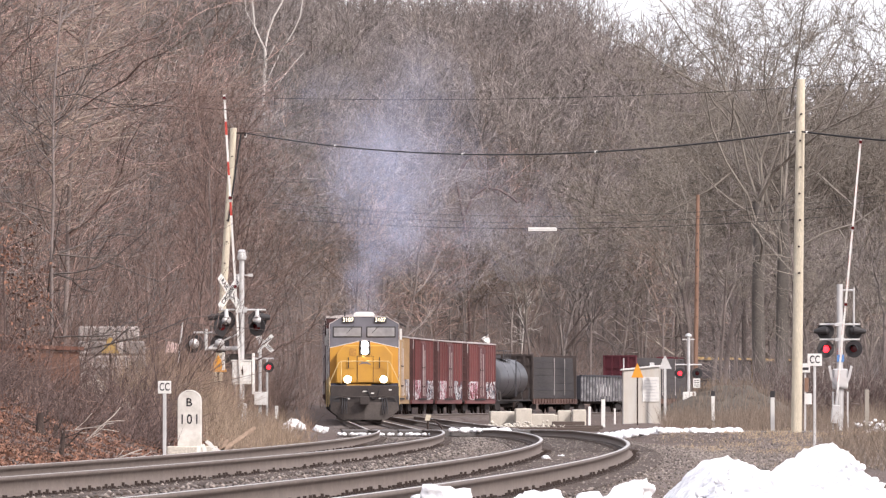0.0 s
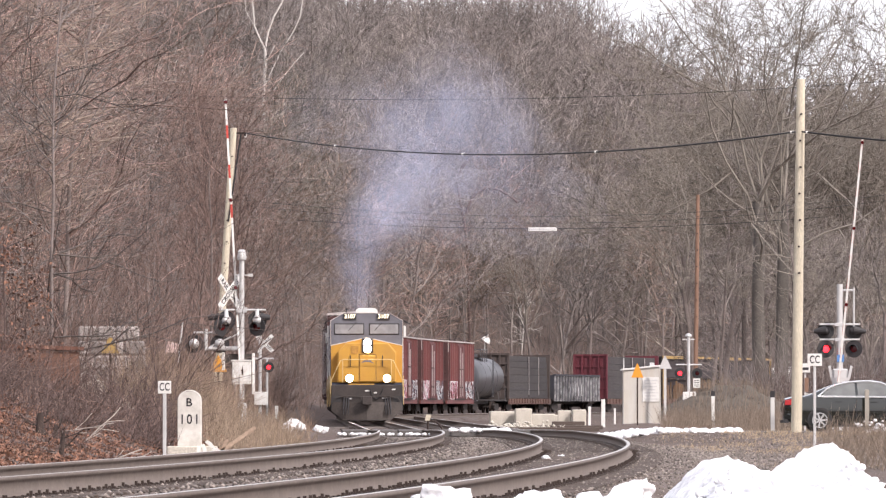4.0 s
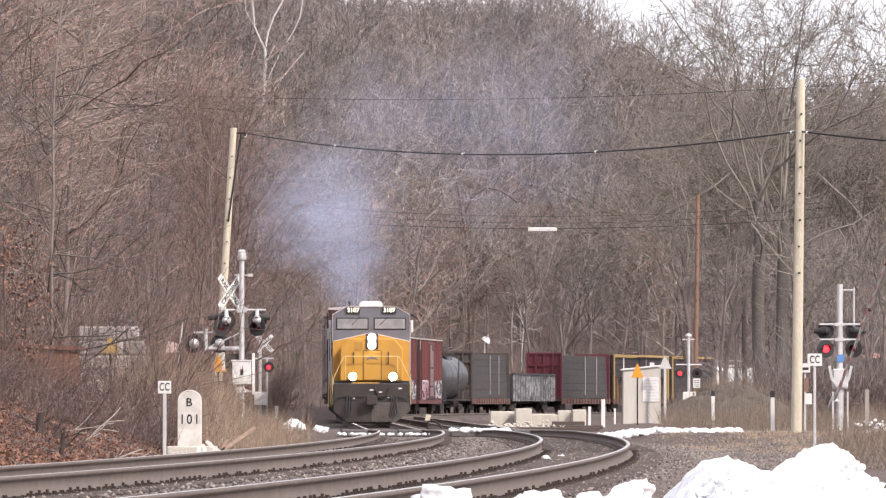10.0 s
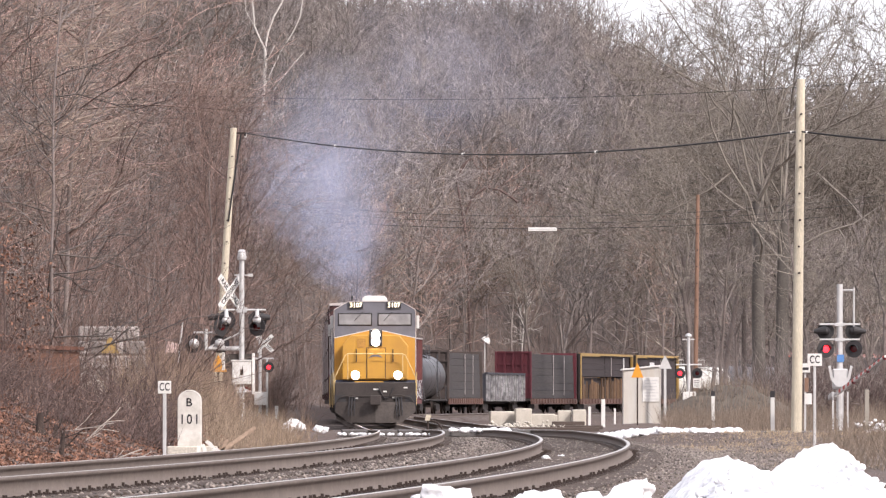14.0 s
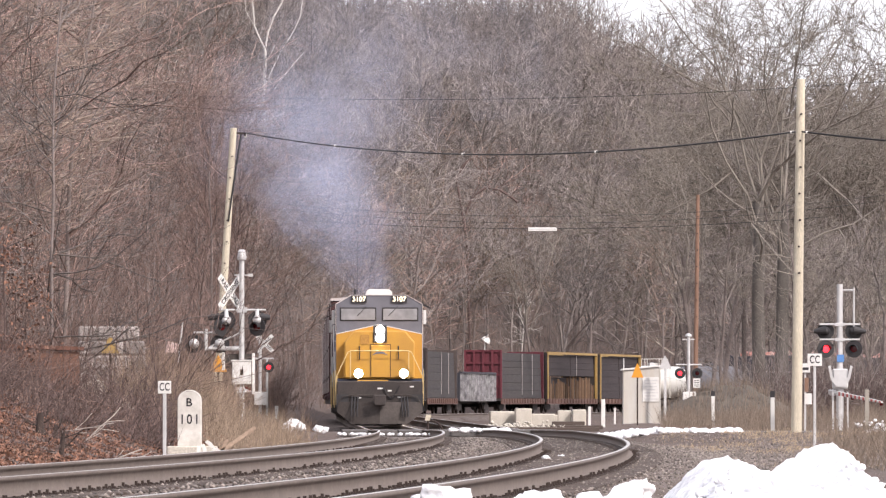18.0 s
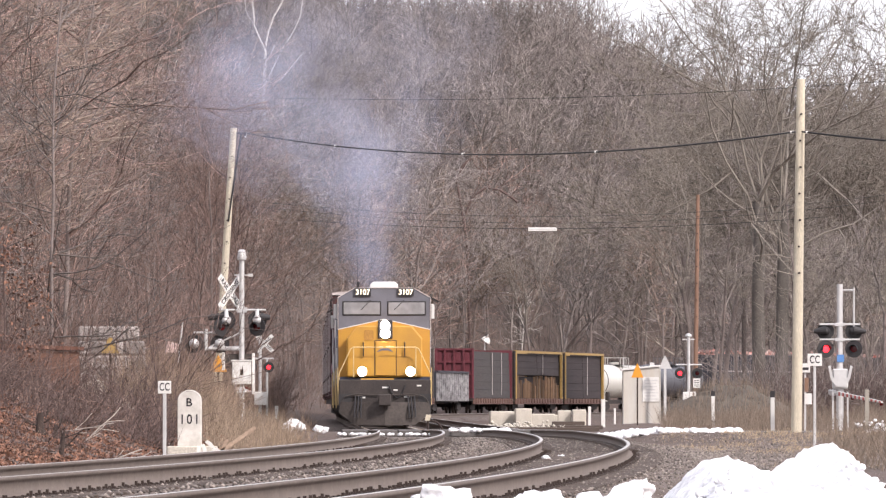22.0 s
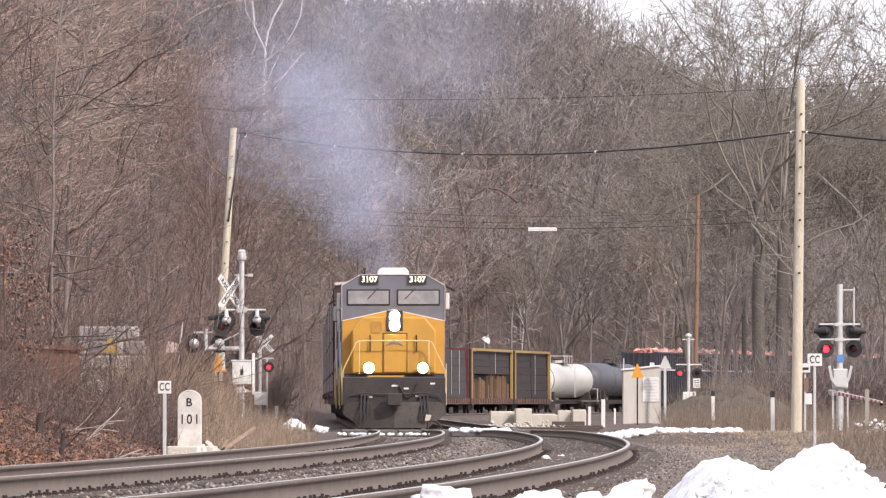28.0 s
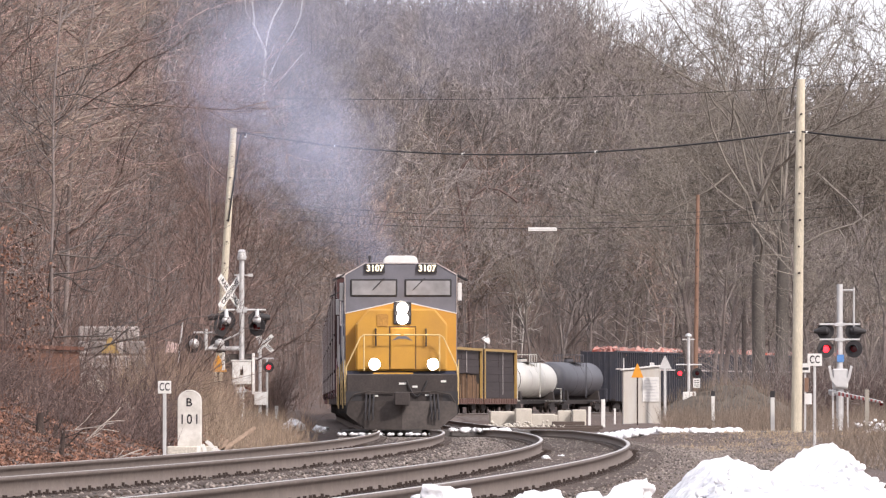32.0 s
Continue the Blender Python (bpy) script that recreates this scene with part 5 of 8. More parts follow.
def build_signals():
    # mast beside the approach, on the camera's side of the road
    g = gz(-5.49, 185)
    root = thing("crossing_signal", pose(-5.49, 185, g), "silver crossing signal mast with crossbuck, bell and lamp pairs", "crossing signal", "crossing signals")
    H = 4.55 - g
    z = lambda v: v - g
    part("mast", Shape().tube((0, 0, -0.2), (0, 0, H), 0.075, 0.07, 14), ALU, root, smooth=True)
    part("foundation", Shape().box(-0.25, 0.25, -0.25, 0.25, -0.2, 0.03), CONCRETE, root)
    part("bell", Shape().lathe([(0.03, H), (0.12, H + 0.02), (0.13, H + 0.1), (0.10, H + 0.22), (0.12, H + 0.24), (0.06, H + 0.3)], 14), ALU, root, "silver warning bell", smooth=True)
    part("bell_bracket", Shape().box(-0.2, 0.28, -0.03, 0.03, H - 0.42, H - 0.38).box(0.18, 0.3, -0.05, 0.05, H - 0.44, H - 0.36), ALU, root)
    crossbuck(root, -0.33, 0.02, z(3.69), 1.2, turned=50)
    arm = part("lamp_arm", Shape().tube((-0.62, 0, z(3.2)), (0.66, 0, z(3.2)), 0.028, n=8).box(-0.14, 0.14, -0.09, 0.09, z(3.13), z(3.27)), ALU, root)
    for x, f in ((-0.42, 170), (0.42, 190)):
        lamp(arm, x, 0.05, z(2.92), f, False)
        part("junction", Shape().tube((x, -0.12, z(2.98)), (x, -0.02, z(3.2)), 0.07, 0.05, 10), ALU, arm)
    for x, f in ((-0.75, -90), (0.62, 90)):
        part("side_hood", Shape().tube((x * 0.62, 0, z(3.02)), (x * 1.25, 0, z(2.99)), 0.13, 0.07, 12), BLACK, arm)
    for x, f in ((-0.55, 35), (0.42, -30)):
        lamp(arm, x, -0.05, z(2.74), f, False)
    side = part("cantilever", Shape().tube((0, 0, z(2.15)), (-0.98, 0, z(2.15)), 0.055, n=10).tube((-0.98, 0, z(2.1)), (-0.98, 0, z(2.68)), 0.05, n=10).tube((-1.32, 0, z(2.58)), (-0.55, 0, z(2.58)), 0.03, n=8).tube((0, 0, z(2.6)), (-0.85, 0, z(2.2)), 0.022, n=6), ALU, root)
    for x in (-1.30, -0.60):
        lamp(side, x, 0.06, z(2.28), 176, False)
        part("housing_back", Shape().lathe([(0.12, 0), (0.10, 0.1), (0.04, 0.17)], 14, pose(x, 0.03, z(2.28), 90)), ALU, side, "silver lamp back", smooth=True)
    box = part("gate_mechanism", Shape().box(-0.26, 0.26, -0.2, 0.2, z(1.17), z(1.80)), WHITE, root, "white gate mechanism box", bevel=0.02)
    part("lid", Shape().box(-0.28, 0.28, -0.22, 0.22, z(1.80), z(1.84)), WHITE, box)
    part("hasp", Shape().box(-0.04, 0.05, -0.215, -0.202, z(1.42), z(1.58)).box(0.02, 0.04, -0.22, -0.202, z(1.58), z(1.66)), IRON, box)
    part("arm_bracket", Shape().box(-0.54, -0.46, -0.05, 0.05, z(1.55), z(2.05)).box(0.28, 0.36, -0.05, 0.05, z(0.9), z(2.02)), WHITE, root, "white arm bracket blades", bevel=0.01)
    part("grille", Shape().box(-0.46, 0.3, 0.1, 0.14, z(1.74), z(2.0)).box(-0.46, 0.3, 0.06, 0.10, z(1.62), z(1.66)), PLOW, root)

    # mast on the other side of the tracks, same side of the road
    g2 = gz(11.82, 202)
    root = thing("crossing_signal", pose(11.82, 202, g2), "silver crossing signal mast with four hooded lamps and gate mechanism", "crossing signal", "crossing signals")
    z = lambda v: v - g2
    part("mast", Shape().tube((0, 0, -0.2), (0, 0, z(4.2)), 0.095, 0.09, 14), ALU, root, smooth=True)
    for zz in (3.0, 2.55):
        part("lamp_arm", Shape().tube((-0.6, 0, z(zz)), (0.6, 0, z(zz)), 0.03, n=8).box(-0.14, 0.14, -0.1, 0.1, z(zz) - 0.05, z(zz) + 0.05), ALU, root)
    for x in (-0.42, 0.42):
        lamp(root, x, 0.02, z(2.27), 12 if x < 0 else -14, x < 0)
        lamp(root, x, 0.08, z(2.80), 180, False)
        part("side_hood", Shape().tube((x * 1.0, -0.05, z(2.83)), (x * 1.85, -0.05, z(2.79)), 0.14, 0.06, 12), BLACK, root)
    part("number_plate", Shape().box(-0.09, 0.12, -0.12, -0.10, z(1.88), z(2.1)), material("blue_sign_paint", (0.10, 0.25, 0.55), 0.5), root, "small blue notice plate")
    part("antenna", Shape().tube((0.42, 0, z(4.1)), (0.42, 0, z(2.9)), 0.03, n=6).tube((0, 0, z(4.02)), (0.45, 0, z(4.02)), 0.03, n=6), ALU, root)
    mech = part("gate_mechanism", Shape().box(-0.22, 0.24, -0.2, 0.2, z(1.08), z(1.68)), ALU, root, "pale gate mechanism box", bevel=0.04)
    part("cheek", Shape().prism([(-0.36, z(1.75)), (-0.29, z(1.78)), (-0.22, z(1.42)), (0.22, z(1.42)), (0.30, z(1.78)), (0.37, z(1.75)), (0.28, z(1.36)), (0.15, z(1.15)), (-0.12, z(1.15)), (-0.28, z(1.36))], -0.27, -0.23), ALU, mech)
    part("mount", Shape().tube((0, 0, z(0.2)), (0, 0, z(1.1)), 0.115, n=12).box(-0.28, 0.28, -0.2, 0.2, -0.2, 0.2).box(-0.24, -0.19, -0.2, -0.15, 0.1, z(1.0)).box(0.2, 0.25, -0.2, -0.15, 0.1, z(1.0)), ALU, root)

    # pair beyond, where a second road crosses
    for x, y, top, lamps, lit in ((-8.9, 330, 4.30, 2.4, 1), (11.95, 330, 3.85, 2.1, 0)):
        gg = gz(x, y)
        root = thing("crossing_signal", pose(x, y, gg), "distant silver crossing signal with two red lamps", "crossing signal", "crossing signals")
        z = lambda v: v - gg
        part("mast", Shape().tube((0, 0, -0.2), (0, 0, z(top)), 0.08, n=12), ALU, root, smooth=True)
        part("cap", Shape().lathe([(0.05, z(top)), (0.17, z(top) + 0.05), (0.15, z(top) + 0.12), (0.04, z(top) + 0.2)], 12), ALU, root)
        part("lamp_arm", Shape().tube((-0.62, 0, z(lamps + 0.42)), (0.66, 0, z(lamps + 0.42)), 0.035, n=8), ALU, root)
        for s in (-1, 1):
            lamp(root, s * 0.42, -0.02, z(lamps), 0, s > 0 if x < 0 else s < 0)
        part("relay_box", Shape().box(-0.28, 0.36, -0.2, 0.2, z(0.55), z(1.2)), WHITE, root, bevel=0.02)
        if x < 0:
            crossbuck(root, 0.22, -0.1, z(3.55), 1.1, True)
            part("rear_mast", Shape().tube((0.32, 0.6, -0.2), (0.32, 0.6, z(2.8)), 0.06, n=10), ALU, root)
        else:
            nb = part("notice", Shape().box(0.22, 0.56, -0.05, -0.03, z(1.4), z(1.85)), WHITE, root, "small white notice plate")
            for i in range(4):
                part("text_bar", Shape().box(0.26, 0.52, -0.055, -0.051, z(1.47 + 0.09 * i), z(1.50 + 0.09 * i)), IRON, nb)
            part("finial", Shape().box(-0.3, 0.3, -0.03, 0.03, z(3.72), z(3.78)), ALU, root)


build_signals()
ARM_LEFT = gate("gate_arm", (-5.49, 184.75, 1.0), 8.1, "red and white striped crossing gate arm coming down", (13, 16, 19))
ARM_RIGHT = gate("gate_arm", (11.72, 201.6, 0.95), 7.6, "pale striped crossing gate arm coming down", (), range(1, 22, 2))

# ---- signal hut, concrete blocks, debris ----


def build_yard():
    y, x0, x1 = 318.0, 8.45, 10.2
    g = gz(9.3, y)
    hut = thing("signal_hut", pose(9.3, y, g), "pale metal signal hut with sloping roof and white notice", "hut")
    z = lambda v: v - g
    part("wall", Shape().prism([(-0.87, -0.2), (-0.87, z(2.18)), (0.87, z(2.36)), (0.87, -0.2)], -1.0, 1.0), SHED, hut, bevel=0.02)
    part("roof", Shape().prism([(-0.97, z(2.17)), (0.97, z(2.37)), (0.97, z(2.45)), (-0.97, z(2.25))], -1.1, 1.1), WHITE, hut, "white sheet roof", bevel=0.01)
    for x in (-0.85, -0.28, 0.28, 0.85):
        part("seam", Shape().box(x - 0.02, x + 0.02, -1.02, -1.0, -0.1, z(2.15)), SHED, hut)
    notice = part("notice", Shape().box(0.02, 0.80, -1.045, -1.025, z(0.72), z(1.86)), WHITE, hut, "white notice with unreadable lines", bevel=0.004)
    rng = np.random.default_rng(4)
    for i in range(7):
        w = rng.uniform(0.2, 0.33)
        part("text_bar", Shape().box(0.41 - w, 0.41 + w, -1.05, -1.046, z(0.82 + 0.145 * i), z(0.862 + 0.145 * i)), ALU, notice)
    part("vent", Shape().tube((-0.85, -0.9, z(2.2)), (-0.85, -0.9, z(2.75)), 0.03, n=6), ALU, hut)
    part("vent", Shape().box(0.4, 0.6, -0.3, 0.3, z(2.35), z(2.55)), ALU, hut)
    arrow = thing("arrow_sign", pose(10.35, 316, gz(10.35, 316)), "grey arrow-shaped board on a post", "sign")
    gg = gz(10.35, 316)
    part("post", Shape().box(-0.06, 0.06, -0.05, 0.05, -0.2, 2.7 - gg), ALU, arrow)
    part("board", Shape().prism([(-0.3, 2.25 - gg), (0.3, 2.25 - gg), (0.02, 2.85 - gg), (-0.04, 2.85 - gg)], -0.08, -0.05), ALU, arrow)
    case = thing("relay_case", pose(11.0, 206, gz(11.0, 206)), "small white relay case with a brown board below", "relay case")
    g = gz(11.0, 206)
    part("stand", Shape().box(-0.03, 0.03, -0.02, 0.02, -0.2, 1.6 - g), ALU, case)
    part("case", Shape().box(-0.14, 0.14, -0.1, 0.1, 1.58 - g, 1.86 - g), WHITE, case, bevel=0.015)
    part("slot", Shape().box(-0.10, 0.10, -0.106, -0.102, 1.66 - g, 1.74 - g), BLACK, case)
    part("board", Shape().box(-0.02, 0.10, -0.05, -0.03, 1.0 - g, 1.42 - g), REDWOOD, case, "weathered orange-brown board")
    part("cover", Shape().box(-0.02, 0.2, -0.06, -0.03, 0.62 - g, 0.95 - g), WHITE, case)
    lampost = thing("street_lamp", pose(3.58, 582, gz(3.58, 582)), "pale street lamp head above the train", "street lamp")
    g = gz(3.58, 582)
    part("pole", Shape().tube((0, 0, -0.2), (0, 0, 6.1 - g), 0.06, n=8), ALU, lampost)
    part("head", Shape().lathe([(0.1, -0.15), (0.42, -0.1), (0.34, 0.18), (0.12, 0.35)], 12, pose(0.1, 0, 6.0 - g, 0, 35, 0)), WHITE, lampost, "pale lamp head", smooth=True)
    part("arm", Shape().tube((0, 0, 6.0 - g), (0.3, 0, 6.5 - g), 0.05, n=8), ALU, lampost)
    # dirt heap beyond the crossing
    xs, ys = np.linspace(-5.4, 5.4, 46), np.linspace(-9, 9, 30)
    verts = []
    for yy in ys:
        for xx in xs:
            r = math.exp(-(abs(xx) / 3.5) ** 2.8 - (yy / 6.5) ** 2)
            verts.append((xx, yy, -0.35 + 2.1 * r * (1 + 0.16 * noise.fractal(Vector((xx * 0.9, yy * 0.5, 1.7)), 1.0, 2.0, 4)) + 0.08 * noise.noise(Vector((xx * 4, yy * 3, 9)))))
    i = np.arange(29)[:, None] * 46 + np.arange(45)[None]
    heap = new("dirt_mound", raw_mesh("dirt_mound", np.array(verts), np.stack([i, i + 1, i + 47, i + 46], -1).reshape(-1, 4), DIRT, smooth=True))
    heap.location = (13.9, 332, gz(13.9, 332))
    tagged(heap, "grey-brown mound of dirt with dead stalks", "dirt mound")
    spots = []
    hr = np.random.default_rng(31)
    for _ in range(900):
        xx, yy = hr.normal(0, 2.2), hr.uniform(-8, 3)
        r = math.exp(-(abs(xx) / 3.5) ** 2.8 - (yy / 6.5) ** 2)
        spots.append((13.9 + xx, 332 + yy, gz(13.9, 332) - 0.37 + 2.1 * r))
    stones("mound_stones", "loose stones and clods over the dirt mound", hr, 900, lambda r, n: np.array(spots), (0.02, 0.07), DIRT)
    foot = np.array([spots[k % 900] for k in range(800)]) + hr.normal(0, 0.15, (800, 3)) * np.array([1, 1, 0.2])
    tip = foot + np.stack([hr.normal(0, 0.12, 800), hr.normal(0, 0.12, 800), hr.uniform(0.2, 0.75, 800)], 1)
    stalks = new("mound_stalks", soup("mound_stalks", foot, tip, np.full(800, 0.012), np.full(800, 0.005), 3, WEEDBROWN))
    tagged(stalks, "dead brown stalks growing over the dirt mound", "weeds", kind="stuff")
    # concrete blocks
    for x, w, h, yy in ((2.75, 1.25, 0.62, 310), (3.65, 0.75, 0.75, 309), (4.6, 1.1, 0.5, 311), (5.55, 0.62, 0.66, 309.5), (6.2, 0.62, 0.7, 309), (5.0, 0.9, 0.45, 311)):
        g = -0.34
        b = thing("concrete_block", pose(x, yy, g, 0, 0, random.uniform(-6, 6)), "weathered pale concrete block beside the track", "concrete block", "concrete blocks")
        part("block", Shape().box(-w / 2, w / 2, -0.4, 0.4, -0.2, h), CONCRETE, b, bevel=0.04)
        part("lifting_eye", Shape().box(-0.06, 0.06, -0.03, 0.03, h - 0.01, h + 0.05), IRON, b)
    slab = thing("timber_pile", pose(5.1, 280, -0.42), "low stack of old dark railway timbers", "timbers")
    for i, (a, b, c, z) in enumerate(((-1.2, 1.45, -0.3, 0.0), (-1.05, 1.5, 0.0, 0.0), (-0.6, 0.75, -0.1, 0.16))):
        part("timber", Shape().box(a, b, c, c + 0.26, z, z + 0.155), TIE, slab, bevel=0.01)
    rub = np.random.default_rng(77)
    stones("rubble", "pale broken rubble heaped beside the track", rub, 420, lambda r, n: np.stack([r.normal(2.9, 0.75, n), r.normal(262, 1.2, n), -0.46 + 0.30 * np.abs(r.normal(0, 0.5, n))], 1), (0.03, 0.12), CONCRETE)
    slab2 = thing("timber_pile", pose(3.4, 230, -0.38), "old dark crossing timbers lying beside the track", "timbers")
    for i in range(3):
        part("timber", Shape().box(-1.8, 1.9, -0.4 + 0.3 * i, -0.13 + 0.3 * i, 0, 0.22), TIE, slab2, bevel=0.01)
    # weathered boards and white scraps by the milepost
    FADEDBOARD = material("faded_brown_board", (0.42, 0.31, 0.23), 0.9, second=(0.26, 0.18, 0.13), scale=5, fine=25)
    boards = thing("broken_board", pose(-4.1, 124, -0.25), "broken weathered board propped in the weeds", "board")
    part("board", Shape().box(-0.032, 0.032, -0.02, 0.02, 0, 0.82, pose(0, 0, 0, 0, 55, 0)), FADEDBOARD, boards)
    part("brace", Shape().box(-0.03, 0.03, -0.02, 0.02, 0, 0.3, pose(0.02, 0, -0.02, 0, 28, 0)), FADEDBOARD, boards)
    rng = np.random.default_rng(6)
    for x, z, a in ((-4.25, -0.08, 40), (-4.35, -0.16, 70), (-4.12, -0.2, 20), (-4.45, -0.2, 95)):
        s = thing("broken_sign_piece", pose(x, 123.5, z, 10, a, 20), "broken white painted sign piece", "debris", "broken sign pieces")
        part("piece", Shape().prism([(-0.09, -0.03), (0.08, -0.035), (0.12, 0.015), (0.02, 0.04), (-0.07, 0.03)], -0.008, 0.008), WHITE, s)
    # fallen branches, stumps
    for i, (x, y, l, a) in enumerate(((-5.6, 118, 1.5, 76), (-5.2, 117, 1.2, 80), (-6.1, 121, 1.3, 70), (-5.4, 112, 0.9, 64), (-6.6, 124, 1.6, 84))):
        br = thing("fallen_branch", pose(x, y, gz(x, y) + 0.12, 0, a, 0), "pale dead branch lying on the leaf litter", "branch", "fallen branches")
        pts, _ = branch_points(rng, (0, 0, -l / 2), (0, 0, 1), l, 0.01, 0.01, 7, 0.10, 0.0)
        limb = Shape().chain(pts, 0.010, 5)
        for k in (2, 3, 5):
            twig, _ = branch_points(rng, pts[k], (rng.uniform(-0.5, 0.6), rng.normal(0, 0.2), 1), 0.28 * l, 0.006, 0.004, 3, 0.15, 0.0)
            limb.chain(twig, 0.006, 5)
        part("limb", limb, DEADWOOD, br)
    for x, y, h, r in ((-6.2, 110, 0.42, 0.05), (-6.95, 117, 0.34, 0.08), (-6.75, 118, 0.24, 0.05)):
        st = thing("stump", pose(x, y, gz(x, y), rng.normal(0, 6), rng.normal(0, 6), 0), "dark rotting tree stump with broken limbs", "stump", "stumps")
        rings = [(1.7, -0.2), (1.25, 0.02), (1.0, h * 0.35), (0.85, h * 0.7), (0.7, h)]
        wood = Shape()
        for f, z in rings:
            for k in range(9):
                a = 2 * math.pi * k / 9
                q = r * f * (1 + 0.3 * noise.noise(Vector((math.cos(a) * 1.4 + x, math.sin(a) * 1.4, z * 3))))
                wood.v.append((q * math.cos(a) + 0.12 * z * z, q * math.sin(a), z + (0.12 * rng.random() if z == h else 0)))
        for k in range(4):
            wood.f += [(k * 9 + i, k * 9 + (i + 1) % 9, (k + 1) * 9 + (i + 1) % 9, (k + 1) * 9 + i) for i in range(9)]
        wood.f.append(tuple(range(36, 45)))
        part("wood", wood, STUMPWOOD, st)
        for k in range(4):
            twig, _ = branch_points(rng, (0, 0, h * rng.uniform(0.4, 0.95)), (rng.uniform(-1, 1), rng.normal(0, 0.3), rng.uniform(0.1, 0.8)), rng.uniform(0.25, 0.6), 0.01, 0.005, 3, 0.25, 0.0)
            part("broken_limb", Shape().chain(twig, 0.011, 5), STUMPWOOD, st)
    # low hut roof and pale boulders glimpsed in the wood
    shed = thing("woodland_shed", pose(-9.0, 153, 1.42, 0, 0, 6), "rusty low shed half hidden in the wood", "shed")
    part("wall", Shape().box(-1.6, 0.75, -0.9, 0.9, -0.9, 0.42), material("shed_brown_boards", (0.22, 0.115, 0.08), 0.9, scale=3), shed)
    part("roof", Shape().prism([(-1.75, 0.50), (0.85, 0.42), (0.85, 0.50), (-1.75, 0.60)], -1.0, 1.0), material("shed_rusty_roof", (0.17, 0.075, 0.05), 0.8, scale=3), shed, "rusty sheet roof")
    wall = thing("stone_wall", pose(-7.85, 161, 0.4), "pale ruined stone wall glimpsed through the brush", "wall")
    WALLSTONE = material("lichened_wall_stone", (0.40, 0.355, 0.33), 0.9, second=(0.22, 0.19, 0.175), scale=4, fine=20, spread=0.3)
    wr = np.random.default_rng(23)
    for i in range(6):
        x = -0.8
        while x < 0.72 - 0.07 * i:
            w = wr.uniform(0.22, 0.5)
            part("stone", Shape().box(x, x + w - 0.02, -0.2, 0.2 + wr.uniform(0, 0.05), 0.35 * i, 0.35 * i + 0.335), WALLSTONE, wall, bevel=0.04)
            x += w
    warn = thing("triangle_sign", pose(-7.75, 158, gz(-7.75, 158)), "faded yellow triangular sign standing in the brush", "sign")
    gw = gz(-7.75, 158)
    part("post", Shape().box(-0.03, 0.03, -0.02, 0.02, -0.2, 1.95 - gw), IRON, warn)
    part("board", Shape().prism([(-0.21, 1.82 - gw), (0.21, 1.82 - gw), (0.03, 2.20 - gw), (-0.03, 2.20 - gw)], -0.04, -0.02), material("faded_yellow_sign", (0.40, 0.26, 0.09), 0.7, scale=5, fine=30), warn)
    pink = thing("faded_board", pose(-7.0, 175, gz(-7.0, 175), 0, 0, 15), "faded pinkish board on a leaning pale pole", "board")
    gp = gz(-7.0, 175)
    part("board", Shape().prism([(-0.17, 1.98 - gp), (0.12, 1.95 - gp), (0.19, 2.18 - gp), (-0.1, 2.26 - gp)], -0.03, 0.0), material("faded_pink_paint", (0.52, 0.36, 0.33), 0.8, second=(0.62, 0.55, 0.52), scale=6), pink)
    part("pole", Shape().tube((-0.02, 0.02, -0.2), (0.3, 0.05, 2.75 - gp), 0.022, n=6), ALU, pink)
    switch = thing("switch_stand", pose(-0.44, 197.6, -0.35), "low rusty switch stand with a faded tan target", "switch stand")
    part("base", Shape().box(-0.25, 0.25, -0.3, 0.3, 0, 0.12), TIE, switch)
    part("stem", Shape().tube((0, 0, 0.1), (0, 0, 0.55), 0.035, n=8), IRON, switch)
    part("target", Shape().prism([(-0.09, 0.50), (0.05, 0.5), (0.10, 0.66), (-0.05, 0.68)], -0.04, 0.04), POLEWOOD, switch, "faded tan target")
    part("lever", Shape().chain([(0.04, 0, 0.5), (0.22, 0, 0.48), (0.36, 0, 0.36), (0.44, 0, 0.18), (0.46, 0, 0.06)], 0.03, 7), IRON, switch, "bent rusty lever")
    for x, y, z, r in ((-8.2, 159, 0.85, 0.4), (-7.2, 152, 0.62, 0.2), (-6.9, 148, 0.5, 0.15), (-7.2, 158, 0.7, 0.3)):
        me = lump(rng, r, 0.8, 2, 0.4)
        me.name = "boulder"
        me.materials.append(CONCRETE)
        b = new("boulder", me)
        b.location = (x, y, z)
        tagged(b, "pale boulder in a rock outcrop among the brush", "boulder", "boulders")


build_yard()

# ---- rolling stock: local front is -y, origin on the rail heads at the middle ----


RAILYEL = material("pale_yellow_rail_paint", (0.66, 0.48, 0.22), 0.5)
PALERIB = material("worn_pale_rib", (0.42, 0.41, 0.42), 0.7, second=(0.08, 0.075, 0.08), scale=2, amount=0.9, fine=12)
DARKEND = material("flatcar_dark_end", (0.085, 0.065, 0.058), 0.8, second=(0.05, 0.04, 0.038), scale=2, fine=18)
NOSEHATCH = material("faded_nose_hatch", (0.42, 0.21, 0.04), 0.6, scale=4, fine=30)
RUSTSILL = material("flatcar_rusty_sill", (0.14, 0.078, 0.062), 0.8, second=(0.11, 0.055, 0.045), scale=2, fine=18)


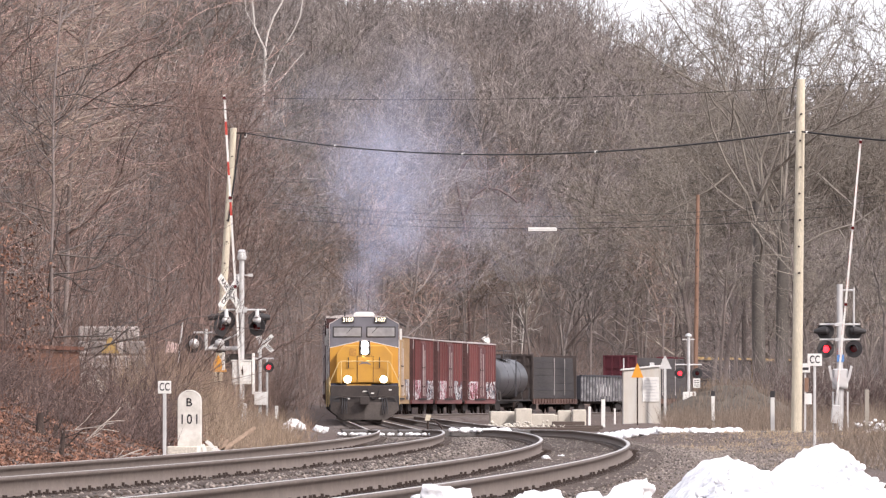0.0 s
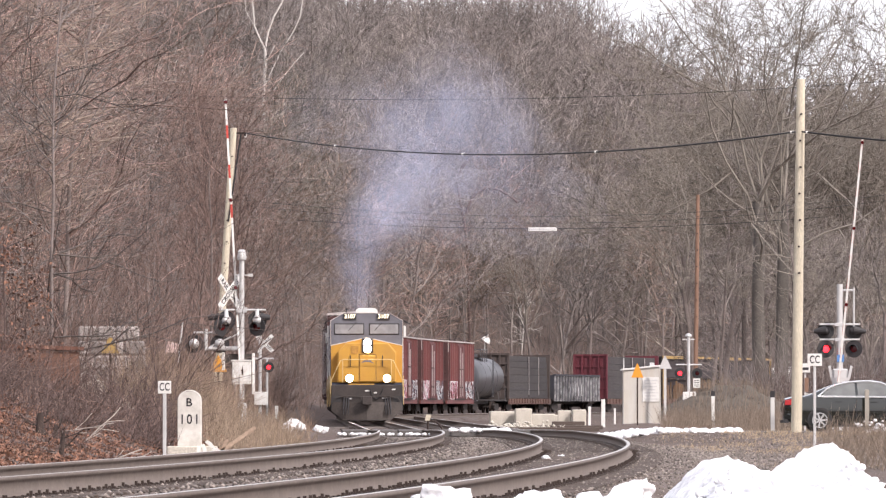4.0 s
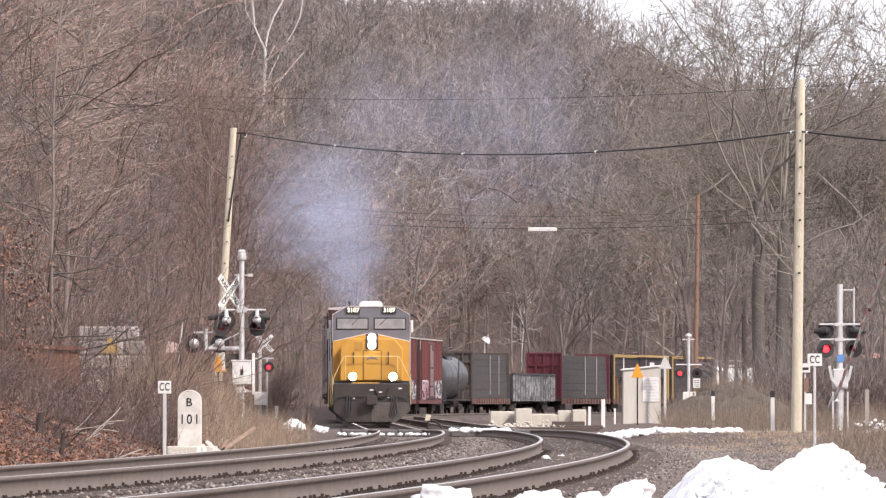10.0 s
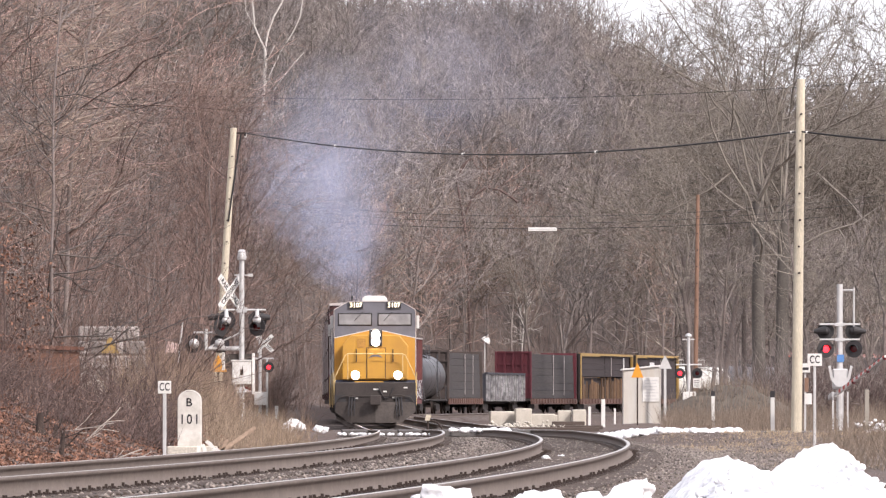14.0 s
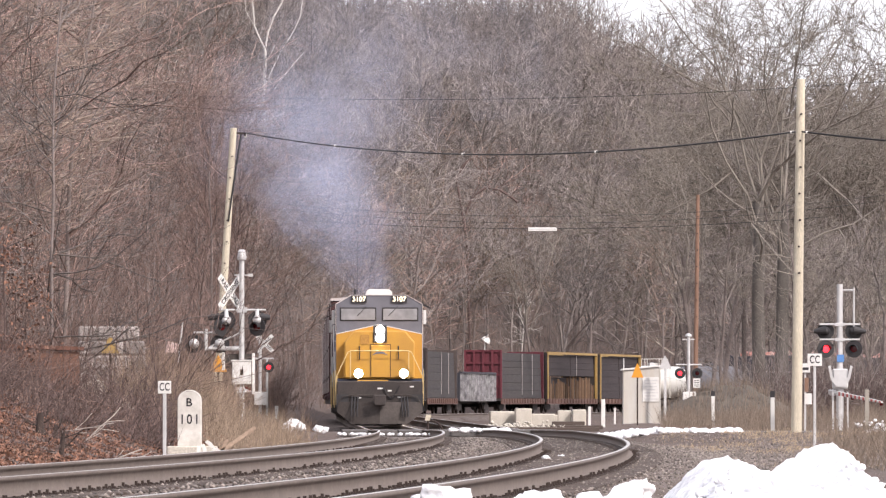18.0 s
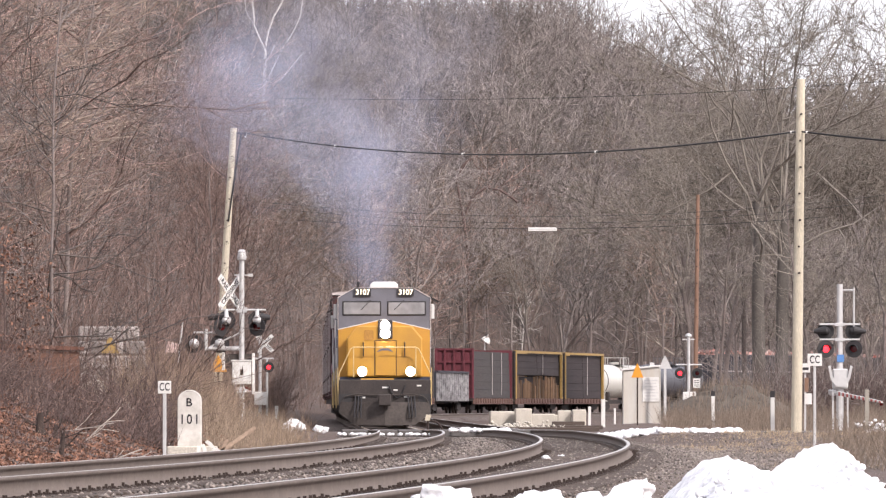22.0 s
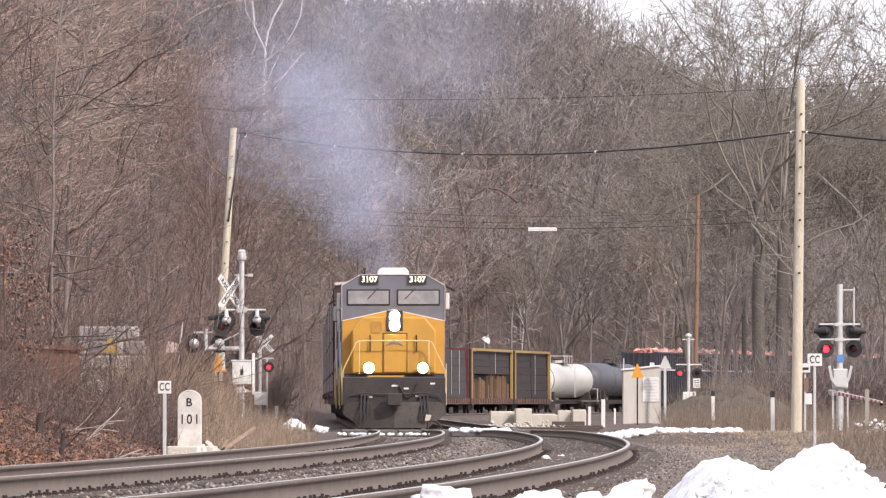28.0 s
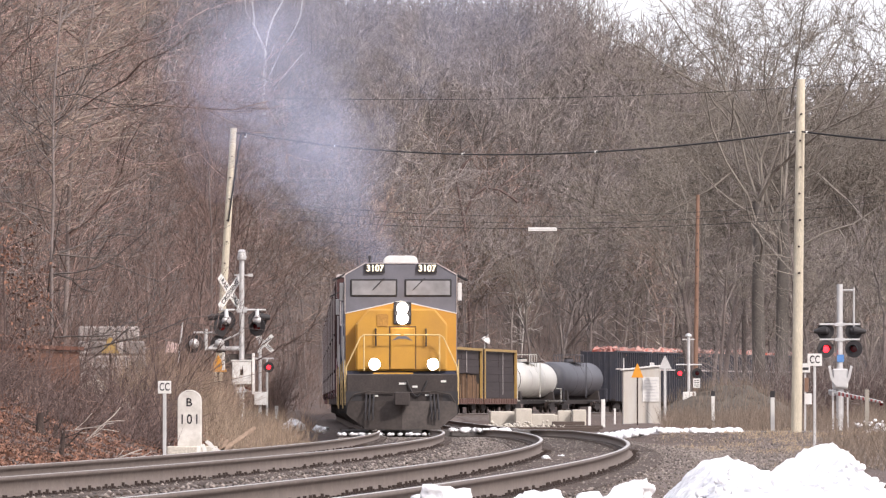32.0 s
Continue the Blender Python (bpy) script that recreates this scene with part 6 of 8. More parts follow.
def truck(parent, y, axles=2, pitch=1.78, wheel_r=0.42):
    """Bogie: two side frames, a bolster and the wheels."""
    fr = Shape()
    for s in (-1, 1):
        half = pitch * (axles - 1) / 2 + 0.35
        fr.prism([(y - half, 0.35), (y - half, 0.62), (y - half * 0.45, 0.72), (y + half * 0.45, 0.72), (y + half, 0.62), (y + half, 0.35), (y + half * 0.5, 0.22), (y - half * 0.5, 0.22)], s * 1.0 - 0.08, s * 1.0 + 0.08, "x")
    fr.box(-1.0, 1.0, y - 0.2, y + 0.2, 0.45, 0.75)
    tr = part("truck", fr, GRIME, parent, "grimy cast steel bogie")
    for i in range(axles):
        yy = y + (i - (axles - 1) / 2) * pitch
        for s in (-1, 1):
            w = Shape().tube((s * 0.69, yy, wheel_r), (s * 0.82, yy, wheel_r), wheel_r, wheel_r, 16)
            part("wheel", w, IRON, tr)
    return tr


def under(parent, length, z=0.95):
    sh = Shape().box(-0.25, 0.25, -length / 2, length / 2, z - 0.25, z)
    for s in (-1, 1):
        sh.box(-0.16, 0.16, s * length / 2 - 0.3, s * length / 2 + 0.4, 0.75, 0.98)
    part("underframe", sh, GRIME, parent)
    for s in (-1, 1):
        truck(parent, s * (length / 2 - 2.3))


def ladder(parent, x, y, z0, z1, mat):
    sh = Shape()
    for s in (-0.2, 0.2):
        sh.box(x - 0.02, x + 0.02, y + s - 0.02, y + s + 0.02, z0, z1)
    k = int((z1 - z0) / 0.38)
    for i in range(1, k + 1):
        sh.box(x - 0.015, x + 0.015, y - 0.2, y + 0.2, z0 + i * 0.38 - 0.015, z0 + i * 0.38 + 0.015)
    part("ladder", sh, mat, parent)


def scribble(parent, rng, x, y0, y1, z0, z1, count, mats):
    """Unreadable sprayed shapes as low raised strokes on a car's side."""
    for mat in mats:
        sh = Shape()
        for _ in range(count):
            y, z = rng.uniform(y0, y1), rng.uniform(z0, z1)
            pts = [(y, z)]
            for _ in range(4):
                pts.append((min(max(pts[-1][0] + rng.normal(0, 0.5), y0), y1), min(max(pts[-1][1] + rng.normal(0, 0.35), z0), z1)))
            for (a, b), (c, d) in zip(pts, pts[1:]):
                n = Vector((d - b, a - c)).normalized() * rng.uniform(0.02, 0.055)
                sh.prism([(a - n.x, b - n.y), (c - n.x, d - n.y), (c + n.x, d + n.y), (a + n.x, b + n.y)], x, x + 0.004 + rng.random() * 0.008, "x")
        tagged(part("graffiti", sh, mat, parent, "unreadable sprayed graffiti"), kind="stuff")


def boxcar(seed, paint, label):
    rng = np.random.default_rng(seed + 1)
    root = thing("boxcar", Matrix(), label, "boxcar", "freight cars of the train")
    L, h = 15.8, 5.28
    part("body", Shape().box(-1.42, 1.42, -L / 2, L / 2, 0.95, h - 0.12), paint, root, bevel=0.03)
    for y in (-L / 2 - 0.45, L / 2 + 0.45):
        part("end_platform", Shape().box(-1.3, 1.3, y - 0.4, y + 0.4, 0.9, 1.0), GRIME, root)
    part("roof", Shape().prism([(-1.52, h - 0.15), (-1.52, h - 0.06), (0, h + 0.06), (1.52, h - 0.06), (1.52, h - 0.15)], -L / 2 - 0.08, L / 2 + 0.08), ROOFGREY, root, "pale weathered metal roof")
    for s in (-1, 1):
        for y in np.linspace(-L / 2 + 0.35, L / 2 - 0.35, 15):
            if abs(y) > 2.0:
                part("side_post", Shape().box(*sorted((s * 1.42, s * 1.50)), y - 0.07, y + 0.07, 1.0, h - 0.16), paint, root)
        door = part("door", Shape().box(*sorted((s * 1.424, s * 1.53)), -1.75, 1.75, 1.1, h - 0.35), BOXDOOR if paint is BOXRED else paint, root, "darker sliding door with upright locking bars", bevel=0.02)
        for y in (-1.62, -0.54, 0.54, 1.62):
            part("door_rib", Shape().box(*sorted((s * 1.53, s * 1.56)), y - 0.05, y + 0.05, 1.15, h - 0.4), BOXDOOR if paint is BOXRED else paint, door)
        for y, z1 in ((-0.95, h - 0.5), (0.3, h - 0.9)):
            part("locking_bar", Shape().tube((s * 1.575, y, 1.25), (s * 1.575, y, z1), 0.026, n=6), ROOFGREY, door, "worn bright locking bar")
            for z in (1.9, 3.2):
                part("bar_guide", Shape().box(*sorted((s * 1.53, s * 1.59)), y - 0.16, y + 0.16, z - 0.05, z + 0.05), GRIME, door)
        part("sill", Shape().box(*sorted((s * 1.32, s * 1.46)), -L / 2, L / 2, 0.72, 1.0), paint, root)
        part("side_track", Shape().box(*sorted((s * 1.42, s * 1.56)), -3.6, 1.9, 1.0, 1.09), GRIME, root)
        for y in (-L / 2 + 0.1, L / 2 - 0.1):
            part("corner_panel", Shape().box(*sorted((s * 1.424, s * 1.505)), y - 0.1, y + 0.1, 0.95, h - 0.18), BOXEND, root, "dark corner panel")
        ladder(root, s * 1.56, -L / 2 + 0.45, 1.0, h - 0.3, BOXEND)
        part("placard", Shape().box(*sorted((s * 1.506, s * 1.52)), -L / 2 + 0.02, -L / 2 + 0.34, h - 0.85, h - 0.2), ROOFGREY, root, "pale corner plate under the roof")
        for a, b, mats in ((-L / 2 + 0.4, -2.3, (GRAFFITI, GRAFFITI_P)), (2.3, L / 2 - 0.5, (GRAFFITI, GRAFFITI_B))):
            scribble(root, rng, 1.505 if s > 0 else -1.517, a, b, 1.05, 2.3, 20, mats)
    for y in (-L / 2, L / 2):
        part("end_wall", Shape().box(-1.42, 1.42, y - 0.03, y + 0.03, 0.95, h - 0.2), BOXEND, root, "dark end wall")
        for i in range(7):
            z = 1.3 + i * 0.55
            part("end_rib", Shape().tube((-1.36, y, z), (1.36, y, z), 0.09, n=8), BOXEND, root)
    under(root, L + 0.6)
    return root, L + 2.7


def tank_car(mat, label, L=13.5, r=1.5, axis=2.75):
    root = thing("tank_car", Matrix(), label, "tank car", "freight cars of the train")
    prof = [(0.25, -L / 2), (r * 0.6, -L / 2 + 0.12), (r * 0.88, -L / 2 + 0.4), (r, -L / 2 + 0.85), (r, L / 2 - 0.85), (r * 0.88, L / 2 - 0.4), (r * 0.6, L / 2 - 0.12), (0.25, L / 2)]
    part("tank", Shape().lathe(prof, 32, Matrix.Translation((0, 0, axis)) @ pose(0, 0, 0, -90)), mat, root, smooth=True)
    for y in (-3, 0, 3):
        part("weld_band", Shape().lathe([(r + 0.006, y - 0.06), (r + 0.02, y - 0.05), (r + 0.02, y + 0.05), (r + 0.006, y + 0.06)], 32, Matrix.Translation((0, 0, axis)) @ pose(0, 0, 0, -90)), mat, root)
    dome = part("dome", Shape().tube((0, 0, axis + r - 0.1), (0, 0, axis + r + 0.25), 0.42, n=16), mat, root)
    part("hatch", Shape().tube((0, 0, axis + r + 0.25), (0, 0, axis + r + 0.36), 0.3, n=12), GRIME, dome)
    for s in (-0.9, 0.9):
        for y in (-1.6, -0.6, 0.6, 1.6):
            part("rail_post", Shape().box(s - 0.025, s + 0.025, y - 0.025, y + 0.025, axis + r - 0.35, axis + r + 0.58), mat, root)
        part("platform_rail", Shape().box(s - 0.025, s + 0.025, -1.6, 1.6, axis + r + 0.58, axis + r + 0.63), mat, root)
    for y in (-1.6, 1.6):
        part("platform_rail", Shape().box(-0.87, 0.87, y - 0.025, y + 0.025, axis + r + 0.585, axis + r + 0.625), mat, root)
    if mat is TANKWHITE:
        for y in (-L / 2 + 0.95, L / 2 - 1.2):
            part("end_band", Shape().lathe([(r + 0.004, y - 0.02), (r + 0.014, y), (r + 0.014, y + 0.24), (r + 0.004, y + 0.26)], 32, Matrix.Translation((0, 0, axis)) @ pose(0, 0, 0, -90)), GRIME, root, "dark band round the tank end")
    part("platform", Shape().box(-0.95, 0.95, -1.7, 1.7, axis + r - 0.02, axis + r + 0.03), GRIME, root)
    for s in (-1, 1):
        ladder(root, s * (r + 0.03), 0.3, 1.2, axis + r, mat)
        sad = Shape().prism([(-1.3, 1.0), (1.3, 1.0), (1.2, axis - 0.9), (-1.2, axis - 0.9)], s * (L / 2 - 2) - 0.3, s * (L / 2 - 2) + 0.3)
        part("saddle", sad, GRIME, root)
        hr = Shape().box(-1.45, 1.45, s * (L / 2 + 0.5) - 0.03, s * (L / 2 + 0.5) + 0.03, 1.9, 1.95)
        for x in (-1.42, 1.42):
            hr.box(x - 0.03, x + 0.03, s * (L / 2 + 0.5) - 0.03, s * (L / 2 + 0.5) + 0.03, 0.95, 1.92)
        hr.box(-1.5, 1.5, s * (L / 2 + 0.15) - 0.4, s * (L / 2 + 0.15) + 0.4, 0.9, 0.98)
        part("end_handrail", hr, mat, root)
        part("side_rail", Shape().box(s * 1.5 - 0.04, s * 1.5 + 0.04, -L / 2, L / 2, 0.95, 1.03), GRIME, root)
    under(root, L + 1.2)
    return root, L + 2.4


def bulkhead_flat(frame_mat, wrap, label, L=18.0, h=4.65, open_low=False, beam=False):
    """Flat car with end walls, a load of wrapped lumber and stakes."""
    root = thing("bulkhead_flatcar", Matrix(), label, "flatcar", "freight cars of the train")
    part("deck", Shape().box(-1.45, 1.45, -L / 2, L / 2, 0.95, 1.12), GRIME, root)
    for s in (-1, 1):
        part("side_sill", Shape().box(s * 1.45 - 0.06, s * 1.45 + 0.06, -L / 2, L / 2, 0.68, 1.1), RUSTSILL, root)
        for y in np.arange(-L / 2 + 0.7, L / 2 - 0.4, 1.25):
            part("stake_pocket", Shape().box(s * 1.51, s * 1.58, y - 0.08, y + 0.08, 0.75, 1.08), RUSTSILL, root)
    for s in (-1, 1):
        y = s * (L / 2 - 0.25)
        wall = part("bulkhead", Shape().box(-1.45, 1.45, y - 0.05, y + 0.05, 1.12, h), GRIME if beam else frame_mat, root, "steel end wall with a grid of ribs")
        for x in (-1.38, -0.7, 0, 0.7, 1.38):
            part("upright", Shape().box(x - 0.07, x + 0.07, y + s * 0.05, y + s * 0.22, 1.12, h), GRIME if beam else frame_mat, wall)
        for z in (2.0, 2.9, 3.8, h - 0.08):
            part("cross_rib", Shape().box(-1.45, 1.45, y + s * 0.05, y + s * 0.18, z - 0.07, z + 0.07), GRIME if beam else frame_mat, wall)
        if beam:
            for x in (-1.42, 1.42):
                part("corner_post", Shape().box(x - 0.09, x + 0.09, y - 0.14, y + 0.14, 1.1, h + 0.02), frame_mat, wall)
    if beam:
        for s in (-1, 1):
            part("top_chord", Shape().box(s * 1.42 - 0.1, s * 1.42 + 0.1, -L / 2 + 0.2, L / 2 - 0.2, h - 0.14, h + 0.04), frame_mat, root, "yellow top beam")
    rng = np.random.default_rng(int(L * 10))
    n = 2
    span = (L - 1.2) / n
    for i in range(n):
        y0 = -L / 2 + 0.6 + i * span
        for j, (z0, z1) in enumerate(((1.14, 1.72), (1.75, 2.3), (2.33, 2.9), (2.93, 3.45), (3.48, 3.95), (3.98, h - 0.22))):
            if open_low and j < 3:
                continue
            for s in (-1, 1):
                a, b = sorted((s * 0.06, s * (1.36 - 0.02 * j)))
                part("wrapped_pack", Shape().box(a, b, y0 + rng.uniform(0.02, 0.14), y0 + span - rng.uniform(0.02, 0.14), z0, z1 + 0.02), wrap, root, "", bevel=0.015)
    if open_low:
        for y in np.linspace(-L / 2 + 0.7, L / 2 - 0.7, 30):
            for s in (-1, 1):
                w, d = rng.uniform(0.05, 0.16), rng.uniform(-0.25, 0.25)
                part("plank", Shape().box(s * 1.2 - 0.06, s * 1.2 + 0.06, y + d - w, y + d + w, 1.12, rng.uniform(2.0, 2.95)), LUMBER, root)
        part("lower_load", Shape().box(-0.9, 0.9, -L / 2 + 0.6, L / 2 - 0.6, 1.13, 2.82), WRAPDARK, root)
    for s in (-1, 1):
        for y in ((0.0, L * 0.24) if not beam else (L * 0.1,)):
            part("strap", Shape().box(*sorted((s * 1.36, s * 1.385)), y - 0.05, y + 0.05, 3.0 if open_low else 1.4, h - 0.25), ROOFGREY, root, "pale tie-down strap")
    under(root, L + 0.4)
    return root, L + 1.5


def gondola(h, mat, label, L=15.5, load=None, seed=1, marks=False):
    rng = np.random.default_rng(seed)
    root = thing("gondola", Matrix(), label, "gondola", "freight cars of the train")
    part("floor", Shape().box(-1.4, 1.4, -L / 2, L / 2, 0.95, 1.1), GRIME, root)
    for s in (-1, 1):
        a, b = sorted((s * 1.36, s * 1.44))
        wall = part("side_wall", Shape().box(a, b, -L / 2, L / 2, 0.9, h), mat, root)
        for y in np.linspace(-L / 2 + 0.15, L / 2 - 0.15, 17):
            part("rib", Shape().box(*sorted((s * 1.44, s * 1.56)), y - 0.10, y + 0.10, 0.9, h), PALERIB if marks else mat, wall)
        part("top_rail", Shape().box(*sorted((s * 1.32, s * 1.58)), -L / 2, L / 2, h - 0.06, h + 0.08), mat, wall)
        part("end_wall", Shape().box(-1.36, 1.36, *sorted((s * L / 2, s * (L / 2 - 0.08))), 0.95, h), mat, root)
        for x in (-1.0, -0.5, 0, 0.5, 1.0):
            part("end_rib", Shape().box(x - 0.06, x + 0.06, *sorted((s * L / 2, s * (L / 2 + 0.1))), 0.95, h), mat, root)
        if h > 4:
            part("belt_rail", Shape().box(*sorted((s * 1.44, s * 1.6)), -L / 2, L / 2, 3.55, 3.66), ROOFGREY, wall, "pale side rail")
    if marks:
        for k, y in enumerate(np.linspace(-L / 2 + 0.15, L / 2 - 0.15, 17)[4:11]):
            z0, z1 = rng.uniform(0.98, 1.3), h - rng.uniform(0.25, 0.7)
            for _ in range(3):
                a, w = y + rng.uniform(0.2, 0.8), rng.uniform(0.08, 0.25)
                part("paint_patch", Shape().box(1.442, 1.45 + 0.004 * rng.random(), a, a + w, z0 + rng.uniform(0, 0.5), z1 - rng.uniform(0, 0.5)), GRAFFITI, root, "flaking pale paint")
    if load:
        sh = Shape()
        for _ in range(190):
            x, y, r = rng.uniform(-1.2, 1.2), rng.triangular(-L / 2 + 0.4, -L / 4 + 2 * (seed % 3), L / 2 - 0.4), rng.uniform(0.12, 0.3)
            m = Matrix.Translation((x, y, h - 0.02 + rng.uniform(-0.1, 0.16))) @ Euler(rng.uniform(0, 6, 3)).to_matrix().to_4x4()
            sh.box(-r, r, -r * 1.4, r * 1.4, -r * 0.3, r * 0.3, m)
        sh.box(-1.3, 1.3, -L / 2 + 0.1, L / 2 - 0.1, h - 0.6, h - 0.25)
        part("scrap_load", sh, load, root, "heaped reddish scrap")
    under(root, L + 0.4)
    return root, L + 1.5


def locomotive(lead=True):
    root = thing("locomotive", Matrix(), "orange-yellow and dark grey diesel locomotive with lit headlamps" if lead else "dark blue diesel locomotive coupled behind the first", "locomotive", "locomotives of the train")
    L = 22.3
    f = -L / 2
    nose_mat, cab_mat = (LYELLOW, LGREY) if lead else (LBLUE, LBLUE)
    # underframe, walkways and tank
    part("walkway", Shape().box(-1.52, 1.52, f + 0.9, -f - 0.9, 1.42, 1.6), LBLUE, root)
    part("fuel_tank", Shape().prism([(-1.3, 0.55), (-1.45, 0.9), (-1.45, 1.4), (1.45, 1.4), (1.45, 0.9), (1.3, 0.55)], -3.2, 3.2), GRIME, root)
    for y in (f + 4.2, -f - 4.2):
        truck(root, y, 3, 1.85, 0.52)
    # pilot: beam, plow, steps, coupler, hoses
    for s in (1,) if not lead else (-1, 1):
        e = s * (L / 2)
        beam = part("pilot_beam", Shape().box(-1.5, 1.5, *sorted((e, e - s * 0.35)), 0.75, 1.52), GRIME, root, bevel=0.03)
        plow = Shape()
        y0, y1 = e + s * 0.05, e + s * 0.55
        top, low = 0.80, 0.05
        vs = [(-1.45, y0, top), (0, y1 - s * 0.1, top), (1.45, y0, top), (0.97, y0 + s * 0.2, low), (0, y1, low), (-0.97, y0 + s * 0.2, low), (-1.5, y0, 0.45), (1.5, y0, 0.45)]
        vs2 = [(x, y - s * 0.06, z) for x, y, z in vs]
        plow.add(vs, [(0, 1, 4, 5, 6), (1, 2, 7, 3, 4)])
        plow.add(vs2, [(6, 5, 4, 1, 0), (4, 3, 7, 2, 1)])
        part("plow", plow, PLOW, root, "grimy grey snowplow pilot")
        part("coupler", Shape().box(-0.14, 0.14, *sorted((e, e + s * 0.75)), 0.72, 1.0).box(-0.22, 0.2, *sorted((e + s * 0.55, e + s * 0.85)), 0.68, 1.05), GRIME, root, bevel=0.03)
        part("cable", Shape().chain([(0.12 + 0.07 * i, e + s * 0.06, 1.35 - 0.42 * math.sin(math.pi * i / 8)) for i in range(9)], 0.022), BLACK, root)
        for x in (-1, 1):
            st = Shape()
            for z in (0.5, 0.82, 1.14):
                st.box(*sorted((x * 1.12, x * 1.52)), *sorted((e - s * 0.42, e - s * 0.75)), z, z + 0.05)
            st.box(*sorted((x * 1.08, x * 1.12)), *sorted((e - s * 0.42, e - s * 0.75)), 0.45, 1.45)
            part("steps", st, GRIME, root)
            # thin black panel stands in for the shaded recess behind the steps
            part("step_well", Shape().box(*sorted((x * 1.10, x * 1.515)), *sorted((e + s * 0.004, e - s * 0.02)), 0.46, 1.06), BLACK, root, "black panel painted for the shaded step well")
            part("corner_handrail", Shape().chain([(x * 1.53, e - s * 0.8, 0.7), (x * 1.54, e - s * 0.8, 1.3), (x * 1.54, e - s * 0.8, 1.9)], 0.016), RAILYEL, root, "pale yellow grab rail")
            part("uncoupling_lever", Shape().chain([(x * 0.2, e + s * 0.07, 1.02), (x * 0.9, e + s * 0.09, 1.06), (x * 1.3, e + s * 0.08, 0.98), (x * 1.42, e + s * 0.08, 0.78)], 0.018), PLOW, root, "bent steel lever")
            part("hose_bracket", Shape().box(*sorted((x * 0.72, x * 1.0)), *sorted((e + s * 0.002, e + s * 0.09)), 0.98, 1.06), PLOW, root)
            for k in range(3):
                part("air_hose", Shape().chain([(x * (0.76 + 0.1 * k), e + s * 0.06, 1.0), (x * (0.77 + 0.1 * k), e + s * 0.2, 0.8), (x * (0.79 + 0.1 * k), e + s * 0.42, 0.5), (x * (0.79 + 0.1 * k), e + s * 0.44, 0.3)], 0.028), BLACK, root)
        # small white details on the pilot
        for x, z, w in ((-0.72, 0.92, 0.16), (0.02, 1.24, 0.2), (0.35, 1.16, 0.14), (1.12, 1.3, 0.14), (0.72, 0.94, 0.2)):
            part("data_plate", Shape().box(x - w / 2, x + w / 2, *sorted((e + s * 0.002, e + s * 0.012)), z, z + 0.05), WHITE, beam)
    # hood, radiator and details
    part("hood", Shape().prism([(-1.0, 1.6), (-1.0, 3.95), (-0.75, 4.2), (0.75, 4.2), (1.0, 3.95), (1.0, 1.6)], f + 6.0, 5.6), LBLUE, root, bevel=0.02)
    part("radiator", Shape().prism([(-1.05, 1.6), (-1.05, 3.2), (-1.5, 3.75), (-1.5, 4.25), (-1.2, 4.4), (1.2, 4.4), (1.5, 4.25), (1.5, 3.75), (1.05, 3.2), (1.05, 1.6)], 5.6, -f - 1.4), LBLUE, root, bevel=0.02)
    part("exhaust_stack", Shape().box(-0.35, 0.35, 0.2, 1.1, 4.2, 4.5), GRIME, root)
    for i in range(11):
        y = f + 6.6 + i * 0.9
        for s in (-1, 1):
            part("hood_door", Shape().box(*sorted((s * 1.0, s * 1.025)), y, y + 0.82, 1.75, 3.75), LBLUE, root)
    # cab
    c0, c1 = f + 2.0, f + 5.4
    part("cab", Shape().prism([(-1.53, 1.6), (-1.53, 4.2), (-0.98, 4.5), (0.98, 4.5), (1.53, 4.2), (1.53, 1.6)], c0, c1), cab_mat, root, "dark grey cab with a chevron edge", bevel=0.03)
    # grey face with chevron, over the yellow lower face
    part("cab_face", Shape().prism([(-1.51, 1.62), (-1.51, 3.14), (0, 3.47), (1.51, 3.14), (1.51, 1.62)], c0 - 0.05, c0 + 0.05), nose_mat, root, "yellow lower cab face" if lead else "")
    part("chevron_line", Shape().prism([(-1.52, 3.14), (0, 3.47), (1.52, 3.14), (1.52, 3.165), (0, 3.495), (-1.52, 3.165)], c0 - 0.06, c0 + 0.02), WHITE, root, "thin white chevron line")
    part("edge_line", Shape().prism([(-1.535, 3.16), (-1.535, 4.2), (-0.98, 4.505), (0.98, 4.505), (1.535, 4.2), (1.535, 3.16), (1.515, 3.16), (1.515, 4.18), (0.97, 4.485), (-0.97, 4.485), (-1.515, 4.18), (-1.515, 3.16)], c0 - 0.03, c0 + 0.02), ROOFGREY, root, "thin pale edge line")
    for s in (-1, 1):
        xs = sorted((s * 0.10, s * 1.38))
        win = part("windshield", Shape().box(*xs, c0 - 0.035, c0 + 0.01, 3.60, 4.07), BLACK, root, "windshield in a black rubber frame", bevel=0.02)
        part("pane", Shape().box(xs[0] + 0.045, xs[1] - 0.045, c0 - 0.05, c0 - 0.036, 3.645, 4.025), CABGLASS, win)
        part("wiper", Shape().tube((s * 0.55 + 0.1, c0 - 0.07, 4.1), (s * 0.55 - 0.22, c0 - 0.07, 3.78), 0.014, n=6), BLACK, win)
        nb = part("number_board", Shape().box(*sorted((s * 0.44, s * 0.98)), c0 - 0.08, c0 + 0.05, 4.24, 4.47), BLACK, root, "black number board with lit road number")
        if lead:
            words("road_number", "3107", 0.24, DIGIT, nb, pose(s * 0.71, c0 - 0.085, 4.352, 90, 0, 0), "lit pale numerals")
        awn = Shape().prism([(s * 1.53, 4.2), (s * 1.84, 4.05), (s * 1.85, 4.07), (s * 1.53, 4.24)], c0 + 0.8, c0 + 2.2)
        part("awning", awn, BLACK, root)
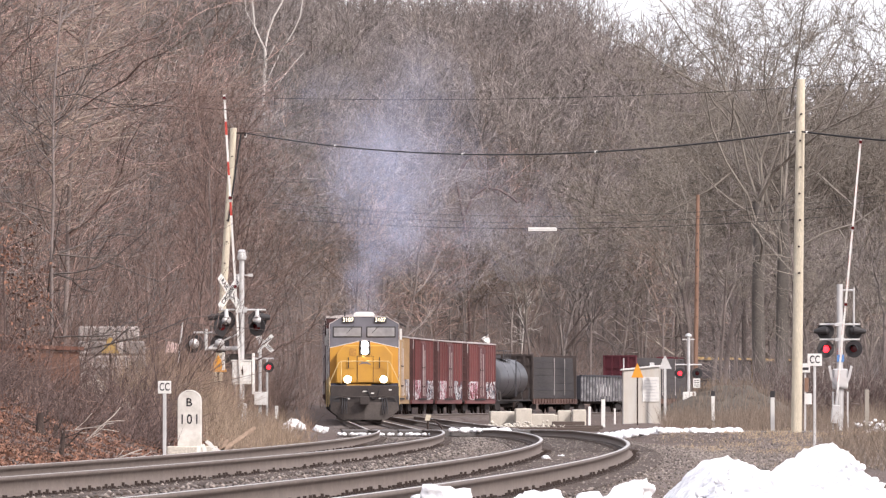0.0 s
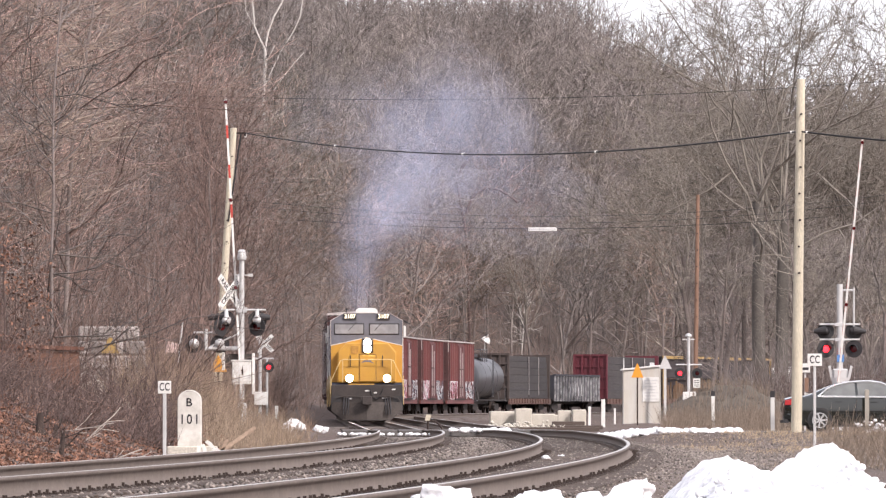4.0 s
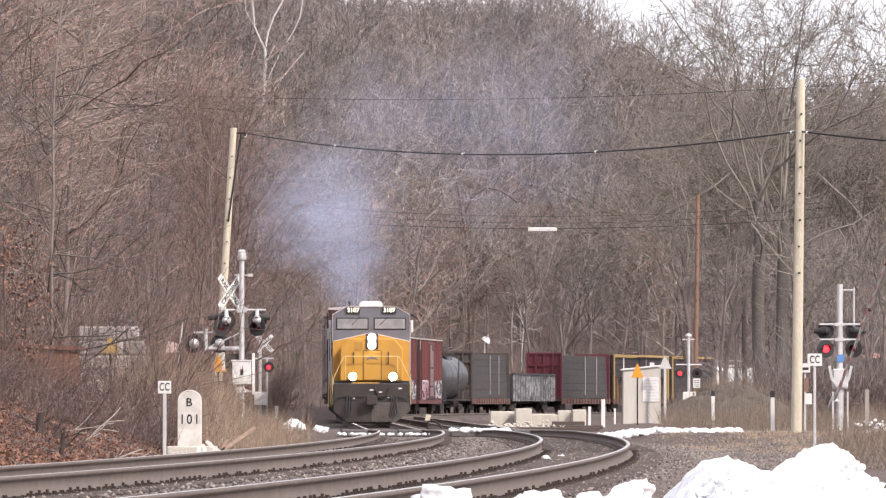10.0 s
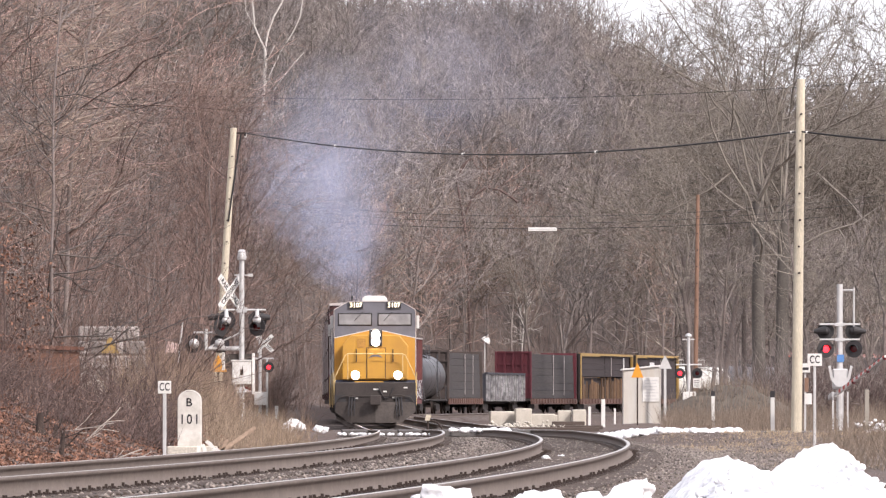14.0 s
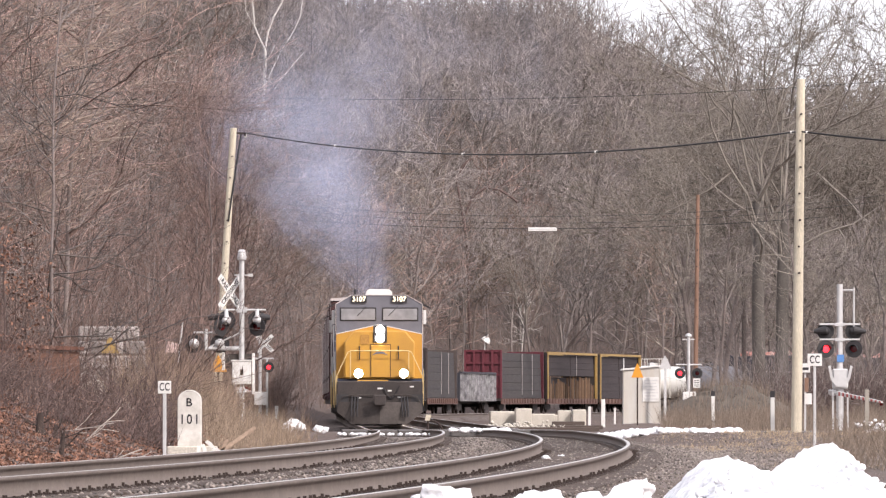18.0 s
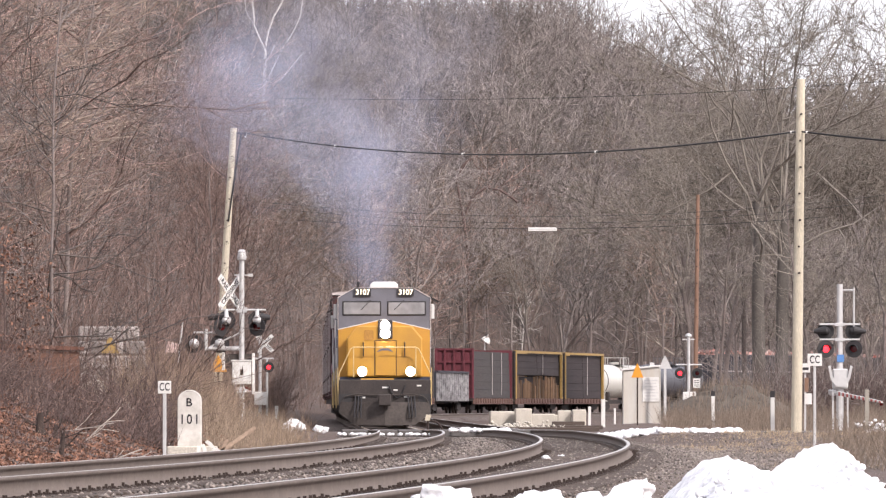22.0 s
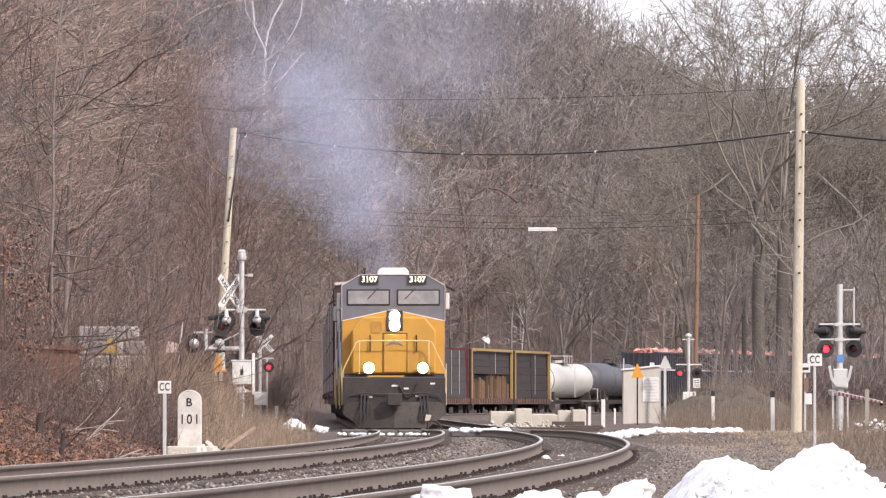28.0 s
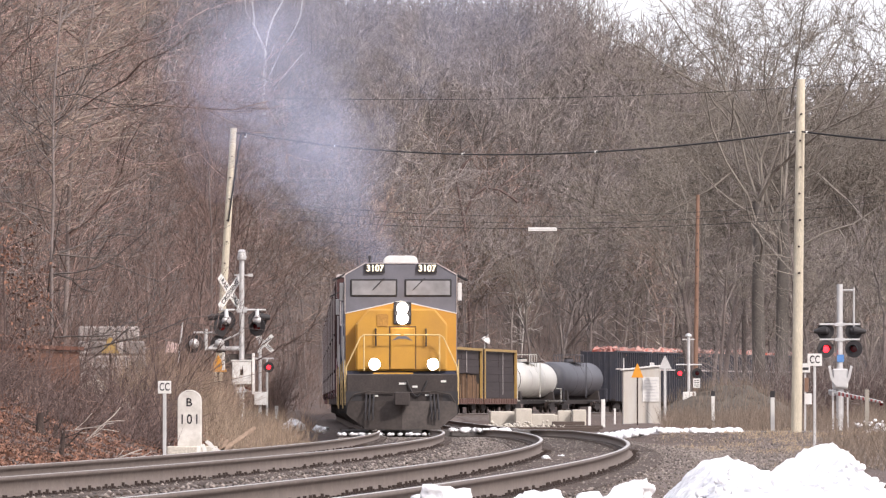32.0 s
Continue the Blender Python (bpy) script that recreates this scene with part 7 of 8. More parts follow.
        part("mirror", Shape().box(*sorted((s * 1.56, s * 1.67)), c0 + 0.62, c0 + 0.7, 3.50, 3.98), WHITE, root, "pale side wind deflector", bevel=0.015)
        part("side_window", Shape().box(*sorted((s * 1.53, s * 1.55)), c0 + 0.9, c0 + 2.3, 3.2, 3.95), CABGLASS, root)
        rails = Shape()
        for y in np.arange(c1 + 0.4, -f - 1.2, 2.0):
            rails.tube((s * 1.48, y, 1.6), (s * 1.48, y, 2.65), 0.02, n=6)
        rails.tube((s * 1.48, c1 + 0.2, 2.65), (s * 1.48, -f - 1.2, 2.65), 0.02, n=6)
        part("side_handrail", rails, WHITE, root)
        part("door_handrail", Shape().chain([(s * 1.56, c1 + 0.15, 1.9), (s * 1.58, c1 + 0.15, 2.1), (s * 1.58, c1 + 0.15, 3.5)], 0.024), WHITE, root, "white upright grab rail")
        part("ladder_rail", Shape().chain([(s * 1.56, c1 + 0.7, 0.6), (s * 1.57, c1 + 0.7, 1.2), (s * 1.57, c1 + 0.7, 1.9)], 0.018).chain([(s * 1.56, c1 + 1.25, 0.6), (s * 1.57, c1 + 1.25, 1.2), (s * 1.57, c1 + 1.25, 1.9)], 0.018), RAILYEL, root, "yellow ladder rail")
    part("air_conditioner", Shape().prism([(-0.47, 4.5), (-0.46, 4.62), (-0.36, 4.71), (0.36, 4.71), (0.46, 4.62), (0.47, 4.5)], c0 + 0.5, c0 + 2.0), WHITE, root, "white rooftop air conditioner", bevel=0.02)
    part("horn", Shape().tube((-0.85, c0 + 0.6, 4.5), (-0.85, c0 + 0.6, 4.68), 0.03, n=6).tube((-0.85, c0 + 0.4, 4.66), (-0.85, c0 + 0.85, 4.66), 0.05, 0.03, 8), BLACK, root)
    # nose
    n0 = f + 0.75
    nose = part("nose", Shape().prism([(-1.24, 1.6), (-1.24, 2.86), (-0.9, 3.26), (0.9, 3.26), (1.24, 2.86), (1.24, 1.6)], n0, c0), nose_mat, root, "yellow short hood" if lead else "", bevel=0.05)
    part("nose_door", Shape().box(-0.30, 0.36, n0 - 0.03, n0 + 0.01, 1.65, 2.75), nose_mat, nose, bevel=0.015)
    part("door_seam", Shape().box(-0.335, -0.315, n0 - 0.012, n0, 1.65, 2.78).box(0.375, 0.395, n0 - 0.012, n0, 1.65, 2.78).box(-0.335, 0.395, n0 - 0.012, n0, 2.77, 2.79), GRIME, nose)
    part("nose_hatch", Shape().prism([(-0.67, 2.83), (-0.67, 3.08), (-0.63, 3.12), (-0.40, 3.12), (-0.36, 3.08), (-0.36, 2.83), (-0.40, 2.79), (-0.63, 2.79)], n0 - 0.025, n0 + 0.01), NOSEHATCH, nose, "round-cornered faded hatch")
    for x in (-0.7, 0.66):
        grab = Shape().chain([(x, n0, 2.72), (x, n0 - 0.09, 2.72), (x, n0 - 0.09, 2.28), (x, n0, 2.28)], 0.022)
        part("grab_iron", grab, BLACK, nose)
    part("emblem", Shape().prism([(-0.28, 2.40), (-0.1, 2.53), (0.14, 2.53), (0.3, 2.40), (0.1, 2.46), (-0.08, 2.46)], n0 - 0.04, n0 - 0.032), LGREY, nose, "small grey painted emblem")
    hl = part("headlight", Shape().box(-0.22, 0.26, n0 - 0.06, n0 + 0.05, 2.84, 3.44), BLACK, nose, "twin headlamp in a black housing", bevel=0.02)
    for z in (3.0, 3.27):
        part("lens", Shape().tube((0.02, n0 - 0.065, z), (0.02, n0 - 0.085, z), 0.15, n=20), LENS_WHITE if lead else CLEAR, hl, "glowing lens")
    for x in (-0.74, 0.84):
        dl = part("ditch_light", Shape().tube((x, f + 0.5, 1.78), (x, f + 0.3, 1.78), 0.17, n=16), BLACK, root, "ditch light in a black ring")
        part("lens", Shape().tube((x, f + 0.30, 1.78), (x, f + 0.285, 1.78), 0.15, n=20), LENS_WHITE if lead else CLEAR, dl, "glowing lens")
    part("step_edge", Shape().box(-0.78, 0.3, f + 0.28, f + 0.36, 1.44, 1.56), LYELLOW, root, "yellow step edge")
    # front railing
    rail = Shape()
    y = f + 0.42
    for s in (-1, 1):
        rail.chain([(s * 1.5, y, 0.75), (s * 1.5, y, 1.7), (s * 1.12, y, 2.5), (s * 1.02, y, 2.56), (s * 0.05, y, 2.56)], 0.019)
        rail.chain([(s * 1.02, y, 2.56), (s * 1.02, y, 1.6)], 0.018)
        rail.chain([(s * 1.5, y, 0.78), (s * 1.2, y - 0.1, 0.74), (s * 0.8, y - 0.1, 0.86)], 0.02)
    part("front_railing", rail, RAILYEL, root, "pale yellow tube railing")
    return root, L + 1.0


def build_train():
    """Each vehicle with the distance of its centre behind the leading front, and its length."""
    makers = [(11.65, lambda: locomotive(True)), (34.95, lambda: locomotive(False))]
    for i in range(9):
        paint, look_of = (BOXSHADED, "ribbed boxcar toned dark brown for its shaded side") if i < 5 else (BOXTAN, "faded tan ribbed boxcar with pale graffiti") if i == 5 else (BOXRED, "oxide red ribbed boxcar with pale roof and sprayed graffiti")
        makers.append((60.2 + 18.5 * i, lambda i=i, paint=paint, look_of=look_of: boxcar(i, paint, look_of)))
    makers += [(225.3, lambda: tank_car(TANKGREY, "dull black tank car with a grimy underframe", 14.6, 1.54, 2.63)),
               (244.75, lambda: bulkhead_flat(DARKEND, WRAPGREY, "bulkhead flatcar loaded with grey-wrapped lumber", 19.5, 4.58)),
               (266.0, lambda: gondola(2.98, GONBLACK, "low black ribbed gondola with pale graffiti", 19.2, None, 6, True)),
               (289.4, lambda: bulkhead_flat(MAROON, WRAPGREY, "maroon bulkhead flatcar loaded with grey-wrapped lumber", 20.4, 4.8)),
               (312.0, lambda: bulkhead_flat(CARYELLOW, WRAPDARK, "yellow-framed flatcar with dark wrapped lumber above bare stakes", 21.7, 4.78, True, True)),
               (332.3, lambda: bulkhead_flat(CARYELLOW, WRAPDARK, "yellow-framed flatcar full of dark wrapped lumber", 16.6, 4.78, False, True)),
               (351.4, lambda: tank_car(TANKWHITE, "cream white tank car with a top platform rail", 19.2, 1.38, 2.58)),
               (371.9, lambda: tank_car(TANKSLATE, "slate grey tank car", 17.2, 1.38, 2.70))]
    makers += [(391.4 + 15.4 * k, lambda k=k: gondola(5.05, GONBLACK, "tall black ribbed gondola heaped with reddish scrap", 13.8, SCRAP, 7 + k)) for k in range(6)]
    cars = []
    for behind, make in makers:
        root, length = make()
        cars.append((root, behind, length))
    # the leading engine is stretched upward a little to fit the camera's view
    for child in cars[0][0].children:
        child.matrix_local = Matrix.Diagonal((1, 1, 1.018, 1)) @ child.matrix_local
    return cars


# ---- the passing saloon car: local front is +x ----


def saloon():
    root = thing("car", Matrix(), "dark green four-door saloon car crossing the tracks", "car")
    half = 0.9
    # body lofted from cross-sections along its length
    tops = [(-2.45, 0.72), (-2.40, 0.93), (-2.2, 0.985), (-1.85, 1.01), (-1.6, 1.085), (-1.3, 1.225), (-1.0, 1.335), (-0.65, 1.415), (-0.3, 1.455), (0.05, 1.458), (0.35, 1.42), (0.65, 1.325), (0.95, 1.185), (1.2, 1.05), (1.35, 1.0), (1.7, 0.965), (2.05, 0.905), (2.28, 0.82), (2.40, 0.72), (2.46, 0.56)]
    side_y = lambda z: 0.845 - (z - 0.96) * 0.43
    sh = Shape()
    n = 20
    for x, t in tops:
        end = min(1.0, 0.72 + 1.6 * (2.46 - abs(x)) ** 0.8) if abs(x) > 1.9 else 1.0
        w = half * min(1.0, end)
        belt = min(0.965 - 0.02 * x / 2, t - 0.035)
        low = 0.165 + 0.26 * max(0, abs(x) - 1.85)
        edge = side_y(t - 0.05) if t > belt + 0.09 else w * 0.86
        right = [(w * 0.86, low), (w * 0.97, low + 0.06), (w, 0.46), (w * 0.995, min(0.70, belt - 0.06)), (w * 0.975, belt - 0.03), (w * 0.94, belt), (edge, t - 0.05 if t > belt + 0.09 else belt + 0.012), (edge * 0.93, t - 0.018), (edge * 0.6, t), (edge * 0.2, t + 0.004)]
        sh.v += [(x, -y, z) for y, z in right] + [(x, y, z) for y, z in reversed(right)]
    for k in range(len(tops) - 1):
        sh.f += [(k * n + i, k * n + (i + 1) % n, (k + 1) * n + (i + 1) % n, (k + 1) * n + i) for i in range(n)]
    sh.f += [tuple(range(n - 1, -1, -1)), tuple((len(tops) - 1) * n + i for i in range(n))]
    cabin = part("body", sh, CARPAINT, root, "dark green glossy body", smooth=True)
    for s in (-1, 1):
        for name, quad in (("rear_window", [(-1.38, 1.0), (-1.16, 1.19), (-0.9, 1.30), (-0.62, 1.365), (-0.42, 1.385), (-0.40, 0.995)]), ("front_window", [(-0.33, 0.995), (-0.35, 1.39), (0.0, 1.395), (0.3, 1.355), (0.6, 1.235), (0.93, 0.985)])):
            w = Shape()
            a = [(x, s * (side_y(z) + 0.004), z) for x, z in quad]
            b = [(x, s * (side_y(z) + 0.014), z) for x, z in quad]
            k = len(quad)
            w.add(a + b, [tuple(range(k)), tuple(range(2 * k - 1, k - 1, -1))] + [(i, (i + 1) % k, k + (i + 1) % k, k + i) for i in range(k)])
            part(name, w, GLASS, cabin, "pale reflecting side window")
        trim = [(-1.47, 0.985), (-1.2, 1.205), (-0.92, 1.325), (-0.6, 1.39), (-0.3, 1.415), (0.02, 1.42), (0.33, 1.375), (0.63, 1.255), (1.0, 0.965), (-0.2, 0.975), (-1.47, 0.985)]
        tr = Shape().chain([(x, s * (side_y(z) + 0.012), z) for x, z in trim], 0.030, 6)
        part("chrome_trim", tr, CHROME, cabin, "chrome window trim")
        part("tail_lamp", Shape().prism([(-2.42, 0.74), (-2.40, 0.88), (-2.12, 0.93), (-2.0, 0.87), (-2.15, 0.76)], *sorted((s * 0.70, s * 0.895)), axis="y"), TAIL, root, "red tail lamp", bevel=0.01)
        part("headlamp", Shape().prism([(1.80, 0.86), (2.22, 0.79), (2.36, 0.68), (2.30, 0.65), (2.02, 0.71)], *sorted((s * 0.6, s * 0.895)), axis="y"), CLEAR, root, "clear headlamp", bevel=0.01)
        part("door_handle", Shape().box(-0.98, -0.78, *sorted((s * 0.9, s * 0.922)), 0.83, 0.855), CARPAINT, root)
        part("door_handle", Shape().box(0.02, 0.22, *sorted((s * 0.9, s * 0.922)), 0.82, 0.845), CARPAINT, root)
        part("door_seam", Shape().box(-0.385, -0.375, *sorted((s * 0.896, s * 0.903)), 0.32, 0.93), BLACK, root)
        part("door_seam", Shape().box(0.82, 0.83, *sorted((s * 0.896, s * 0.903)), 0.32, 0.9), BLACK, root)
        part("side_mirror", Shape().box(0.62, 0.82, *sorted((s * 0.86, s * 1.04)), 0.97, 1.09), CARPAINT, root, bevel=0.035)
        part("sill", Shape().box(-1.0, 1.0, *sorted((s * 0.84, s * 0.895)), 0.13, 0.19), BLACK, root)
        for x in (-1.42, 1.38):
            part("wheel_arch", Shape().tube((x, s * 0.60, 0.33), (x, s * 0.903, 0.33), 0.345, n=26), BLACK, root)
    part("windscreen", Shape().add([(0.70, -0.60, 1.315), (0.70, 0.60, 1.315), (1.20, 0.74, 1.06), (1.20, -0.74, 1.06), (0.72, -0.60, 1.33), (0.72, 0.60, 1.33), (1.22, 0.74, 1.075), (1.22, -0.74, 1.075)], [(3, 2, 1, 0), (4, 5, 6, 7), (0, 1, 5, 4), (1, 2, 6, 5), (2, 3, 7, 6), (3, 0, 4, 7)]), GLASS, cabin)
    part("grille", Shape().box(2.40, 2.46, -0.4, 0.4, 0.42, 0.62), BLACK, root)
    part("bumper_strip", Shape().box(2.30, 2.44, -0.8, 0.8, 0.22, 0.32).box(-2.44, -2.30, -0.8, 0.8, 0.24, 0.36), BLACK, root)
    wheels = []
    for x in (-1.42, 1.38):
        for s in (-1, 1):
            hub = new("wheel", Shape().lathe([(0.22, -0.10), (0.305, -0.09), (0.315, 0.0), (0.305, 0.09), (0.22, 0.10)], 28).mesh("wheel", RUBBER, smooth=True))
            hub.parent = root
            tagged(hub, "black tyre with a bright alloy rim")
            rim = Shape().lathe([(0.185, 0.03), (0.222, 0.092), (0.222, 0.106), (0.198, 0.106), (0.175, 0.05)], 24)
            rim.tube((0, 0, 0.06), (0, 0, 0.108), 0.065, n=12)
            for i in range(7):
                a = 2 * math.pi * i / 7
                rim.box(0.04, 0.20, -0.024, 0.024, 0.078, 0.104, pose(0, 0, 0, 0, 0, math.degrees(a)))
            part("rim", rim, WHEELALLOY, hub, "seven-spoke alloy rim")
            part("brake_disc", Shape().tube((0, 0, 0.0), (0, 0, 0.02), 0.2, n=18), IRON, hub)
            wheels.append((hub, x, s))
    return root, wheels


SALOON, SALOON_WHEELS = saloon()
CAR_Y = 193.2


def car_x(t):
    ts = [0, 1.0, 1.5, 2.0, 2.5, 3.0, 3.5, 4.0, 5.0, 7.0, 10.0, 14.0]
    xs = [-16.9, -9.45, -5.75, -2.05, 1.63, 5.23, 8.68, 12.1, 18.6, 31.0, 46.0, 60.0]
    return float(np.interp(t, ts, xs))


# ---- exhaust smoke: soft rounded puffs of thin shells ----


def smoke_material(name, most):
    m = bpy.data.materials.new(name)
    m.use_nodes = True
    nt = m.node_tree
    p = nt.nodes["Principled BSDF"]
    p.inputs["Base Color"].default_value = (0.50, 0.545, 0.72, 1)
    p.inputs["Roughness"].default_value = 1.0
    p.inputs["Specular IOR Level"].default_value = 0.0
    co = nt.nodes.new("ShaderNodeTexCoord")
    n = nt.nodes.new("ShaderNodeTexNoise")
    n.inputs["Scale"].default_value, n.inputs["Detail"].default_value = 0.45, 1.5
    nt.links.new(co.outputs["Object"], n.inputs["Vector"])
    r = nt.nodes.new("ShaderNodeMapRange")
    r.inputs[1].default_value, r.inputs[2].default_value, r.inputs[3].default_value, r.inputs[4].default_value = 0.36, 0.66, 0.0, most
    nt.links.new(n.outputs["Fac"], r.inputs[0])
    nt.links.new(r.outputs[0], p.inputs["Alpha"])
    return m


SMOKE = smoke_material("thin_blue_smoke", 0.021)
SMOKE_FAINT = smoke_material("faint_blue_haze", 0.024)


def puff(rng, r, mat):
    """Three nested uneven shells, so that it thins towards its edge."""
    vs, fs, k = [], [], 0
    o = Vector(rng.uniform(0, 90, 3))
    for f in (0.42, 0.72, 1.0):
        bm = bmesh.new()
        bmesh.ops.create_icosphere(bm, subdivisions=3, radius=1.0)
        for v in bm.verts:
            w = 1 + 0.45 * noise.noise(v.co * 1.2 + o) + 0.25 * noise.noise(v.co * 2.6 + o)
            vs.append(tuple(v.co * (w * r * f)))
        fs += [tuple(v.index + k for v in face.verts) for face in bm.faces]
        k += len(bm.verts)
        bm.free()
    me = raw_mesh("smoke_puff", np.array(vs), np.array(fs), mat, smooth=True)
    ob = new("smoke_puff", me)
    ob.visible_shadow = False
    return tagged(ob, "thin bluish exhaust smoke drifting above the locomotive", "smoke", "exhaust smoke")


def build_smoke():
    rng = np.random.default_rng(17)
    made = []
    for i in range(30):
        f = (i + 0.5) / 30
        size = 0.42 + 2.3 * f ** 0.9
        made.append((puff(rng, size, SMOKE), f, rng.normal(0, 1, 3), rng.uniform(0, 6.28), size))
    return made


SMOKE_PUFFS = build_smoke()
# lean of the plume by time: sideways metres at a quarter, half, three quarters and the top, and the rise to the top
PLUME = [(0.0, (0.3, 1.2, 1.4, 2.0), 9.0), (3.0, (0.2, 0.9, 2.0, 3.6), 9.2), (6.0, (-0.85, -0.2, 3.2, 5.8), 9.6), (8.0, (-0.9, -1.4, -1.1, 0.5), 7.4),
         (10.0, (-0.75, -1.5, -2.1, -1.6), 5.8), (14.0, (-0.8, -1.4, -1.8, -2.6), 6.4), (18.0, (-0.7, -2.1, -2.5, -3.2), 7.0), (20.0, (-0.7, -1.8, -2.9, -4.5), 7.6),
         (22.0, (-0.3, -0.8, -3.0, -5.5), 8.3), (25.0, (-0.1, -0.2, 0.0, -2.4), 7.7), (27.5, (-0.7, -1.3, -1.8, -2.6), 7.2), (30.0, (-1.25, -2.3, -2.9, -2.5), 6.9), (32.0, (-1.2, -2.6, -3.6, -3.7), 6.9)]
# drifting haze: radius, then time, sideways metres and height over the cab
DRIFT = []
DRIFT.append((2.6, [(0, 7.2, 4.2), (8, 8.5, 6.0), (16, 6.5, 9.0), (24, 0.5, 9.0), (32, 1.2, 7.5)]))
DRIFT.append((3.0, [(0, 4.6, 6.0), (6, 6.0, 8.0), (12, 5.5, 9.5), (20, -3.5, 9.0), (32, -3.4, 8.0)]))
DRIFT.append((2.8, [(0, 2.0, 10.5), (6, 3.5, 9.0), (12, -1.0, 8.0), (22, 0.2, 6.2), (27, 1.6, 7.0), (32, -1.0, 8.6)]))
DRIFT.append((2.4, [(0, -2.5, 10.0), (8, 1.0, 8.5), (14, -2.6, 7.0), (24, 1.0, 5.2), (29, 2.2, 6.8), (32, 3.0, 7.4)]))
DRIFT.append((3.8, [(0, 1.0, 9.0), (3, 2.5, 8.0), (7, 5.0, 7.5), (11, 6.0, 8.5), (16, 2.0, 11.0), (24, -3.0, 10.0), (32, -1.0, 8.0)]))
DRIFT.append((3.6, [(0, -1.0, 7.0), (3, 4.5, 6.5), (7, 7.0, 6.0), (11, 4.0, 7.0), (16, -1.0, 9.0), (24, 0.5, 8.0), (28, 2.5, 8.0), (32, 2.0, 8.5)]))
DRIFT.append((2.2, [(0, 4.2, 3.6), (8, 3.4, 7.0), (15, -3.4, 8.0), (25, -4.8, 8.0), (32, -4.6, 7.0)]))
SMOKE_HAZE = [(puff(np.random.default_rng(70 + i), r, SMOKE_FAINT), rows) for i, (r, rows) in enumerate(DRIFT)]


def plume_at(t, f):
    ts = [row[0] for row in PLUME]
    xs = [np.interp(t, ts, [row[1][k] for row in PLUME]) for k in range(4)]
    x = float(np.interp(f, [0, 0.25, 0.5, 0.75, 1.0], [0.0, *xs]))
    return x, float(np.interp(t, ts, [row[2] for row in PLUME])) * f

TRAIN = build_train()
FRONT_AT = 142.0


def advance(t):
    """Metres run since the start: slowly gathering speed."""
    return 2.803 * t + 0.03488 * t ** 2 - 0.000359 * t ** 3


def train_rows(behind, length):
    rows = []
    for t in np.linspace(0, 32, 33):
        u = FRONT_AT + behind - advance(float(t))
        half = length / 2 - 2.8
        xa, ya, _ = on_track(TRACK1, u - half)
        xb, yb, _ = on_track(TRACK1, u + half)
        rows.append((float(t), pose(float(xa + xb) / 2, float(ya + yb) / 2, float(sink((ya + yb) / 2)), 0, 0, -math.degrees(math.atan2(xb - xa, yb - ya)))))
    return rows


def smoke_rows(f, jitter, phase, size):
    rows = []
    for t in np.arange(0, 32.01, 1.0):
        u = FRONT_AT + 12.0 + 9.0 * f - advance(float(t))
        x, y, _ = on_track(TRACK1, u)
        dx, dz = plume_at(t, f)
        sway = 0.35 * size
        rows.append((float(t), pose(float(x) + dx + jitter[0] * 0.28 * size + sway * math.sin(0.6 * t + phase), float(y) + jitter[1] * 0.3 * size, 4.5 + dz + jitter[2] * 0.15 * size + 0.25 * size * math.sin(0.45 * t + phase * 2), 8 * math.sin(0.3 * t + phase), 0, 25 * math.sin(0.25 * t + phase))))
    return rows


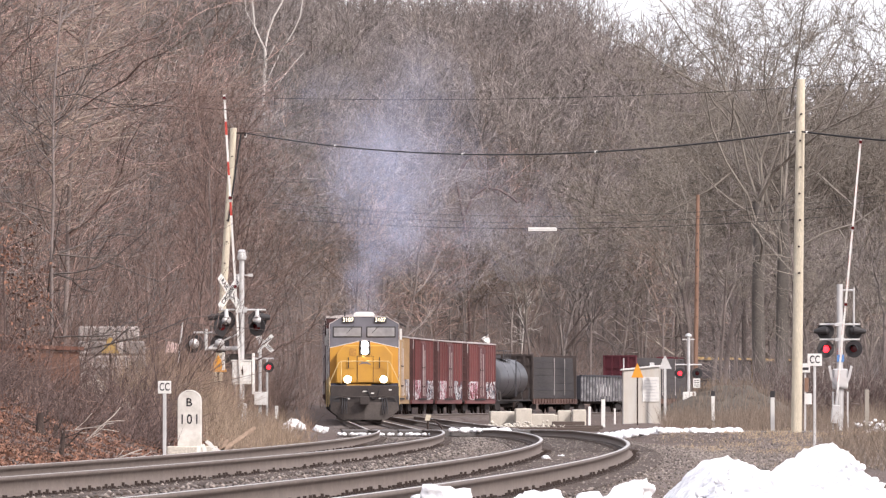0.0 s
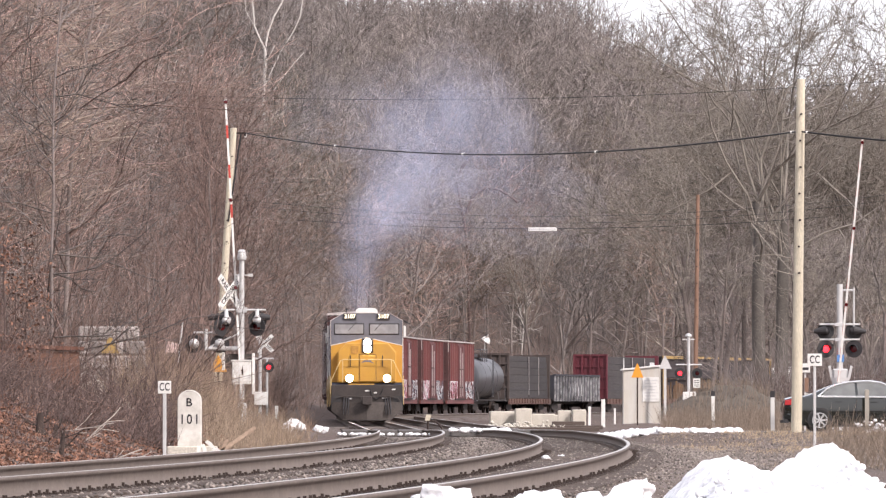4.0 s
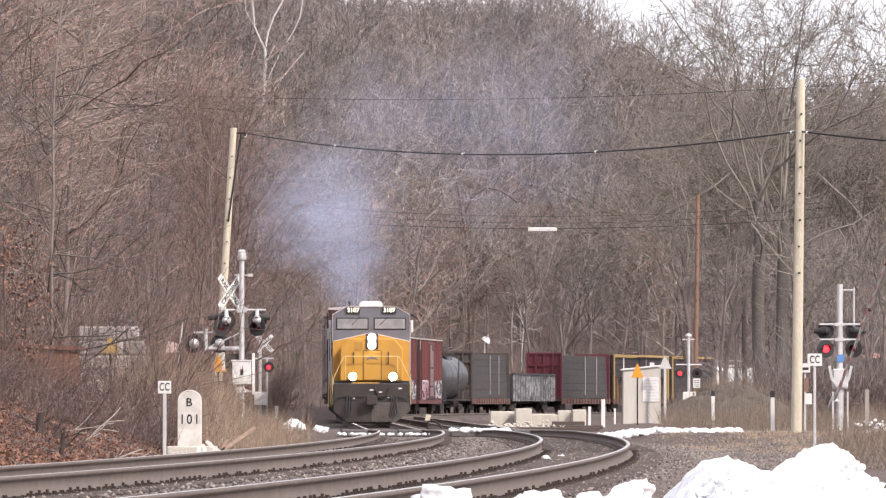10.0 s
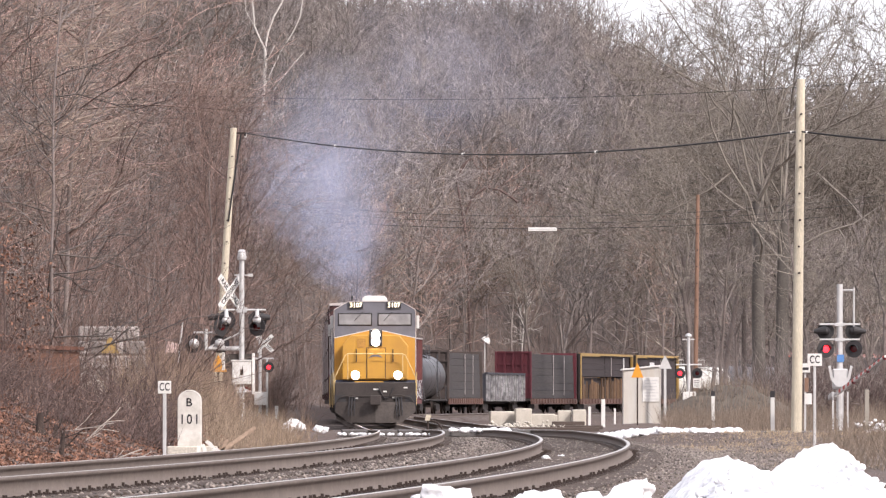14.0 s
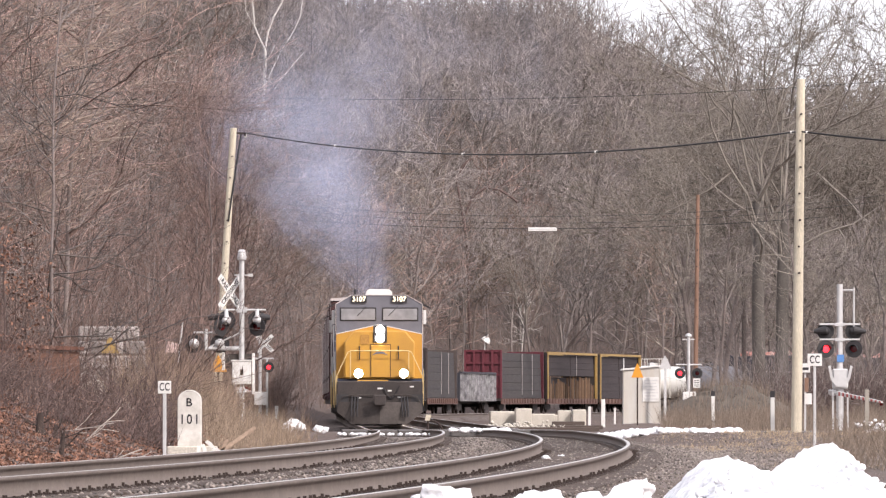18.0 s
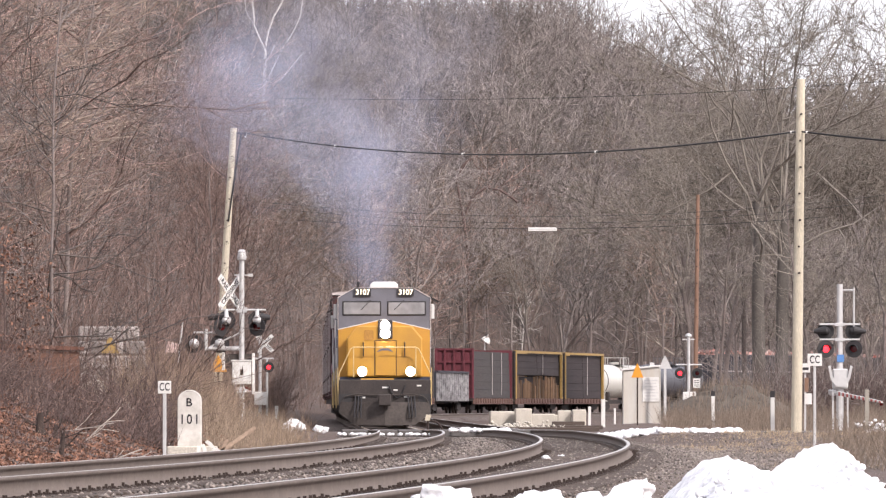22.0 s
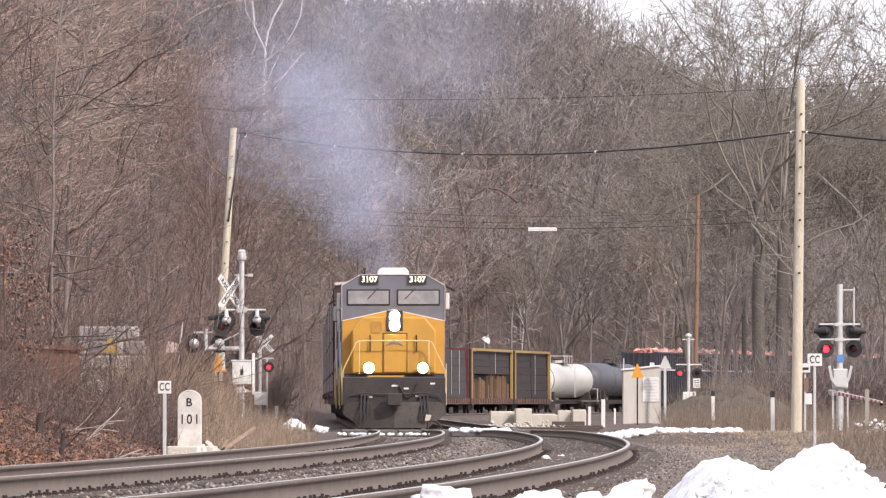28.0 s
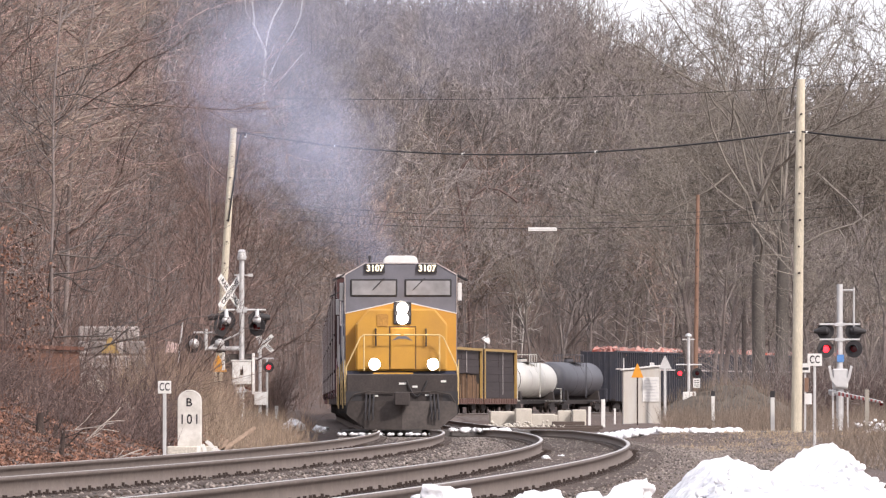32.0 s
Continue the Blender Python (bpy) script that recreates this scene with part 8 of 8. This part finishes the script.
def motions():
    for root, behind, length in TRAIN:
        walk(root, train_rows(behind, length))
    # the saloon car and its wheels
    times = [0.0] + [0.8 + 0.2 * i for i in range(18)] + [5.0, 7.0, 10.0, 14.0, 32.0]
    walk(SALOON, [(t, pose(car_x(t), CAR_Y + 0.012 * car_x(t), -0.145, 0, 0, 0.7)) for t in times])
    for hub, x, s in SALOON_WHEELS:
        rows = []
        for i in range(0, 31 * 5):
            t = i / 30
            turn = math.degrees((car_x(t) + 17) / 0.315)
            rows.append((t, Matrix.Translation((x, s * 0.835, 0.315)) @ pose(0, 0, 0, 0, turn, 0) @ pose(0, 0, 0, 90 if s < 0 else -90, 0, 0)))
        rows.append((32.0, rows[-1][1]))
        walk(hub, rows)
    # gate arms come down
    for arm, lean, yaw, reach, rows in ((ARM_LEFT, -0.06, 0.0, 1, [(0, 88), (3.4, 88), (4.2, 78), (5.5, 54), (7, 32), (9, 6), (9.8, 0), (12, 0), (32, 0)]),
                                 (ARM_RIGHT, 0.085, 6.5, -1, [(0, 87), (3.5, 87), (4.5, 80), (5.5, 69), (6, 63), (7, 54), (9, 37.6), (10, 30.4), (11, 23.3), (12, 16.6), (14, 8), (16, -1), (18, -2), (32, -2)])):
        keyed = []
        for t, el in rows:
            h = Vector((math.sin(radians(yaw)), reach * math.cos(radians(yaw)), 0))
            d = (Vector((lean, 0, 1)).normalized() * math.sin(radians(el)) + h * math.cos(radians(el))).normalized()
            side = Vector((1, 0, 0))
            yv = d.cross(side).normalized()
            side = yv.cross(d)
            m = Matrix((side, yv, d)).transposed().to_4x4()
            keyed.append((float(t), Matrix.Translation(arm.location) @ m))
        walk(arm, keyed)
    for ob, rows in SMOKE_HAZE:
        keyed = []
        for t in np.arange(0, 32.01, 2.0):
            x, y, _ = on_track(TRACK1, FRONT_AT + 14.0 - advance(float(t)))
            dx, dz = (float(np.interp(t, [r[0] for r in rows], [r[k] for r in rows])) for k in (1, 2))
            keyed.append((float(t), pose(float(x) + dx, float(y), 4.5 + dz, 0, 0, 3 * t)))
        walk(ob, keyed)
    for ob, f, jitter, phase, size in SMOKE_PUFFS:
        walk(ob, smoke_rows(f, jitter, phase, size))


motions()
